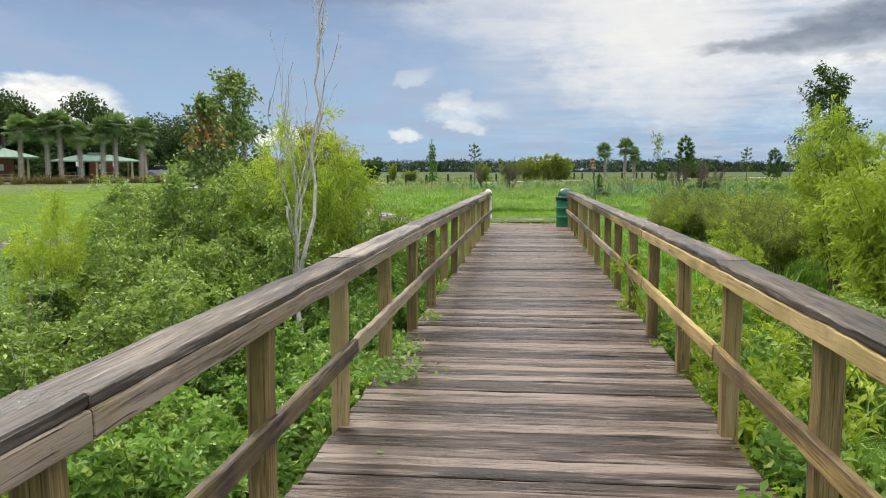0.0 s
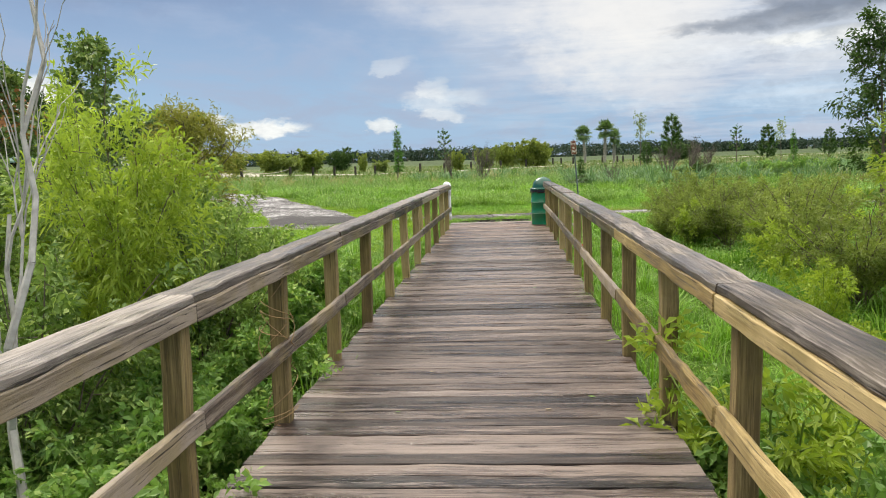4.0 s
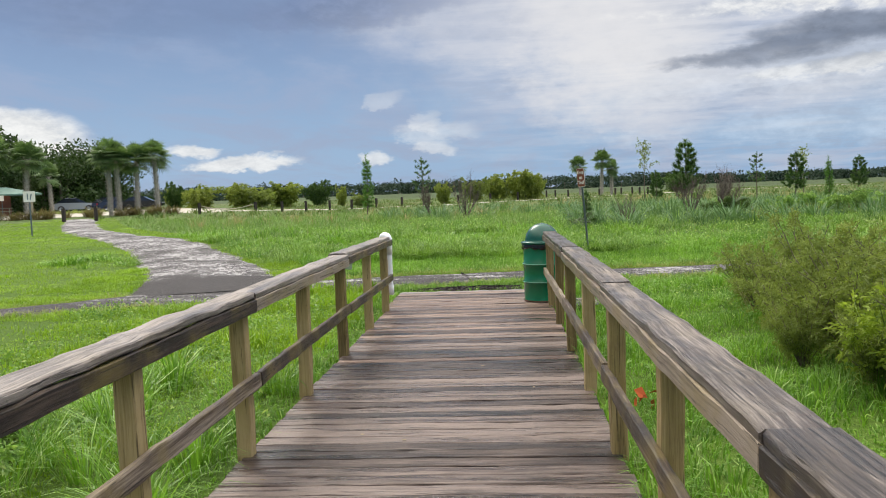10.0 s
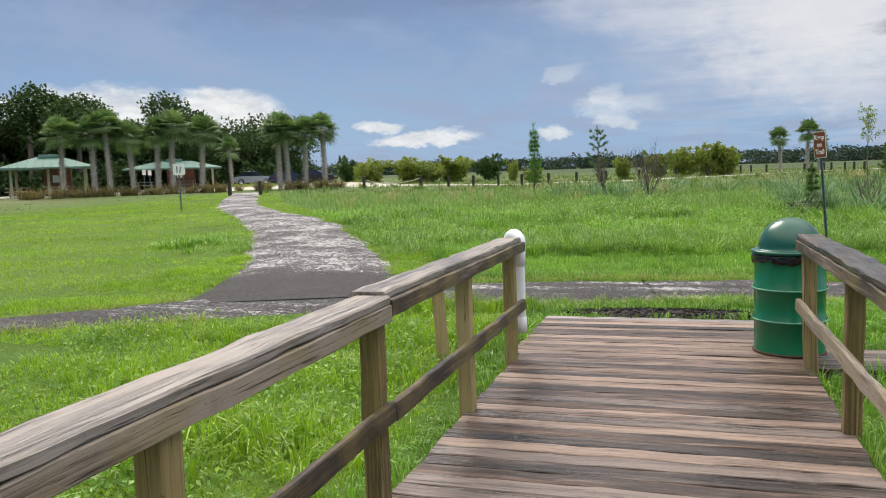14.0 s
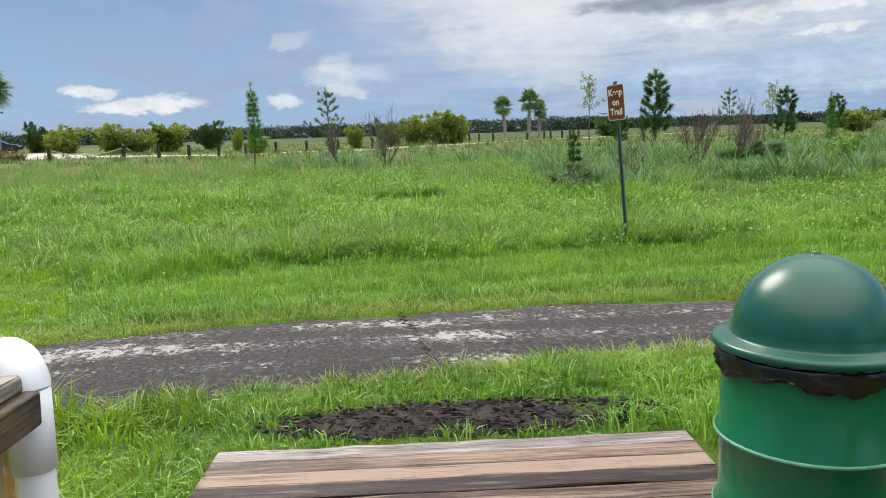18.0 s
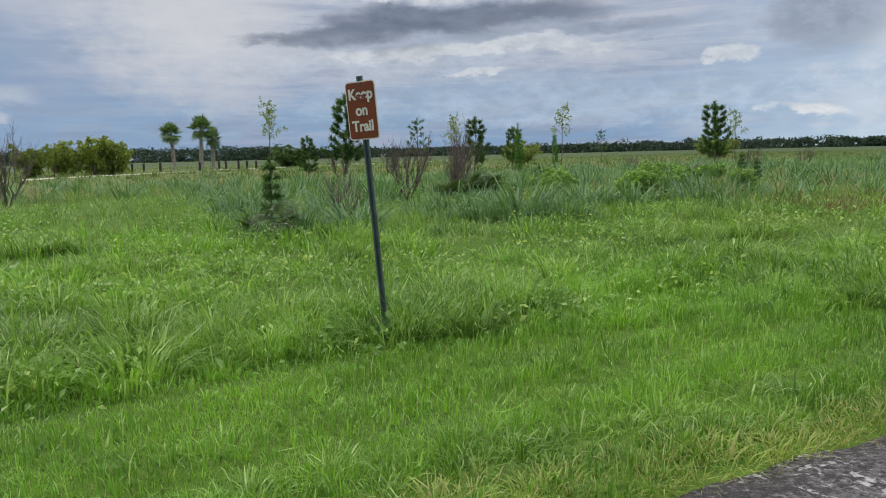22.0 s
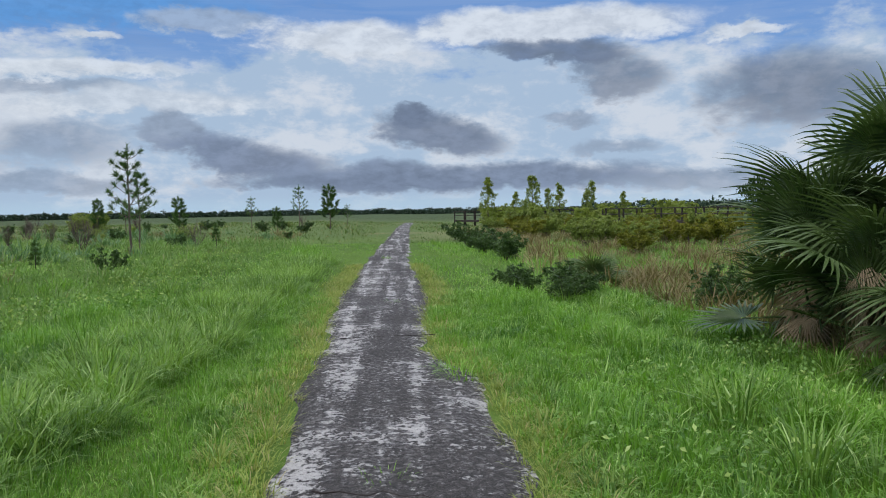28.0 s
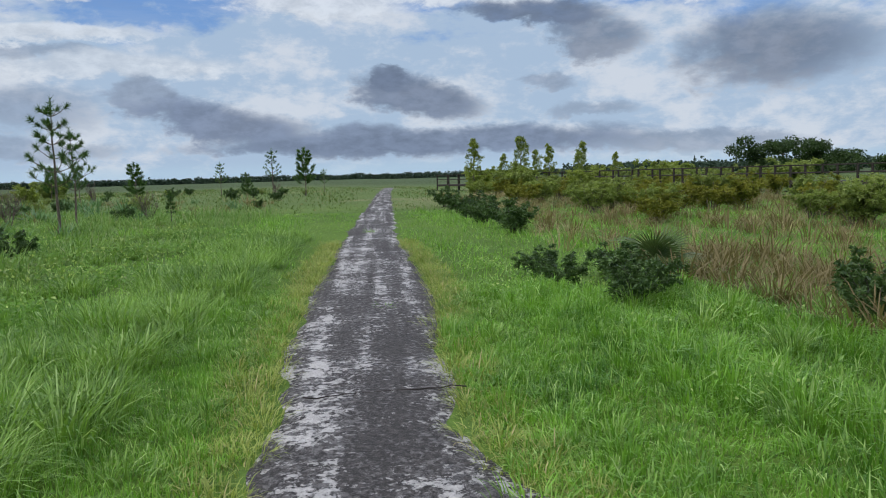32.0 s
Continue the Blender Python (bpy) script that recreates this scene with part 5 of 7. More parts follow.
# ---- grasses ----
def blade_mesh(name, rng, x, y, h, w, mat, bend=0.5, full=True, dz=0.0, lump=0.4):
    n = len(x)
    z = ground_z(x, y) - 0.015 + dz
    # blades grow in clumps and lean out from the middle of theirs
    ci, cj = np.floor(x / lump), np.floor(y / lump + 0.37 * np.floor(x / lump))
    mx = (ci + 0.5 + 0.3 * np.sin(12.9 * ci + 78.2 * cj)) * lump
    my = (cj + 0.5 + 0.3 * np.sin(39.3 * ci + 11.1 * cj) - 0.37 * ci) * lump
    ox, oy = x - mx, y - my
    far = np.hypot(ox, oy) / lump
    a = np.arctan2(oy, ox) + rng.normal(0, 0.9, n)
    size = 0.85 + 0.4 * np.sin(57.3 * ci + 23.7 * cj)
    h = h * size * np.clip(1.35 - 0.95 * far, 0.45, 1.4)
    o = np.stack([np.cos(a), np.sin(a)], 1)
    s = np.stack([-o[:, 1], o[:, 0]], 1) * (w / 2)[:, None]
    b = (bend * rng.uniform(0.15, 1.0, n) * h)[:, None]
    base = np.stack([x, y], 1)
    top = base + o * b
    drop = h * (1 - 0.45 * (b[:, 0] / h) ** 2)
    if full:
        mid = base + o * b * 0.32
        v = np.stack([np.c_[base - s, z], np.c_[base + s, z], np.c_[mid - s * 0.85, z + 0.58 * h], np.c_[mid + s * 0.85, z + 0.58 * h], np.c_[top, z + drop]], 1).reshape(-1, 3)
        f = (np.arange(n)[:, None, None] * 5 + np.array([[0, 1, 3], [0, 3, 2], [2, 3, 4]])[None]).reshape(-1, 3)
    else:
        v = np.stack([np.c_[base - s, z], np.c_[base + s, z], np.c_[top, z + drop]], 1).reshape(-1, 3)
        f = np.arange(n)[:, None] * 3 + np.arange(3)[None]
    return Shape().add(v, f).mesh(name, [mat])


def free_of_paving(x, y, gap=0.0):
    ok = ~((np.abs(x - axis_x(y)) < DECK_HALF + np.where(y > 23.1, 0.06, 0.01)) & (y < DECK_END + 0.05))
    wt = np.interp(x, TRAIL_X, TRAIL_HALF)
    wp = np.interp(y, (25.7, 27, 29.5, 34, 42, 55), (1.7, 1.45, 1.35, 1.25, 1.0, 1.0))
    dt, dp = off_line(x, y, TRAIL_D), off_line(x, y, LOT_D)
    gap = gap + 0.07 * waves(5.3 * x, 4.7 * y) + 0.05 * waves(13.0 * y, 17.0 * x)
    ok &= (dt > wt + np.where(x > 3, 0.02, -0.06) + gap) & (dp > wp - 0.12 + gap)
    ok &= ((x - 0.15) / 1.0) ** 2 + ((y - 25.38) / 0.26) ** 2 > 0.95
    ok &= ~((np.abs(x - 1.6) < 0.42) & (np.abs(y - 23.28) < 0.42))
    return ok, dt, dp


def tall(x, y, dt, dp):
    """How high the grass grows."""
    lawn = (x < -1.4) & (y > 13) & ((dp < 2.2) | (y < 26) | (x < np.interp(y, (26, 30, 36, 45, 60), (-3, -6, -10, -17, -27))))
    soft = 0.5 + 0.5 * np.sin(1.7 * x + 1.1 * np.sin(0.9 * y)) * np.sin(1.3 * y + np.sin(1.1 * x))
    north = 0.07 + 0.05 * ease(0.9, 2.0, dt) + (0.06 + 0.16 * soft ** 2) * ease(2.0, 3.0, dt - np.interp(x, (4, 9), (0.9, 0.0)))
    south = 0.08 + 0.10 * ease(0.9, 2.2, dt) + 0.09 * soft ** 2
    h = np.where(y > 27.2, north, south)
    h = np.where(lawn, 0.07 + 0.05 * soft, h)
    h = np.where(lawn & (x > -4.6) & (y > 19) & (y < 26), 0.12 + 0.12 * soft, h)
    side = (np.abs(x) < 9) & (y < 25) & (x > -1.4)
    h = np.where(side & (x < 4), 0.10 + 0.1 * soft, h)
    return h, lawn


def sow(seed, n, x0, x1, y0, y1, hole=None):
    rng = np.random.default_rng(seed)
    x, y = rng.uniform(x0, x1, n), rng.uniform(y0, y1, n)
    if hole:
        m = ~((x > hole[0]) & (x < hole[1]) & (y > hole[2]) & (y < hole[3]))
        x, y = x[m], y[m]
    ok, dt, dp = free_of_paving(x, y)
    x, y, dt, dp = x[ok], y[ok], dt[ok], dp[ok]
    h, lawn = tall(x, y, dt, dp)
    return rng, x, y, h, lawn


def grass_object(name, mesh, label):
    return tagged(new(name, mesh), label, "grass", kind="stuff")


def build_grass():
    # close to the walk
    for seed, n, box in ((31, 150000, (-5.5, 5.0, 11.0, 25.9)), (32, 330000, (-8.5, 21.0, 22.6, 32.4))):
        rng, x, y, h, lawn = sow(seed, n, *box)
        keep = ~((box[3] < 26) & (y > 22.6))
        x, y, h, lawn = x[keep], y[keep], h[keep], lawn[keep]
        h = h * rng.uniform(0.55, 1.25, len(h))
        w = rng.uniform(0.006, 0.012, len(h)) + 0.008 * h
        grass_object("lawn_grass", blade_mesh("lawn_grass", rng, x[lawn], y[lawn], h[lawn], w[lawn], LAWN, 1.2), "short bright green lawn grass")
        strip = ~lawn & (y > 27.2) & (x > -2.5) & (off_line(x, y, TRAIL_D) < np.interp(x, (4, 9), (3.4, 2.4)))
        if strip.any():
            grass_object("mown_grass", blade_mesh("mown_grass", rng, x[strip], y[strip], 0.075 + 0.35 * h[strip], w[strip] * 0.75, MEADOW, 0.75, True, 0.0, 0.16), "fine upright green grass in the mown strip by the trail")
        m = ~lawn & ~strip
        grass_object("verge_grass", blade_mesh("verge_grass", rng, x[m], y[m], h[m], w[m], MEADOW, 1.15), "lush green verge grass beside the trail")
    # the field around
    rng, x, y, h, lawn = sow(33, 330000, -28, 46, 6, 60, (-5.5, 5.0, 8.0, 25.9))
    h = h * rng.uniform(0.6, 1.3, len(h)) * 1.05
    w = rng.uniform(0.014, 0.028, len(h))
    grass_object("lawn_grass", blade_mesh("lawn_grass", rng, x[lawn], y[lawn], h[lawn], w[lawn], LAWN, 1.1, False), "short bright green lawn grass")
    m = ~lawn
    rough = m & (y + 0.8 * waves(0.6 * x, 0.6 * y) > np.interp(x, (0, 6, 12), (38, 36, 32.6)))
    m &= ~rough
    grass_object("meadow_grass", blade_mesh("meadow_grass", rng, x[m], y[m], h[m], w[m], MEADOW, 1.3, False, 0.0, 0.75), "knee high green meadow grass")
    grass_object("field_grass", blade_mesh("field_grass", rng, x[rough], y[rough], 1.5 * h[rough], w[rough], FIELD, 1.3, False, 0.0, 0.9), "tall rough field grass in dark clumps")
    # the mown lawn and the short thatch along the trail
    rng, x, y, h, lawn = sow(35, 420000, -30, -3, 22.6, 64)
    h, w = rng.uniform(0.04, 0.09, len(x)), rng.uniform(0.012, 0.026, len(x))
    grass_object("lawn_grass", blade_mesh("lawn_grass", rng, x[lawn], y[lawn], h[lawn], w[lawn], LAWN, 1.4, False, 0.0, 0.6), "short bright green lawn grass")
    rng, x, y, h, lawn = sow(36, 330000, -3, 22, 25.2, 30.4)
    h, w = np.minimum(h, 0.1) * rng.uniform(0.5, 1.1, len(x)), rng.uniform(0.006, 0.011, len(x))
    grass_object("verge_grass", blade_mesh("verge_grass", rng, x, y, h, w, MEADOW, 1.5, False, 0.0, 0.22), "short trodden grass along the asphalt")
    # far off
    rng, x, y, h, lawn = sow(34, 190000, -80, 130, -40, 150, (-28, 46, 6, 60))
    m = ~lawn | (rng.uniform(0, 1, len(x)) < 0.3)
    x, y, h = x[m], y[m], h[m] * rng.uniform(0.6, 1.4, m.sum())
    grass_object("meadow_grass", blade_mesh("meadow_grass", rng, x, y, h, rng.uniform(0.05, 0.12, len(x)), FAR_MEADOW, 1.3, False, 0.0, 1.6), "far meadow grass")


def tussock_mesh(seed, blades, length, mat, wide=0.10, w=0.008):
    rng = np.random.default_rng(seed)
    a, r = rng.uniform(0, 6.28, blades), wide * np.sqrt(rng.uniform(0, 1, blades))
    o = np.stack([np.cos(a), np.sin(a)], 1)
    ln, flop = length * rng.uniform(0.55, 1.1, blades), rng.uniform(0.35, 1.15, blades)
    v = []
    for s, ww in ((0, 1.0), (0.4, 1.0), (0.75, 0.7), (1.0, 0.0)):
        c = o * r[:, None] + o * (ln * flop * s ** 1.6 * 0.8)[:, None]
        z = ln * (s * (1 - 0.25 * flop) - 0.42 * flop * s ** 3)
        side = np.stack([-o[:, 1], o[:, 0]], 1) * w * ww * 0.5
        if ww:
            v += [np.c_[c - side, z], np.c_[c + side, z]]
        else:
            v += [np.c_[c, z]]
    v = np.stack(v, 1).reshape(-1, 3)
    f = (np.arange(blades)[:, None, None] * 7 + np.array([[0, 1, 3], [0, 3, 2], [2, 3, 5], [2, 5, 4], [4, 5, 6]])[None]).reshape(-1, 3)
    return v, f


def tussocks(name, label, seed, spots, blades, length, mat, wide=0.12, w=0.008, vary=0.35):
    """Many bunches of long grass as one stuff object."""
    rng, sh = np.random.default_rng(seed), Shape()
    protos = [tussock_mesh(seed + k, blades, length, mat, wide, w) for k in range(5)]
    for x, y in spots:
        v, f = protos[rng.integers(5)]
        s, a = 1 + rng.normal(0, vary) * 0.6, rng.uniform(0, 6.28)
        s = max(0.45, s)
        c, q = math.cos(a) * s, math.sin(a) * s
        p = np.stack([v[:, 0] * c - v[:, 1] * q + x, v[:, 0] * q + v[:, 1] * c + y, v[:, 2] * s + float(ground_z(x, y)) - 0.02], 1)
        sh.add(p, f)
    return grass_object(name, sh.mesh(name, [mat]), label)


def spots_in(seed, n, x0, x1, y0, y1, test=None):
    rng = np.random.default_rng(seed)
    x, y = rng.uniform(x0, x1, n), rng.uniform(y0, y1, n)
    ok, dt, dp = free_of_paving(x, y, 0.25)
    if test is not None:
        ok &= test(x, y, dt)
    return np.stack([x[ok], y[ok]], 1)


build_grass()
tussocks("bunch_grass", "long arching bunches of green grass along the trail", 50, np.concatenate([spots_in(1, 200, 7, 32, 29.8, 31.4), spots_in(3, 45, 7, 24, 22.5, 25.2)]), 70, 0.46, LONG_GRASS, 0.18, 0.009)
tussocks("bunch_grass", "long arching bunches of grass beside the deck", 56, np.concatenate([spots_in(4, 60, -3.6, -1.3, 12.5, 19.0), spots_in(5, 60, 1.4, 4.0, 8.0, 14.0), spots_in(6, 160, 1.4, 4.5, 1.0, 9.0), spots_in(66, 30, -2.4, -1.3, 8.0, 13)]), 60, 0.55, MEADOW)
tussocks("blue_bunch_grass", "blue green bunch grass in the field", 60, np.concatenate([spots_in(7, 520, 3, 32, 37, 56), spots_in(8, 60, -6, 4, 48, 60), spots_in(9, 120, 20, 60, 34, 70)]), 46, 0.8, BLUE_GRASS, 0.3, 0.028)
tussocks("field_grass", "knee high clumps of field grass", 70, spots_in(10, 350, -12, 12, 31.5, 40), 44, 0.34, MEADOW, 0.32, 0.016)
tussocks("field_grass", "dark clumps of tall field grass", 71, np.concatenate([spots_in(23, 420, 12, 46, 32.8, 48), spots_in(24, 420, -10, 46, 40, 62)]), 44, 0.56, FIELD, 0.34, 0.017)
tussocks("dead_clumps", "brown dead growth in patches in the field", 73, np.concatenate([spots_in(25, 26, 13.5, 17, 35.6, 37.6), spots_in(26, 26, 20, 23, 36, 38.4), spots_in(27, 20, 9, 13, 39.5, 42), spots_in(28, 70, 20, 60, 34, 52)]), 40, 0.5, RUSSET, 0.35, 0.014)
tussocks("field_grass", "far clumps of field grass", 72, spots_in(11, 420, -28, 90, 58, 100), 34, 0.55, FAR_MEADOW, 0.35, 0.03)
tussocks("ridge_grass", "dark lush ridge of bending grass beyond the trail", 74, np.concatenate([spots_in(20, 170, -3.5, 4.6, 31.0, 32.6), spots_in(21, 70, -9, -3, 30, 34), spots_in(22, 300, 7, 32, 29.7, 31.2)]), 80, 0.44, LONG_GRASS, 0.24, 0.009)
tussocks("dry_grass", "dry tan stalks of dead grass", 80, np.concatenate([spots_in(12, 22, 4.0, 6.0, 19.5, 22.5), spots_in(13, 90, 25, 70, 14, 24), spots_in(14, 110, 4, 60, 60, 85), spots_in(15, 60, 13, 24, 36, 44), spots_in(16, 70, -14, 6, 46, 60)]), 26, 0.75, DRY_GRASS, 0.2, 0.012)
tussocks("russet_weeds", "brown and russet wild growth south of the trail", 90, np.concatenate([spots_in(17, 700, 15, 70, 6, 23.5, lambda x, y, dt: dt > 4.2), spots_in(18, 120, 12, 26, 20, 23)]), 30, 0.7, RUSSET, 0.28, 0.016)


def lumps_of(seed, n, x0, x1, y0, y1, test=None):
    """Places of tussocks that stand close together in low mounds."""
    rng, out = np.random.default_rng(seed), []
    for cx, cy in spots_in(seed, n, x0, x1, y0, y1, test):
        a, m = rng.normal(0, 0.5), rng.integers(7, 15)
        u, v = rng.normal(0, 0.55, m), rng.normal(0, 0.2, m)
        out.append(np.stack([cx + u * math.cos(a) - v * math.sin(a), cy + u * math.sin(a) + v * math.cos(a)], 1))
    q = np.concatenate(out)
    return q[free_of_paving(q[:, 0], q[:, 1], 0.3)[0]]


tussocks("grass_mound", "low mounds of long bending grass in the meadow", 420, np.concatenate([lumps_of(421, 46, -10, 12, 31.3, 39), lumps_of(422, 34, 10, 34, 31.5, 38)]), 46, 0.38, LONG_GRASS, 0.2, 0.011)
tussocks("grass_mound", "pale tufted mounds of meadow grass", 424, lumps_of(425, 60, -12, 34, 32, 44), 40, 0.34, MEADOW, 0.22, 0.013)


def ground_weeds(seed, patches, per, leaf, mat, label):
    """Low broad-leaved growth in drifts between the grasses."""
    rng, pts = np.random.default_rng(seed), []
    for x, y, r in patches:
        q = rng.normal(0, r * 0.5, (per, 2)) + np.array([x, y])
        pts.append(np.c_[q, ground_z(q[:, 0], q[:, 1]) + rng.uniform(0.02, 0.24, per) * (0.6 + 0.4 * r)])
    p = np.concatenate(pts)
    ok, dt, dp = free_of_paving(p[:, 0], p[:, 1], 0.15)
    return tagged(new("ground_weeds", Shape().add(*leaves_at(rng, p[ok], *leaf, 0.6, 0.2)).mesh("ground_weeds", [mat])), label, "weeds", kind="stuff")


def drifts(seed, n, x0, x1, y0, y1, r0, r1):
    rng = np.random.default_rng(seed)
    return np.stack([rng.uniform(x0, x1, n), rng.uniform(y0, y1, n), rng.uniform(r0, r1, n)], 1)


ground_weeds(401, drifts(1, 190, -9, 34, 31.0, 46, 0.4, 1.1), 300, (0.075, 0.04), WEED, "drifts of low broad leaved weeds in the meadow")
ground_weeds(402, drifts(2, 60, 8, 40, 33, 50, 0.5, 1.4), 200, (0.09, 0.045), MYRTLE, "drifts of darker green weeds in the meadow")
ground_weeds(403, drifts(3, 70, -6, -1.4, 13, 24.5, 0.25, 0.7), 160, (0.05, 0.028), WEED, "low weeds in the lawn beside the deck")
ground_weeds(404, drifts(4, 40, 1.6, 6, 13, 25, 0.25, 0.6), 160, (0.05, 0.028), WEED, "low weeds in the grass beside the deck")
ground_weeds(405, drifts(5, 40, 5, 24, 22.6, 26.2, 0.3, 0.8), 160, (0.055, 0.03), WEED, "low weeds in the verge south of the trail")
tussocks("crab_grass", "flattened tufts of coarse green grass beside the asphalt", 414, spots_in(415, 2600, -3.5, 22, 25.6, 30.2, lambda x, y, dt: (dt < np.interp(x, TRAIL_X, TRAIL_HALF) + 0.75 + 0.25 * waves(2 * x, y))), 30, 0.2, LONG_GRASS, 0.13, 0.008)
rng = np.random.default_rng(6)
edge_spots = []
for side in (-1, 1):
    for line in range(4):
        q = TRAIL_D[85:330] + rng.normal(0, 0.05, (245, 2))
        q[:, 1] += side * (np.interp(q[:, 0], TRAIL_X, TRAIL_HALF) + (-0.01, 0.06, 0.17, 0.3)[line])
        edge_spots.append(q)
edge_spots = np.concatenate(edge_spots)
tussocks("verge_thatch", "pale matted grass sprawling along the edge of the asphalt", 410, edge_spots[free_of_paving(edge_spots[:, 0], edge_spots[:, 1], -0.11)[0]], 26, 0.17, THATCH, 0.11, 0.006)
tuft_spots = np.array([(9.75, 28.15), (10.0, 28.1), (10.2, 28.25), (9.5, 28.2), (10.9, 27.6), (13.9, 26.95), (14.1, 27.0), (13.7, 26.9), (9.9, 26.72), (9.7, 26.7), (20.0, 27.7), (33, 28.1), (46, 28.0), (-0.2, 26.2), (0.9, 26.35), (-1.1, 25.75), (1.6, 26.4)])
tussocks("trail_tuft", "yellowing grass tufts pushing through the asphalt", 412, tuft_spots, 60, 0.2, MEADOW, 0.16, 0.007)


# ---- plants beside the boardwalk ----
BARE_PARTS = ("stem_frame", "bare_crown")
SHRUB_PARTS, TREE_PARTS, PINE_PARTS = ("stem_frame", "leaves"), ("trunk", "crown"), ("trunk", "needles")
willow = [bush_meshes(101 + k, 15, 2.6, 0.95, 18, 52, (0.115, 0.024), (BARK, WILLOW), 0.2, 0.35, 0.30, None, 0.6) for k in range(2)]
myrtle = [bush_meshes(111 + k, 16, 2.0, 1.05, 15, 46, (0.085, 0.034), (BARK, MYRTLE), 0.08, 0.2, 0.32) for k in range(3)]
weed = [bush_meshes(121 + k, 18, 0.85, 0.55, 9, 26, (0.072, 0.034), (MYRTLE, WEED), 0.1, 0.2, 0.35, None, 0.3, 0.006) for k in range(3)]
olive = [bush_meshes(131 + k, 28, 1.25, 0.85, 11, 26, (0.07, 0.02), (BARK, OLIVE), 0.12, 0.05, 0.3, None, 1.0, 0.008) for k in range(2)]
fern = [bush_meshes(141 + k, 11, 1.1, 0.6, 9, 24, (0.08, 0.026), (MYRTLE, WILLOW), 0.15, 0.2, 0.35, None, 0.5, 0.007) for k in range(2)]
bramble = [bush_meshes(151 + k, 12, 1.25, 0.8, 9, 24, (0.10, 0.05), (CHAR, BRAMBLE_LEAF), 0.12, 0.15, 0.28, None, 0.6, 0.009) for k in range(2)]


def shrub(name, meshes, x, y, s, turn, label, group, sx=1.0, dz=0.0):
    return plant(name, meshes, SHRUB_PARTS, stand(x, y, s, turn, dz, sx), label, "shrub", group)


# west side, from the start of the deck outward
for k, (x, y, s, sx) in enumerate(((-3.3, 5.0, 0.6, 1.2), (-4.6, 6.6, 0.66, 1.4), (-3.4, 7.4, 0.72, 1.2), (-5.9, 8.6, 0.68, 1.5), (-4.3, 9.2, 0.8, 1.1), (-2.95, 9.5, 0.85, 0.95),
                                   (-2.5, 11.4, 0.95, 0.8), (-3.5, 11.9, 0.95, 1.0), (-5.0, 11.4, 1.0, 1.1), (-6.6, 11.0, 0.7, 1.4), (-3.2, 13.2, 0.72, 0.95), (-4.4, 13.4, 0.8, 1.1), (-3.6, 14.8, 0.58, 1.1), (-5.6, 14.4, 0.7, 1.3), (-6.8, 13.4, 0.75, 1.3), (-8.3, 10.0, 0.45, 1.6), (-7.4, 6.6, 0.45, 1.5), (-5.4, 10.6, 0.8, 1.0))):
    shrub("wax_myrtle", myrtle[k % 3], x, y, s, 57 * k, "dense green wax myrtle bush beside the boardwalk", "bushes west of the deck", sx)
for k, (x, y, s, sx) in enumerate(((-2.9, 10.7, 1.08, 0.72), (-3.0, 3.6, 0.5, 0.9), (-5.6, 8.8, 0.8, 0.7), (-6.2, 6.4, 0.55, 1.0), (-4.2, 12.4, 0.85, 0.8), (-8.4, 7.6, 0.6, 1.0))):
    shrub("willow_bush", willow[k % 2], x, y, s, 80 * k, "feathery yellow green willow bush", "willow bushes", sx)
for k in range(26):
    x, y = -1.55 - 0.55 * ((k * 7) % 5) * 0.75, 0.6 + 0.36 * k
    shrub("leafy_weed", weed[k % 3], x, y, 0.75 + 0.1 * (k % 4), 40 * k, "low leafy green weeds growing under the railing", "weeds by the deck", 1.1)
for k, (x, y, s) in enumerate(((-1.5, 5.6, 0.95), (-1.35, 6.9, 0.9), (-1.4, 6.3, 1.0), (-1.5, 9.8, 0.8), (-1.9, 13.2, 0.7), (-2.6, 14.9, 0.75), (-2.9, 16.8, 0.62), (-2.5, 15.9, 0.55), (-3.4, 17.3, 0.5), (-2.2, 13.9, 0.7))):
    shrub("leafy_weed", weed[k % 3], x, y, s, 70 * k, "clump of low leafy green weeds", "weeds by the deck", 1.15)
for k in range(22):
    shrub("leafy_weed", weed[k % 3], -1.62 - 0.42 * ((k * 3) % 4), 7.6 + 0.3 * k, 0.58 + 0.1 * (k % 4), 47 * k, "low leafy green weeds growing under the railing", "weeds by the deck", 1.15)
tall_maple = tree_meshes(161, 4.9, 0.2, 1.5, 30, 17, (0.14, 0.09), (BARK, MAPLE), 0.6, 0.05, 8, 0.02, 0.4)
plant("green_maple_sapling", tall_maple, TREE_PARTS, stand(-6.75, 17.6, 0.76, 30), "young leafy green maple at the edge of the lawn", "tree")
plant("red_maple_sapling", tree_meshes(162, 4.0, 0.2, 1.15, 24, 17, (0.13, 0.08), (BARK, MAPLE), 0.5, 0.045, 8, 0.02, 0.5, MAPLE_RED), TREE_PARTS, stand(-5.8, 13.7, 0.72, 10), "young red maple among the myrtles with red tips", "tree")
cypress = tree_meshes(163, 2.35, 0.42, 1.15, 26, 52, (0.09, 0.02), (BARK, GOLD), 0.6, 0.045, 7, 0.03, -1)
plant("bald_cypress", cypress, TREE_PARTS, stand(-4.3, 15.85, 0.95, 0), "small golden brown bald cypress tree", "tree")
plant("dead_sapling", bare_meshes(164, 3.3, 1, 4, PALE_BARK, 0.036, 0.3, 0.5, 0.58), BARE_PARTS, stand(-2.62, 8.65, 1.0, 40), "bare pale dead sapling with thin upright branches", "dead tree")
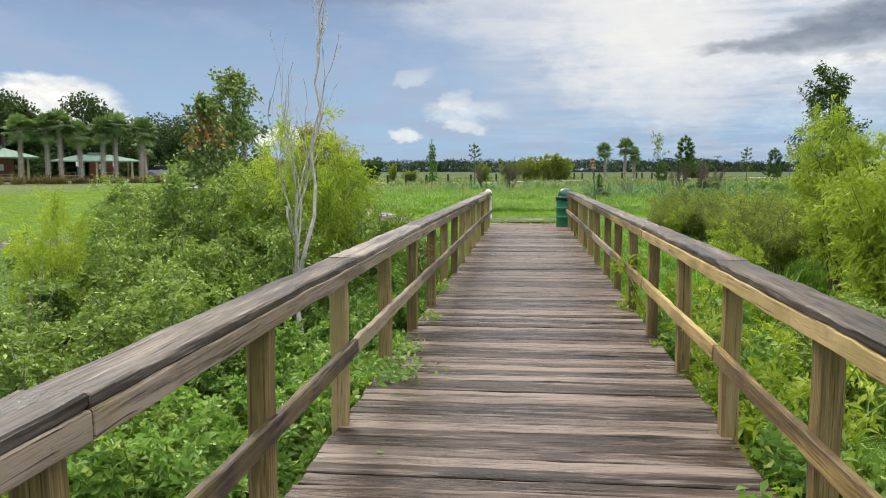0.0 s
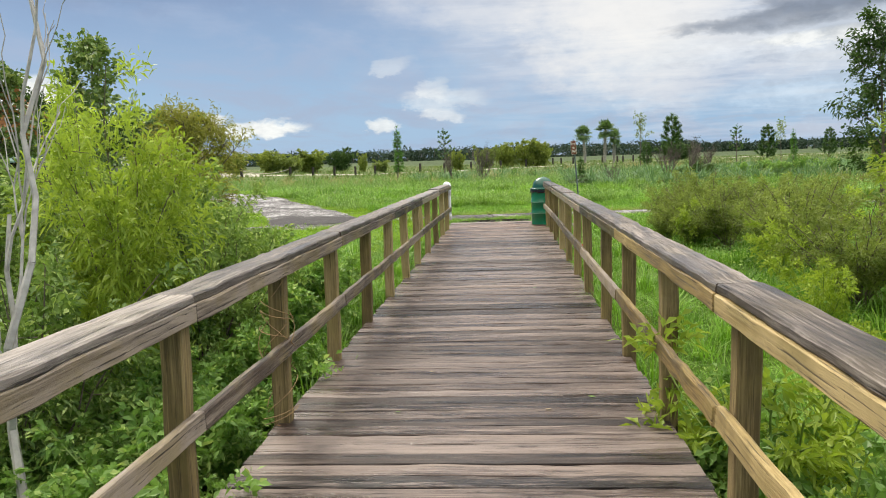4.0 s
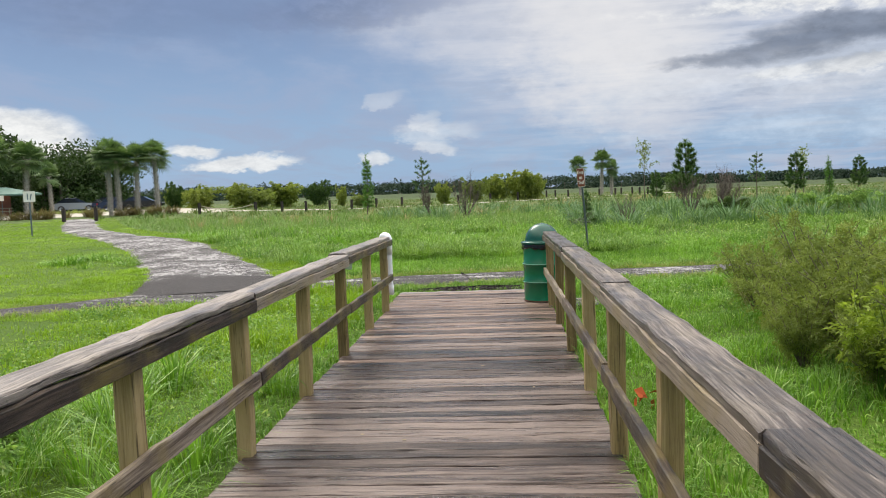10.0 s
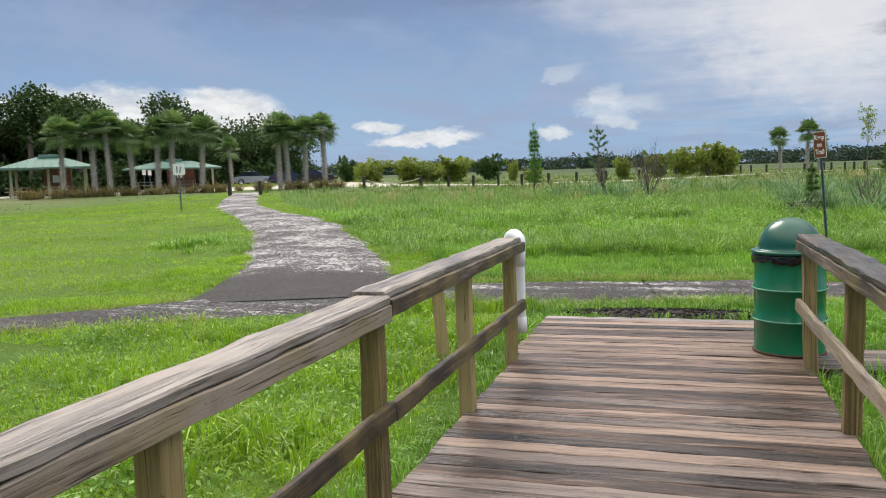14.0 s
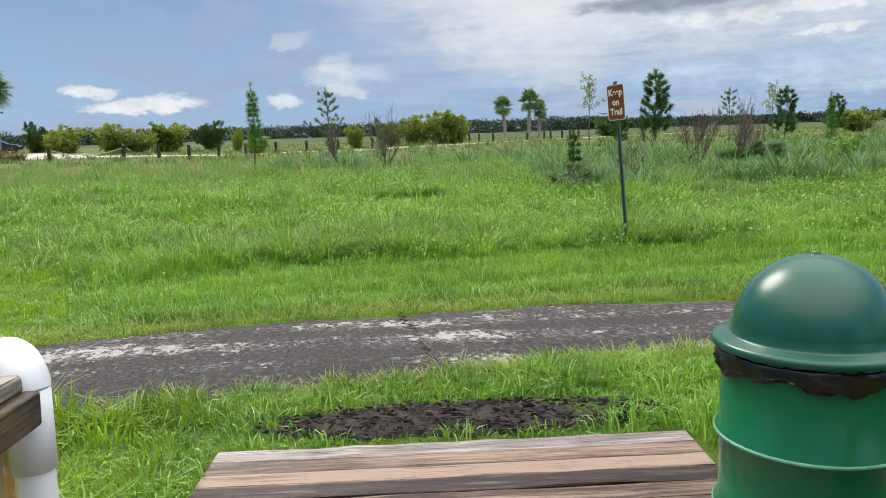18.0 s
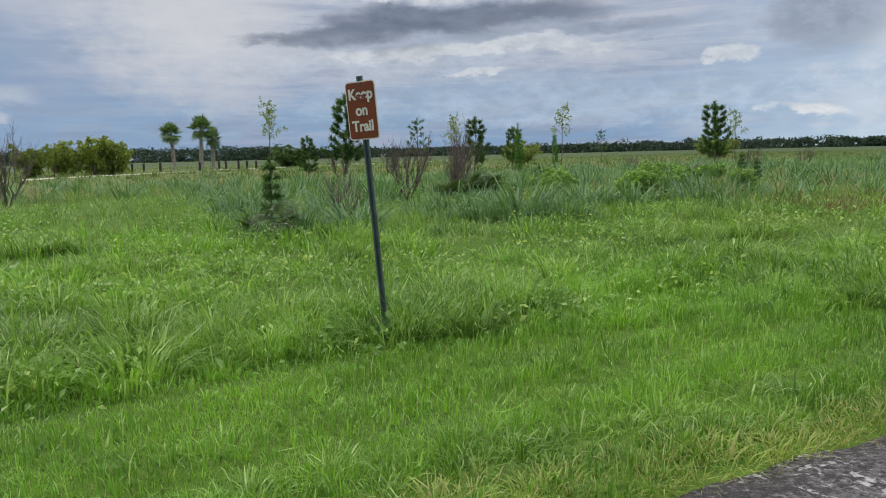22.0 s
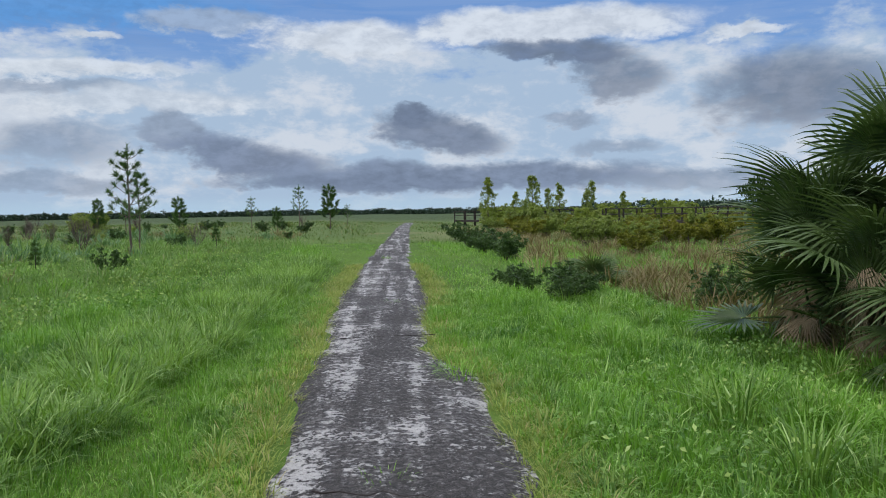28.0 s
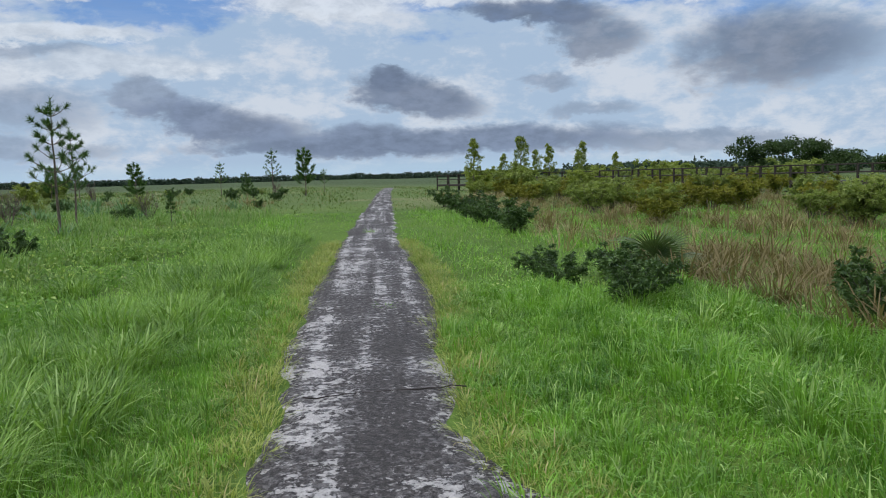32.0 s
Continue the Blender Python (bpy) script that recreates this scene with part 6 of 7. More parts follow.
for k, (x, y, s) in enumerate(((-5.4, 7.4, 0.75), (-6.6, 7.8, 0.8), (-4.1, 5.4, 0.55), (-7.4, 8.6, 0.8))):
    plant("dead_stalks", bare_meshes(170 + k, 2.2, 3, 2, PALE_BARK, 0.012, 0.15, 0.9), BARE_PARTS, stand(x, y, s, 30 * k), "thin pale dead stalks among the bushes", "dead stalks", "dead stalks west of the deck")

# east side
for k, (x, y, s, sx) in enumerate(((4.5, 9.8, 1.12, 0.85), (4.7, 12.3, 0.98, 0.85), (5.6, 10.6, 1.15, 0.9), (5.9, 8.2, 1.05, 0.9), (6.7, 9.6, 1.1, 0.9), (5.4, 6.2, 0.9, 0.8))):
    shrub("willow_bush", willow[k % 2], x, y, s, 65 * k, "feathery yellow green willow bush", "willow bushes", sx)
oakish = tree_meshes(165, 4.3, 0.25, 1.15, 26, 30, (0.11, 0.05), (BARK, DARK_LEAF), 0.7, 0.05, 8, 0.02, 0.25)
plant("young_oak", oakish, TREE_PARTS, stand(7.25, 19.6, 0.86, 0), "young dark green oak standing behind the bushes", "tree", "young oaks")
plant("young_oak", oakish, TREE_PARTS, stand(6.6, 11.6, 1.12, 100), "young dark green oak standing behind the bushes", "tree", "young oaks")
for k, (x, y, s, sx) in enumerate(((4.4, 21.4, 0.95, 1.0), (3.7, 18.7, 0.85, 1.0), (3.9, 17.4, 0.8, 1.0), (4.5, 19.6, 0.9, 1.1), (4.6, 16.4, 0.9, 1.1), (5.3, 20.5, 0.85, 1.1), (4.0, 20.0, 0.72, 1.0), (5.6, 22.3, 0.8, 1.1), (6.6, 21.2, 0.8, 1.1), (4.9, 18.6, 0.75, 1.1), (4.2, 15.2, 0.95, 1.1), (5.3, 14.2, 1.05, 1.2), (4.1, 13.2, 0.9, 1.1), (6.4, 15.4, 1.1, 1.2), (7.4, 17.6, 1.0, 1.2), (8.4, 20.2, 0.9, 1.2), (8.0, 14.2, 1.2, 1.3), (7.6, 22.6, 0.7, 1.1), (3.2, 18.7, 0.55, 0.9), (3.5, 19.7, 0.72, 0.95), (3.45, 17.9, 0.5, 1.0), (4.0, 22.4, 0.75, 1.0), (3.7, 20.8, 0.7, 0.95))):
    shrub("olive_shrub", olive[k % 2], x, y, s, 49 * k, "twiggy olive green shrub in rough grass", "shrubs east of the deck", sx)
for k, (x, y, s, sx) in enumerate(((3.3, 12.2, 0.75, 1.0), (3.7, 14.4, 0.8, 1.0), (3.5, 17.9, 0.75, 1.1), (3.9, 19.0, 0.7, 1.1), (3.1, 10.6, 0.7, 1.0), (5.2, 16.8, 0.9, 1.2), (3.2, 8.9, 0.8, 1.0))):
    shrub("yellow_shrub", fern[k % 2], x, y, s, 77 * k, "low yellow green shrub", "low shrubs east of the deck", sx)
for k in range(30):
    x, y = 1.75 + 0.62 * ((k * 5) % 5) * 0.8, 0.8 + 0.3 * k
    shrub("leafy_weed", (weed if k % 3 else fern)[k % 2], x, y, 0.8 + 0.13 * (k % 4), 33 * k, "low leafy green weeds growing under the railing", "weeds by the deck", 1.1)
for k, (x, y, s) in enumerate(((3.0, 4.8, 0.9), (3.6, 6.6, 0.85), (4.4, 5.2, 0.8), (4.6, 7.4, 0.95), (3.0, 7.8, 0.75))):
    shrub("wax_myrtle", myrtle[k % 3], x, y, s * 0.75, 90 * k, "dense green bush in the wet ground", "bushes east of the deck", 1.1)


# creepers over the deck edge, dry vine on a post, litter
def creeper(seed, x, y, n, wide):
    rng = np.random.default_rng(seed)
    p = np.stack([x + rng.normal(0, wide, n), y + rng.normal(0, wide * 1.3, n), 0.02 + np.abs(rng.normal(0, 0.05, n))], 1)
    return Shape().add(*leaves_at(rng, p, 0.06, 0.034, 0.5, 0.2)).mesh("creeper", [WEED])


for k, (x, y, n, wide) in enumerate(((-1.02, 5.75, 240, 0.13), (-1.05, 6.5, 160, 0.10), (-1.05, 10.05, 70, 0.06), (-0.98, 8.0, 40, 0.05))):
    tagged(new("creeper", creeper(180 + k, x, y, n, wide)), "green creeper spilling over the deck edge", "creeper", "creepers on the deck")


def dry_vine():
    rng, sh = np.random.default_rng(190), Shape()
    for k in range(16):
        a, z = rng.uniform(0, 6.28), rng.uniform(-0.35, 0.5)
        t = np.linspace(0, 1, 8)
        r = 0.07 + 0.05 * rng.uniform(0, 1)
        sh.add(*tube(np.stack([r * np.cos(a + 2.5 * t), r * np.sin(a + 2.5 * t), z + 0.30 * t * rng.uniform(-1, 1)], 1), 0.003, 3))
    return sh.mesh("dry_vine", [VINE_DRY])


tagged(new("dry_vine", dry_vine()), "dry brown vine wound round a railing post", "vine").matrix_basis = pose(axis_x(POST_Y[9]) - 1.17, POST_Y[9], 0.28)
rng = np.random.default_rng(77)
for k in range(22):
    x, y = rng.uniform(-0.95, 1.05), rng.uniform(3.5, 22.5)
    lf = Shape().add(*leaves_at(rng, np.array([[0, 0, 0.006]]), 0.055, 0.03, 0.0, 0.0))
    me = lf.mesh("fallen_leaf", [FROND_DEAD if k % 3 else WEED])
    me.transform(Matrix.Diagonal((1, 1, 0.15, 1)))
    tagged(new("fallen_leaf", me), "small fallen leaf lying on the deck", "leaf", "leaves on the deck").matrix_basis = pose(x, y, 0.006 + deck_z(y))
tagged(new("orange_leaf", Shape().add(*leaves_at(rng, np.array([[0, 0, 0.0]] * 5) + rng.normal(0, 0.04, (5, 3)), 0.12, 0.07)).mesh("orange_leaf", [plain("orange leaf", (0.55, 0.10, 0.02), 0.7)])), "orange fallen leaf in the grass by the deck", "leaf").matrix_basis = pose(1.62, 17.5, float(ground_z(1.62, 17.5)) + 0.14)

# ---- field plants ----
pine_a = pine_meshes(209, 3.8, 4, 1.15, 360, 0.26, (BARK, NEEDLE), 0.46, 0.011, 1.5, 1.7, 2, (3, 5))
pine_b = pine_meshes(202, 3.5, 6, 0.85, 64, 0.17, (BARK, NEEDLE), 0.40, 0.009, 1.0, 1.6, 4, (3, 6))
pine_c = pine_meshes(203, 3.2, 8, 0.8, 150, 0.22, (BARK, NEEDLE), 0.26, 0.014, 1.0, 1.6, 3, (3, 6))
pine_d = pine_meshes(204, 3.6, 12, 0.32, 40, 0.26, (BARK, NEEDLE_BRIGHT), 0.2, 0.013, 0.3)
thin_tree = tree_meshes(205, 3.6, 0.5, 0.8, 12, 9, (0.16, 0.06), (BARK, OLIVE), 0.7, 0.03, 4, 0.02, 0.3)
PINE = "young longleaf pine standing in the meadow"
for name_mesh, x, y, h, turn in ((pine_a, 20.4, 37.3, 3.75, 20), (pine_b, 32.4, 36.5, 3.6, 0), (pine_b, 36.0, 37.35, 3.0, 120), (pine_c, 11.2, 56.8, 3.5, 0), (pine_c, 9.6, 56.9, 1.9, 70), (pine_d, -6.3, 53.2, 3.2, 0), (pine_b, -3.5, 55.8, 3.1, 200),
                                (pine_c, 28.0, 53.0, 3.1, 90), (pine_b, 16.9, 62.2, 2.9, 40), (pine_c, 17.2, 56.6, 2.6, 10), (pine_d, 17.9, 54.0, 2.2, 0), (pine_c, 24.8, 66.0, 2.5, 0), (pine_b, 37.5, 74.1, 2.6, 30), (pine_d, 30.5, 70.0, 2.4, 0),
                                (pine_b, 84.8, 38.0, 4.0, 0), (pine_c, 80.2, 34.5, 4.0, 70), (pine_b, 79.1, 41.6, 2.8, 0), (pine_c, 53.5, 40.9, 2.3, 30), (pine_b, 62.0, 47.0, 2.4, 0), (pine_c, 70.0, 52.0, 2.6, 0), (pine_b, 46.0, 52.0, 2.4, 0), (pine_c, 52.0, 60.0, 2.6, 0), (pine_b, 95.0, 34.0, 2.4, 0), (pine_c, 62.0, 36.5, 1.8, 50)):
    base_h = {id(pine_a): 3.8, id(pine_b): 3.5, id(pine_c): 3.2, id(pine_d): 3.6}[id(name_mesh)]
    plant("young_pine", name_mesh, PINE_PARTS, stand(x, y, h / base_h, turn), PINE, "pine", "young pines")
for x, y, s in ((12.2, 74.1, 1.2), (35.1, 75.9, 1.2), (22.0, 68.0, 0.9), (58.0, 62.0, 0.9), (45.0, 68.0, 1.0)):
    plant("thin_sapling", thin_tree, TREE_PARTS, stand(x, y, s, 20 * x), "thin sparse sapling in the meadow", "tree", "thin saplings")
burnt = [bare_meshes(211 + k, 2.0, 8, 4, TWIG, 0.022, 0.30, 0.35) for k in range(3)]
for k, (x, y, s) in enumerate(((-2.6, 50.6, 0.95), (-0.9, 49.6, 1.15), (8.3, 43.6, 0.95), (9.0, 42.8, 1.05), (9.9, 43.6, 0.8), (36.2, 39.5, 0.75), (34.0, 41.0, 0.6), (5.0, 38.8, 0.55), (11.2, 57.4, 0.9), (14.0, 59.0, 0.9))):
    plant("burnt_shrub", burnt[k % 3], BARE_PARTS, stand(x, y, s, 50 * k), "bare scorched shrub with dark upright branches", "shrub", "burnt shrubs")
stump_wood, stump_green = pine_meshes(221, 1.15, 5, 0.16, 70, 0.13, (CHAR, NEEDLE), 0.35, 0.008, 0.4)
plant("grass_stage_pine", (stump_wood, stump_green), PINE_PARTS, stand(3.6, 38.4, 1.0), "small brown and green grass stage pine", "pine", "seedling pines")
for x, y, s in ((25.2, 36.2, 0.7), (40.0, 35.5, 0.9), (17.6, 41.0, 0.7), (21.8, 45.5, 0.8)):
    plant("grass_stage_pine", (stump_wood, stump_green), PINE_PARTS, stand(x, y, s), "small brown and green grass stage pine", "pine", "seedling pines")

fan_green = [fan_mesh(231 + k, 0.8, 0.8, 30, PALM_LEAF, (0.05, 0.18, 0.4, 0.75)[k], 125, 0.4) for k in range(4)]
fan_dead = [fan_mesh(241 + k, 0.5, 0.8, 18, FROND_DEAD, 0.5, 60, 0.25) for k in range(2)]


def fan_clump(name, m, label, seed, fronds, size, dead, category="palmetto", group="", low=-0.1, high=1.35, lift=0.3):
    """Fan fronds that spring from one foot."""
    rng = np.random.default_rng(seed)
    ob = thing(name, m, label, category, group)
    for k in range(fronds):
        e = low + (high - low) * rng.uniform(0, 1) ** 0.8
        part("frond", fan_green[k % 4], ob, Matrix.Translation((0, 0, lift * rng.uniform(0.2, 1))) @ pose(0, 0, 0, 0, 0, k * 137.5 + rng.normal(0, 12)) @ pose(0, 0, 0, rng.normal(0, 14), -math.degrees(e), 0) @ Matrix.Scale(size * rng.uniform(0.8, 1.15), 4))
    for k in range(dead):
        part("dead_frond", fan_dead[k % 2], ob, Matrix.Translation((0, 0, lift * rng.uniform(0.6, 1.4))) @ pose(0, 0, 0, 0, 0, k * 99 + rng.normal(0, 20)) @ pose(0, 0, 0, 0, rng.uniform(45, 82), 0) @ Matrix.Scale(size * rng.uniform(0.7, 1.0), 4), "dry brown hanging frond")
    return ob


# the big palmetto clump south of the trail: several heads close together
for k, (x, y, f, size, lift, d) in enumerate(((14.0, 22.6, 26, 0.85, 1.0, 22), (14.9, 21.8, 32, 0.95, 1.85, 12), (13.6, 21.6, 36, 0.95, 1.45, 12), (15.15, 22.75, 26, 0.9, 1.15, 20), (14.3, 21.1, 32, 1.0, 2.05, 8), (13.1, 22.4, 14, 0.75, 0.6, 14))):
    fan_clump("palmetto", stand(x, y), "large clump of cabbage palmetto with dry brown skirts", 250 + k, f, size, d, "palmetto", "palmetto clump", -0.25, 1.45, lift)
for k, (x, y, s) in enumerate(((3.4, 37.9, 0.5), (8.9, 41.9, 0.6), (9.7, 42.2, 0.5), (21.9, 23.6, 0.5), (18.5, 44.0, 0.5), (21.5, 35.9, 0.4), (38.0, 40.5, 0.5))):
    fan_clump("saw_palmetto", stand(x, y), "low saw palmetto with some dead fronds", 270 + k, 12, s, 5, "palmetto", "saw palmettos", 0.1, 1.2, 0.1)
for k, (x, y, s, sx) in enumerate(((19.6, 24.7, 0.42, 1.4), (20.4, 24.4, 0.55, 1.3), (21.3, 24.3, 0.45, 1.4), (22.3, 24.2, 0.45, 1.5), (21.2, 25.2, 0.4, 1.4), (22.6, 25.2, 0.4, 1.5), (18.0, 22.7, 0.6, 1.1), (18.9, 22.2, 0.62, 1.1), (17.2, 21.6, 0.5, 1.2), (31.5, 24.2, 0.75, 1.4), (34, 24.0, 0.75, 1.4), (36.5, 24.3, 0.7, 1.4), (40, 24.3, 0.75, 1.4), (44, 24.5, 0.8, 1.4), (50, 24.6, 0.8, 1.4))):
    shrub("bramble", bramble[k % 2], x, y, s, 60 * k, "dark leafy bramble shrub beside the trail", "shrubs south of the trail", sx)
for k, (x, y, s) in enumerate(((12.2, 39.5, 0.85), (13.6, 40.6, 0.95), (14.9, 41.2, 0.9), (16.2, 40.2, 0.8), (11.0, 41.0, 0.75), (17.5, 42.5, 0.9), (13.0, 44.0, 0.9))):
    shrub("leafy_weed", weed[k % 3], x, y, s, 70 * k, "patch of broad leafy green weeds in the field", "weeds in the field", 1.3)
rng = np.random.default_rng(288)
for k in range(44):
    x, y = rng.uniform(17, 92), rng.uniform(33.5, 62)
    shrub("field_shrub", (bramble[0], olive[0], bramble[1])[k % 3], x, y, rng.uniform(0.35, 0.7), 77 * k, "small dark green shrub scattered in the meadow", "shrubs in the meadow", 1.2)
for k in range(14):
    plant("burnt_shrub", burnt[k % 3], BARE_PARTS, stand(rng.uniform(22, 80), rng.uniform(34, 58), rng.uniform(0.4, 0.75), 50 * k), "bare scorched shrub with dark upright branches", "shrub", "burnt shrubs")
golden = [bush_meshes(281 + k, 14, 1.3, 1.0, 9, 26, (0.12, 0.05), (BARK, YELLOW if k else OLIVE), 0.25, 0.1, 0.3) for k in range(2)]
rng = np.random.default_rng(290)
for k in range(46):
    x = rng.uniform(30, 78)
    y = rng.uniform(2, 21) if x > 45 else rng.uniform(8, 20)
    shrub("goldenrod_bush", golden[int(rng.uniform(0, 1) < 0.45)], x, y, rng.uniform(0.7, 1.1), 360 * rng.uniform(), "yellow green goldenrod bush in the rough ground", "goldenrod south of the trail", 1.3)


# ---- far woods ----
def woods(name, label, seed, spots, mat, leaf, per, squash=0.8, low=0.0):
    """A belt of far trees: crowns of many leaf clumps, closed down to the undergrowth."""
    rng, sh = np.random.default_rng(seed), Shape()
    for x, y, h, r in spots:
        z = float(ground_z(x, y))
        sh.add(*tube(np.array([[x, y, z], [x, y, z + 0.5 * h]]), (0.03 * h, 0.02 * h), 5), 1)
        n = 14
        lumps = rng.normal(0, 1, (n, 3)) * np.array([r * 0.6, r * 0.6, h * 0.12]) + np.array([x, y, z])
        lumps[:, 2] += h * np.where(np.arange(n) < 6, 0.16, 0.6)
        c = lumps[rng.integers(0, n, per)]
        d = unit(rng.normal(0, 1, (per, 3)))
        p = c + d * np.array([r * 0.5, r * 0.5, h * 0.2 * squash]) * rng.uniform(0.4, 1.0, (per, 1))
        p[:, 2] = np.clip(p[:, 2], z + 0.02 * h, z + h)
        sh.add(*leaves_at(rng, p, leaf, leaf * 0.75, 0.2, 0.1), 0)
    return tagged(new(name, sh.mesh(name, [mat, BARK])), label, "woods", kind="stuff")


def arc(seed, az0, az1, dist, n, h0, h1, cx=0.0, cy=20.0, depth=30.0):
    rng = np.random.default_rng(seed)
    out = []
    for k in range(n):
        a, d = radians(az0 + (az1 - az0) * (k + rng.uniform(0, 1)) / n), dist + rng.uniform(0, depth)
        h = rng.uniform(h0, h1)
        out.append((cx + d * math.sin(a), cy + d * math.cos(a), h, h * rng.uniform(0.7, 1.1)))
    return out


woods("far_woods", "long low dark wood line on the horizon", 301, arc(1, -30, 14, 420, 150, 6.0, 9.2, depth=60) + arc(11, 12, 62, 420, 180, 4.2, 6.6, depth=60), WOODS, 1.2, 270)
woods("far_woods", "long low dark wood line on the horizon", 302, arc(2, 60, 104, 520, 180, 2.8, 4.6, depth=60), WOODS, 1.2, 220)
woods("far_woods", "wood line rising to the south east", 303, arc(3, 102, 150, 300, 150, 3.4, 5.6, depth=60), WOODS, 1.2, 150)
woods("far_woods", "dark woods closing the meadow behind the walker", 304, arc(5, 150, 318, 180, 120, 8, 13, depth=60), WOODS, 1.8, 80)
woods("oak_woods", "dark green oak woods behind the picnic shelters", 305, [(x, y, h, 0.5 * h) for x, y, h, r in arc(6, -47, -29, 92, 46, 6.5, 9.5, depth=22) + arc(7, -75, -47, 78, 40, 8, 11, depth=26)] + [(x, y, h, 0.9 * h) for x, y, h, r in arc(8, -50, -29, 99, 44, 4.0, 5.6, depth=8)], OAK_LEAF, 0.36, 2500)
big_oak = [(-56.5, 80.5, 10.8, 5.4), (-59.5, 77.5, 11.6, 5.4), (-52.5, 88, 8.6, 4.8), (-68, 76, 11.5, 5.5), (-64.5, 84, 9.2, 5.0), (-71, 80, 9.0, 5.5), (-57, 88, 8.2, 4.6), (-80, 76, 9, 5.5), (-66.5, 84, 8.8, 5.0)]
woods("oak_woods", "tall broad live oaks behind the shelters", 306, big_oak, OAK_LEAF, 0.36, 15000)
oak_far = [(141, -41, 7.6, 3.6), (145, -38, 7.0, 3.4), (138, -46, 6.4, 3.4), (150, -54, 4.6, 4.5), (160, -62, 4.6, 5), (133, -58, 4.2, 4)]
woods("oak_woods", "broad dark oaks far beyond the second boardwalk", 307, oak_far, OAK_LEAF, 0.4, 4500)

far_bush = [bush_meshes(311 + k, 18, 2.5, 1.7, 14, 26, (0.22, 0.11), (BARK, m), 0.02, 0.15, 0.36, None, 0.2) for k, m in enumerate((FAR_WILLOW, OLIVE, DARK_LEAF, FAR_WILLOW))]
for k, (kind, x, y, s, sx) in enumerate(((0, -25.7, 91, 1.0, 1.3), (3, -29.5, 90, 0.85, 1.3), (0, -22.3, 95, 1.05, 1.4), (0, -33, 97, 0.8, 1.2), (1, -23.8, 92, 0.8, 1.3), (2, -20.3, 103, 1.15, 0.9), (3, -16.7, 98.7, 0.85, 0.5), (1, -13.4, 92, 0.55, 1.2),
                                        (3, 0.8, 100.5, 1.15, 1.0), (0, 3.1, 100.4, 1.25, 0.9), (3, 4.9, 101, 1.2, 0.9), (0, -4.8, 92, 0.85, 0.8), (1, -1.8, 97, 1.0, 0.9), (2, -36, 99, 1.15, 0.6), (0, -38, 104, 0.9, 1.2),
                                        (3, 57.2, 48.1, 0.5, 1.0), (1, 40, 90, 0.8, 1.5), (1, 60, 85, 0.8, 1.5), (2, 25, 118, 1.0, 1.5), (2, 75, 70, 0.7, 1.5), (1, 90, 60, 0.7, 1.5))):
    shrub("meadow_bush", far_bush[kind], x, y, s, 60 * k, ("round yellow green willow bush in the far meadow", "olive green bush in the far meadow", "dark green bushy tree in the far meadow", "green bushy tree in the far meadow")[kind], "far bushes", sx)
sapling = [tree_meshes(321 + k, 4.6, 0.15, 1.0, 22, 16, (0.20, 0.08), (BARK, OLIVE if k else FAR_WILLOW), 0.5, 0.05, 6, 0.02, 0.5) for k in range(2)]
for k, (x, y, s) in enumerate(((80, 19.6, 1.02), (79.4, 15.5, 1.05), (80.9, 12.7, 0.9), (83.2, 9.0, 0.95), (76, 17.5, 0.7), (77, 10.8, 0.72), (84, 5.5, 0.72), (90, 12, 0.85))):
    plant("cypress_sapling", sapling[k % 2], TREE_PARTS, stand(x, y, s, 50 * k), "slender green cypress sapling far along the trail", "tree", "far saplings")
for k in range(16):
    rng = np.random.default_rng(330 + k)
    x, y = rng.uniform(66, 92), rng.uniform(-12, 20)
    shrub("meadow_bush", far_bush[(0, 1, 3, 1)[k % 4]], x, y, rng.uniform(0.6, 0.95), 40 * k, "green thicket bush before the second boardwalk", "thicket bushes", 1.3)

# ---- cabbage palms ----
palms = [palm_parts(341 + k, 4.6, 1.5, 40, (BOOT, PALM_FAR)) for k in range(3)]
for k, (x, y, h, s) in enumerate(((-43.1, 63.5, 5.9, 1.0), (-41.5, 64.9, 6.0, 1.0), (-40.7, 65.6, 6.7, 1.05), (-39.4, 66.6, 5.6, 0.9), (-38.0, 67.7, 6.0, 0.95), (-37.1, 68.3, 6.7, 1.05), (-35.3, 69.5, 6.0, 1.0), (-44.0, 87.7, 4.9, 0.85), (-30.2, 72.5, 6.3, 1.1), (-29.6, 72.8, 5.8, 1.0), (-28.4, 73.5, 5.6, 0.95), (-27.0, 74.1, 6.1, 0.98),
                                (12.1, 119.7, 5.2, 0.95), (14.0, 112.4, 5.7, 1.0), (15.4, 113.5, 4.3, 0.7))):
    zs = h / 6.0
    ob = thing("cabbage_palm", stand(x, y, 1, 75 * k), "cabbage palm with crossing leaf boots on its trunk" if y < 100 else "lone cabbage palm far out in the meadow", "palm", "palms by the car park" if y < 100 else "far palms")
    part("trunk", palms[k % 3][0], ob, Matrix.Diagonal((1.05, 1.05, zs, 1)))
    part("crown", palms[k % 3][1], ob, Matrix.Translation((0, 0, 4.6 * zs - 4.6)) @ Matrix.Diagonal((s, s, 1, 1)))
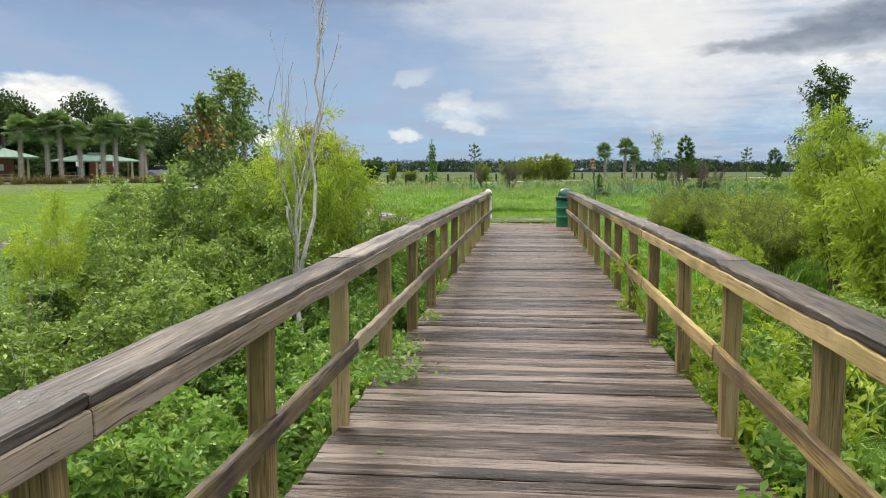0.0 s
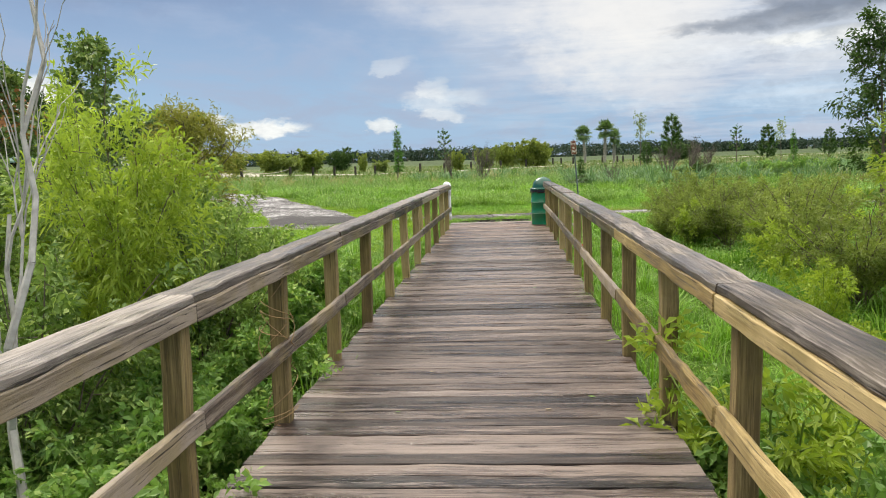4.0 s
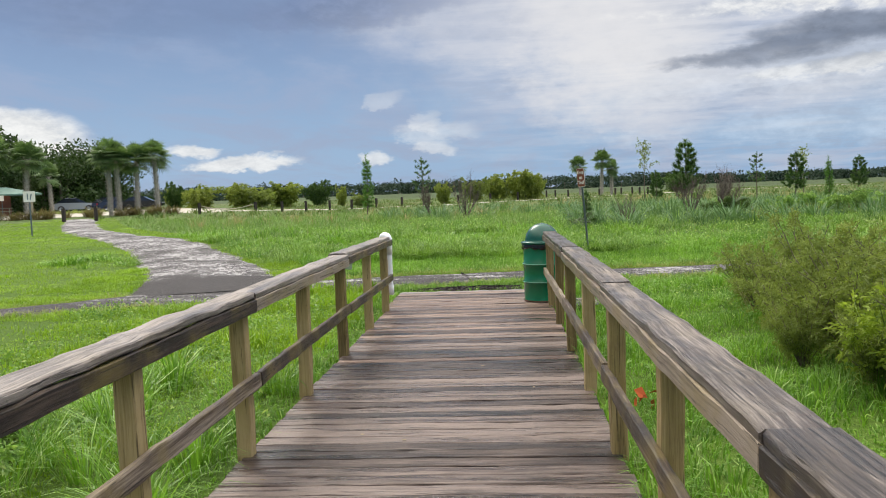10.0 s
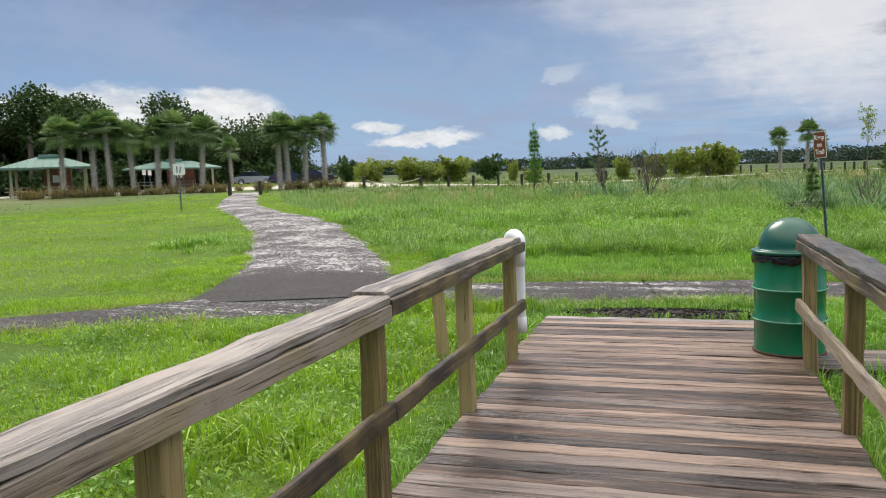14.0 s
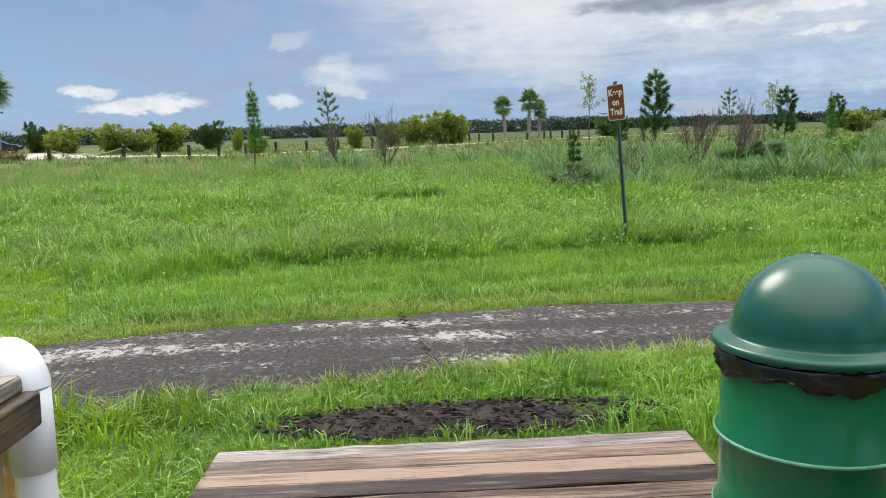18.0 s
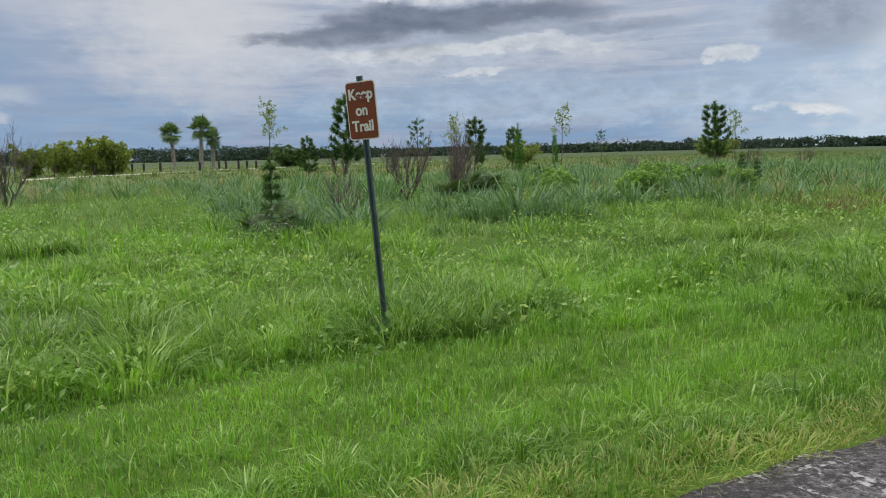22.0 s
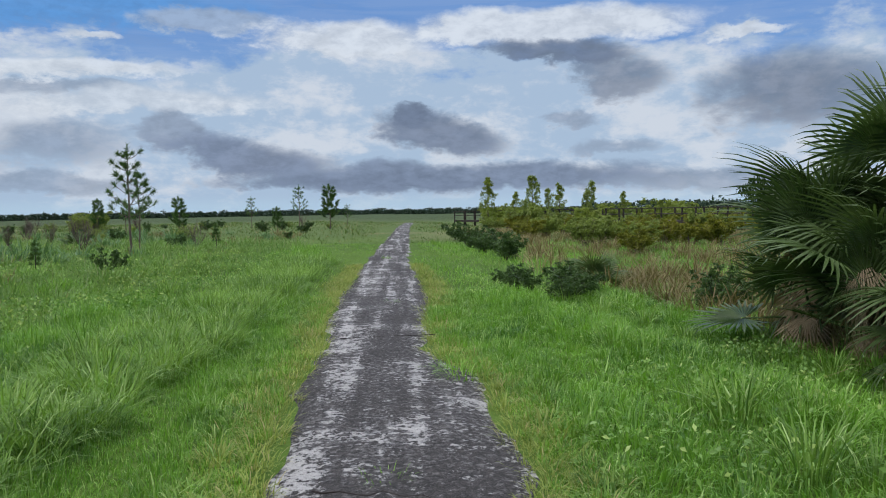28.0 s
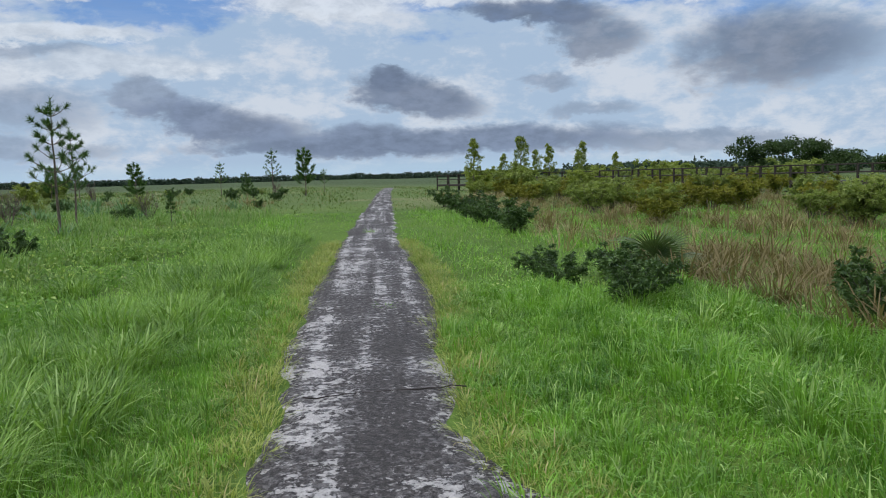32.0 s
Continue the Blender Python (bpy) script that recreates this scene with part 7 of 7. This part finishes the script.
tussocks("fakahatchee_grass", "brown and green ornamental grass under the palms", 350, np.concatenate([np.stack([np.linspace(-45, -33, 34), np.interp(np.linspace(-45, -33, 34), (-45, -33), (61.5, 69.5)) + np.random.default_rng(1).normal(0, 0.7, 34)], 1), np.stack([np.linspace(-31.5, -25.5, 16), np.interp(np.linspace(-31.5, -25.5, 16), (-31.5, -25.5), (71.2, 74)) + np.random.default_rng(2).normal(0, 0.6, 16)], 1)]), 90, 1.15, RUSSET, 0.4, 0.035)
tussocks("border_grass", "green ornamental grass bed by the car park", 355, spots_in(356, 60, -47, -37, 84, 88), 60, 0.55, OLIVE, 0.4, 0.03)


# ---- picnic shelters ----
def shelter(x, y, turn, w, d, label, walls, e=2.45, top=3.35):
    z = float(ground_z(x, y))
    ob = thing("picnic_shelter", pose(x, y, z, 0, 0, turn), label, "shelter", "picnic shelters")
    part("slab", bar((w, d, 0.2), [CONCRETE], "slab", (0, 0, 0.02), 0.02), ob)
    for px in (-w / 2 + 0.4, 0, w / 2 - 0.4):
        for py in (-d / 2 + 0.4, d / 2 - 0.4):
            part("post", bar((0.2, 0.2, e - 0.05), [TAN_PAINT], "post", (0, 0, 0.1 + (e - 0.05) / 2), 0.015, 2), ob, pose(px, py, 0))
    a, b = w / 2 + 0.5, d / 2 + 0.5
    c = max(0.4, w / 2 - d / 2 + 0.3)
    v = [(-a, -b, e), (a, -b, e), (a, b, e), (-a, b, e), (-c, 0, top), (c, 0, top), (-a, -b, e - 0.12), (a, -b, e - 0.12), (a, b, e - 0.12), (-a, b, e - 0.12)]
    s = Shape().add(v, [[0, 1, 5, 4], [2, 3, 4, 5], [0, 6, 7, 1], [1, 7, 8, 2], [2, 8, 9, 3], [3, 9, 6, 0], [6, 9, 8, 7]])
    s.add(np.array(v), [[1, 2, 5], [3, 0, 4]])
    part("roof", s.mesh("roof", [ROOF]), ob, None, "green metal hip roof")
    for k in range(12):
        xk = -a + (2 * a) * (k + 0.5) / 12
        t = 1 - max(0, abs(xk) - c) / (a - c)
        part("roof_seam", bar((0.05, b * t / math.cos(math.atan2(top - e, b)), 0.04), [ROOF], "roof_seam", (0, 0, 0), 0.005, 1), ob, pose(xk, -b + b * t / 2, e + (top - e) * t / 2 + 0.02, math.degrees(math.atan2(top - e, b)), 0, 0))
    part("cupola", bar((1.5, 0.9, 0.28), [ROOF], "cupola", (0, 0, top + 0.05), 0.03), ob, None, "small raised roof vent")
    if walls:
        part("wall", bar((w * 0.32, d * 0.6, e - 0.15), [BRICK_RED], "wall", (0.6, 0.4, 0.1 + (e - 0.15) / 2), 0.02), ob, None, "red brown wall block")
        part("notice", bar((0.5, 0.03, 0.6), [SIGN_WHITE], "notice", (0.5, -d * 0.3 + 0.36, 1.5), 0.005), ob, None, "white notice on the wall")
    for k in (-1, 1):
        t = thing("picnic_table", pose(x, y, z, 0, 0, turn) @ pose(k * w * 0.24 - (0.8 if walls else 0), -d * 0.28, 0.12), "timber picnic table with benches under the shelter", "table", "picnic tables")
        part("tabletop", bar((1.8, 0.75, 0.05), [TAN_PAINT], "tabletop", (0, 0, 0.73)), t)
        for sy in (-0.65, 0.65):
            part("bench", bar((1.8, 0.26, 0.05), [TAN_PAINT], "bench", (0, sy, 0.44)), t)
        for sx in (-0.6, 0.6):
            part("leg", bar((0.08, 1.3, 0.4), [TAN_PAINT], "leg", (sx, 0, 0.22), 0.01, 1), t)
            part("leg", bar((0.08, 0.3, 0.72), [TAN_PAINT], "leg", (sx, 0, 0.36), 0.01, 2), t)


shelter(-50.0, 69.6, 40, 6.2, 5.0, "open picnic shelter with a green metal roof", True)
shelter(-47.6, 83.2, 33, 8.0, 5.4, "restroom shelter with green roof and red brown walls", True, 2.15, 2.85)


# ---- parked cars ----
def car(x, y, turn, paint, label):
    z = float(ground_z(x, y)) + 0.06
    ob = thing("parked_car", pose(x, y, z, 0, 0, turn), label, "car", "parked cars")
    low = np.array([(-2.15, 0.42), (-2.2, 0.62), (-2.12, 0.9), (-1.5, 0.98), (0.9, 0.95), (1.9, 0.84), (2.18, 0.66), (2.2, 0.42), (1.9, 0.26), (-1.9, 0.26)])
    cab = np.array([(-1.9, 0.95), (-1.25, 1.36), (-0.6, 1.46), (0.2, 1.42), (1.15, 0.94)])

    def shell(prof, half, narrow, name, mat):
        n = len(prof)
        v = []
        for sy, inset in ((-half, narrow), (-half + 0.06, 0), (half - 0.06, 0), (half, narrow)):
            zc = prof[:, 1].mean()
            v += [(px * (1 - 0.02 * bool(inset)), sy * (1 - inset * max(0, pz - 0.9)), zc + (pz - zc) * (0.97 if inset else 1)) for px, pz in prof]
        s = Shape()
        f = [[r * n + k, r * n + (k + 1) % n, (r + 1) * n + (k + 1) % n, (r + 1) * n + k] for r in range(3) for k in range(n)]
        s.add(v, f)
        s.v.append(np.zeros((0, 3)))
        s.f.append(np.array([list(range(n))[::-1], list(range(3 * n, 4 * n))]))
        s.m.append(0)
        return s.mesh(name, [mat], False)
    part("body", shell(low, 0.88, 0.0, "body", paint), ob)
    part("window_band", shell(cab, 0.78, 0.25, "window_band", GLASS_DARK), ob, None, "dark window glass")
    part("roof", bar((1.15, 1.24, 0.05), [paint], "roof", (-0.45, 0, 1.45), 0.02), ob)
    for wx in (-1.35, 1.35):
        for wy in (-0.82, 0.82):
            w = part("wheel", Shape().add(*lathe([(0.2, -0.1), (0.31, -0.1), (0.335, -0.07), (0.335, 0.07), (0.31, 0.1), (0.2, 0.1)], 20)).mesh("tyre", [TYRE], True), ob, pose(wx, wy, 0.335, 90, 0, 0))
            part("rim", Shape().add(*lathe([(0.205, -0.09), (0.19, -0.05), (0.05, -0.06), (0.05, 0.06), (0.19, 0.05), (0.205, 0.09)], 16)).mesh("rim", [RIM], True), w)
    for wy in (-0.6, 0.6):
        part("headlight", bar((0.08, 0.34, 0.13), [LAMP_CLEAR], "headlight", (2.13, wy, 0.68), 0.02), ob)
        part("tail_light", bar((0.08, 0.3, 0.14), [LAMP_RED], "tail_light", (-2.13, wy, 0.78), 0.02), ob)


SILVER, NAVY, BLACK = plain("silver blue car paint", (0.34, 0.38, 0.43), 0.25, 0.6, 0.03), plain("dark blue car paint", (0.03, 0.045, 0.09), 0.22, 0.3, 0.03), plain("black car paint", (0.015, 0.016, 0.018), 0.2, 0.1, 0.03)
car(-44.5, 93.2, 20, SILVER, "silver blue parked car in the sandy car park")
car(-41.2, 94.6, 60, NAVY, "dark blue parked car in the sandy car park")
car(-38.4, 96.0, 15, BLACK, "black parked car in the sandy car park")

# ---- bollards and rope ----
bollard_mesh = bar((0.2, 0.2, 1.05), [DARK_WOOD], "bollard", (0, 0, 0.36), 0.03, 2)
BOLLARDS = [(-27.0, 60.0), (-25.4, 61.0), (-22.2, 70.6), (-18.8, 73.8), (-17.4, 76.6), (-15.6, 77.6), (-13.9, 79.2), (-12.2, 80.5), (-10.3, 82.5), (-8.2, 84.6), (-5.9, 87.0), (-3.2, 90.0), (0.0, 94.0), (3.0, 99.0), (4.4, 112.0), (7.0, 111.9), (8.1, 111.8), (9.7, 111.6), (13.2, 108.5), (15.2, 109.0), (16.0, 109.5), (17.4, 110), (18.4, 110.5), (19.5, 111)]
for k, (x, y) in enumerate(BOLLARDS):
    b = new("bollard", bollard_mesh)
    b.matrix_basis = pose(x, y, float(ground_z(x, y)), 0, 0, 17 * k)
    tagged(b, "short dark timber bollard at the edge of the meadow", "bollard", "bollards")
for k, (x, y) in enumerate(((-44.5, 74.5), (-41.0, 75.2), (-46.2, 77.5))):
    s = thing("car_park_sign", pose(x, y, float(ground_z(x, y)), 0, 0, 20), "small white sign on a thin post by the car park", "sign", "car park signs")
    part("sign_post", channel_post(2.0), s)
    part("panel", rounded_plate(0.32, 0.46, 0.004, 0.03, SIGN_WHITE, "panel"), s, pose(0, -0.006, 1.8))
rope_line = [np.array([(1 - t) * -22.2 + t * -18.8, (1 - t) * 70.6 + t * 73.8, 1.15 - 0.35 * 4 * t * (1 - t)]) for t in np.linspace(0, 1, 9)]
tagged(new("rope", Shape().add(*tube(np.array(rope_line), 0.03, 5)).mesh("rope", [ROPE])), "sagging pale rope between two bollards", "rope")


# ---- the second boardwalk, far to the south east ----
def far_boardwalk():
    p1, p2 = np.array([98.0, 27.0 - 6.0]), np.array([54.0, -1.0])
    ln = float(np.hypot(*(p2 - p1)))
    turn = math.degrees(math.atan2(p2[1] - p1[1], p2[0] - p1[0]))
    ob = thing("far_boardwalk", pose(p1[0], p1[1], 0.05, 0, 0, turn), "raised dark timber boardwalk with railings far across the meadow", "boardwalk")
    run = bar((ln + 20, 1.6, 0.22), [DARK_WOOD], "deck", ((ln + 20) / 2, 0, 0.32), 0.02)
    part("deck", run, ob)
    rail = bar((ln + 20, 0.12, 0.07), [DARK_WOOD], "rail", ((ln + 20) / 2, 0, 0), 0.01)
    for sy in (-0.75, 0.75):
        for z in (1.42, 0.95):
            part("rail", rail, ob, pose(0, sy, z))
        post = bar((0.12, 0.12, 1.75), [DARK_WOOD], "post", (0, 0, 0.6), 0.01, 2)
        for k in range(int((ln + 20) / 2.2)):
            part("post", post, ob, pose(2.2 * k, sy, 0))


far_boardwalk()
build_deck()
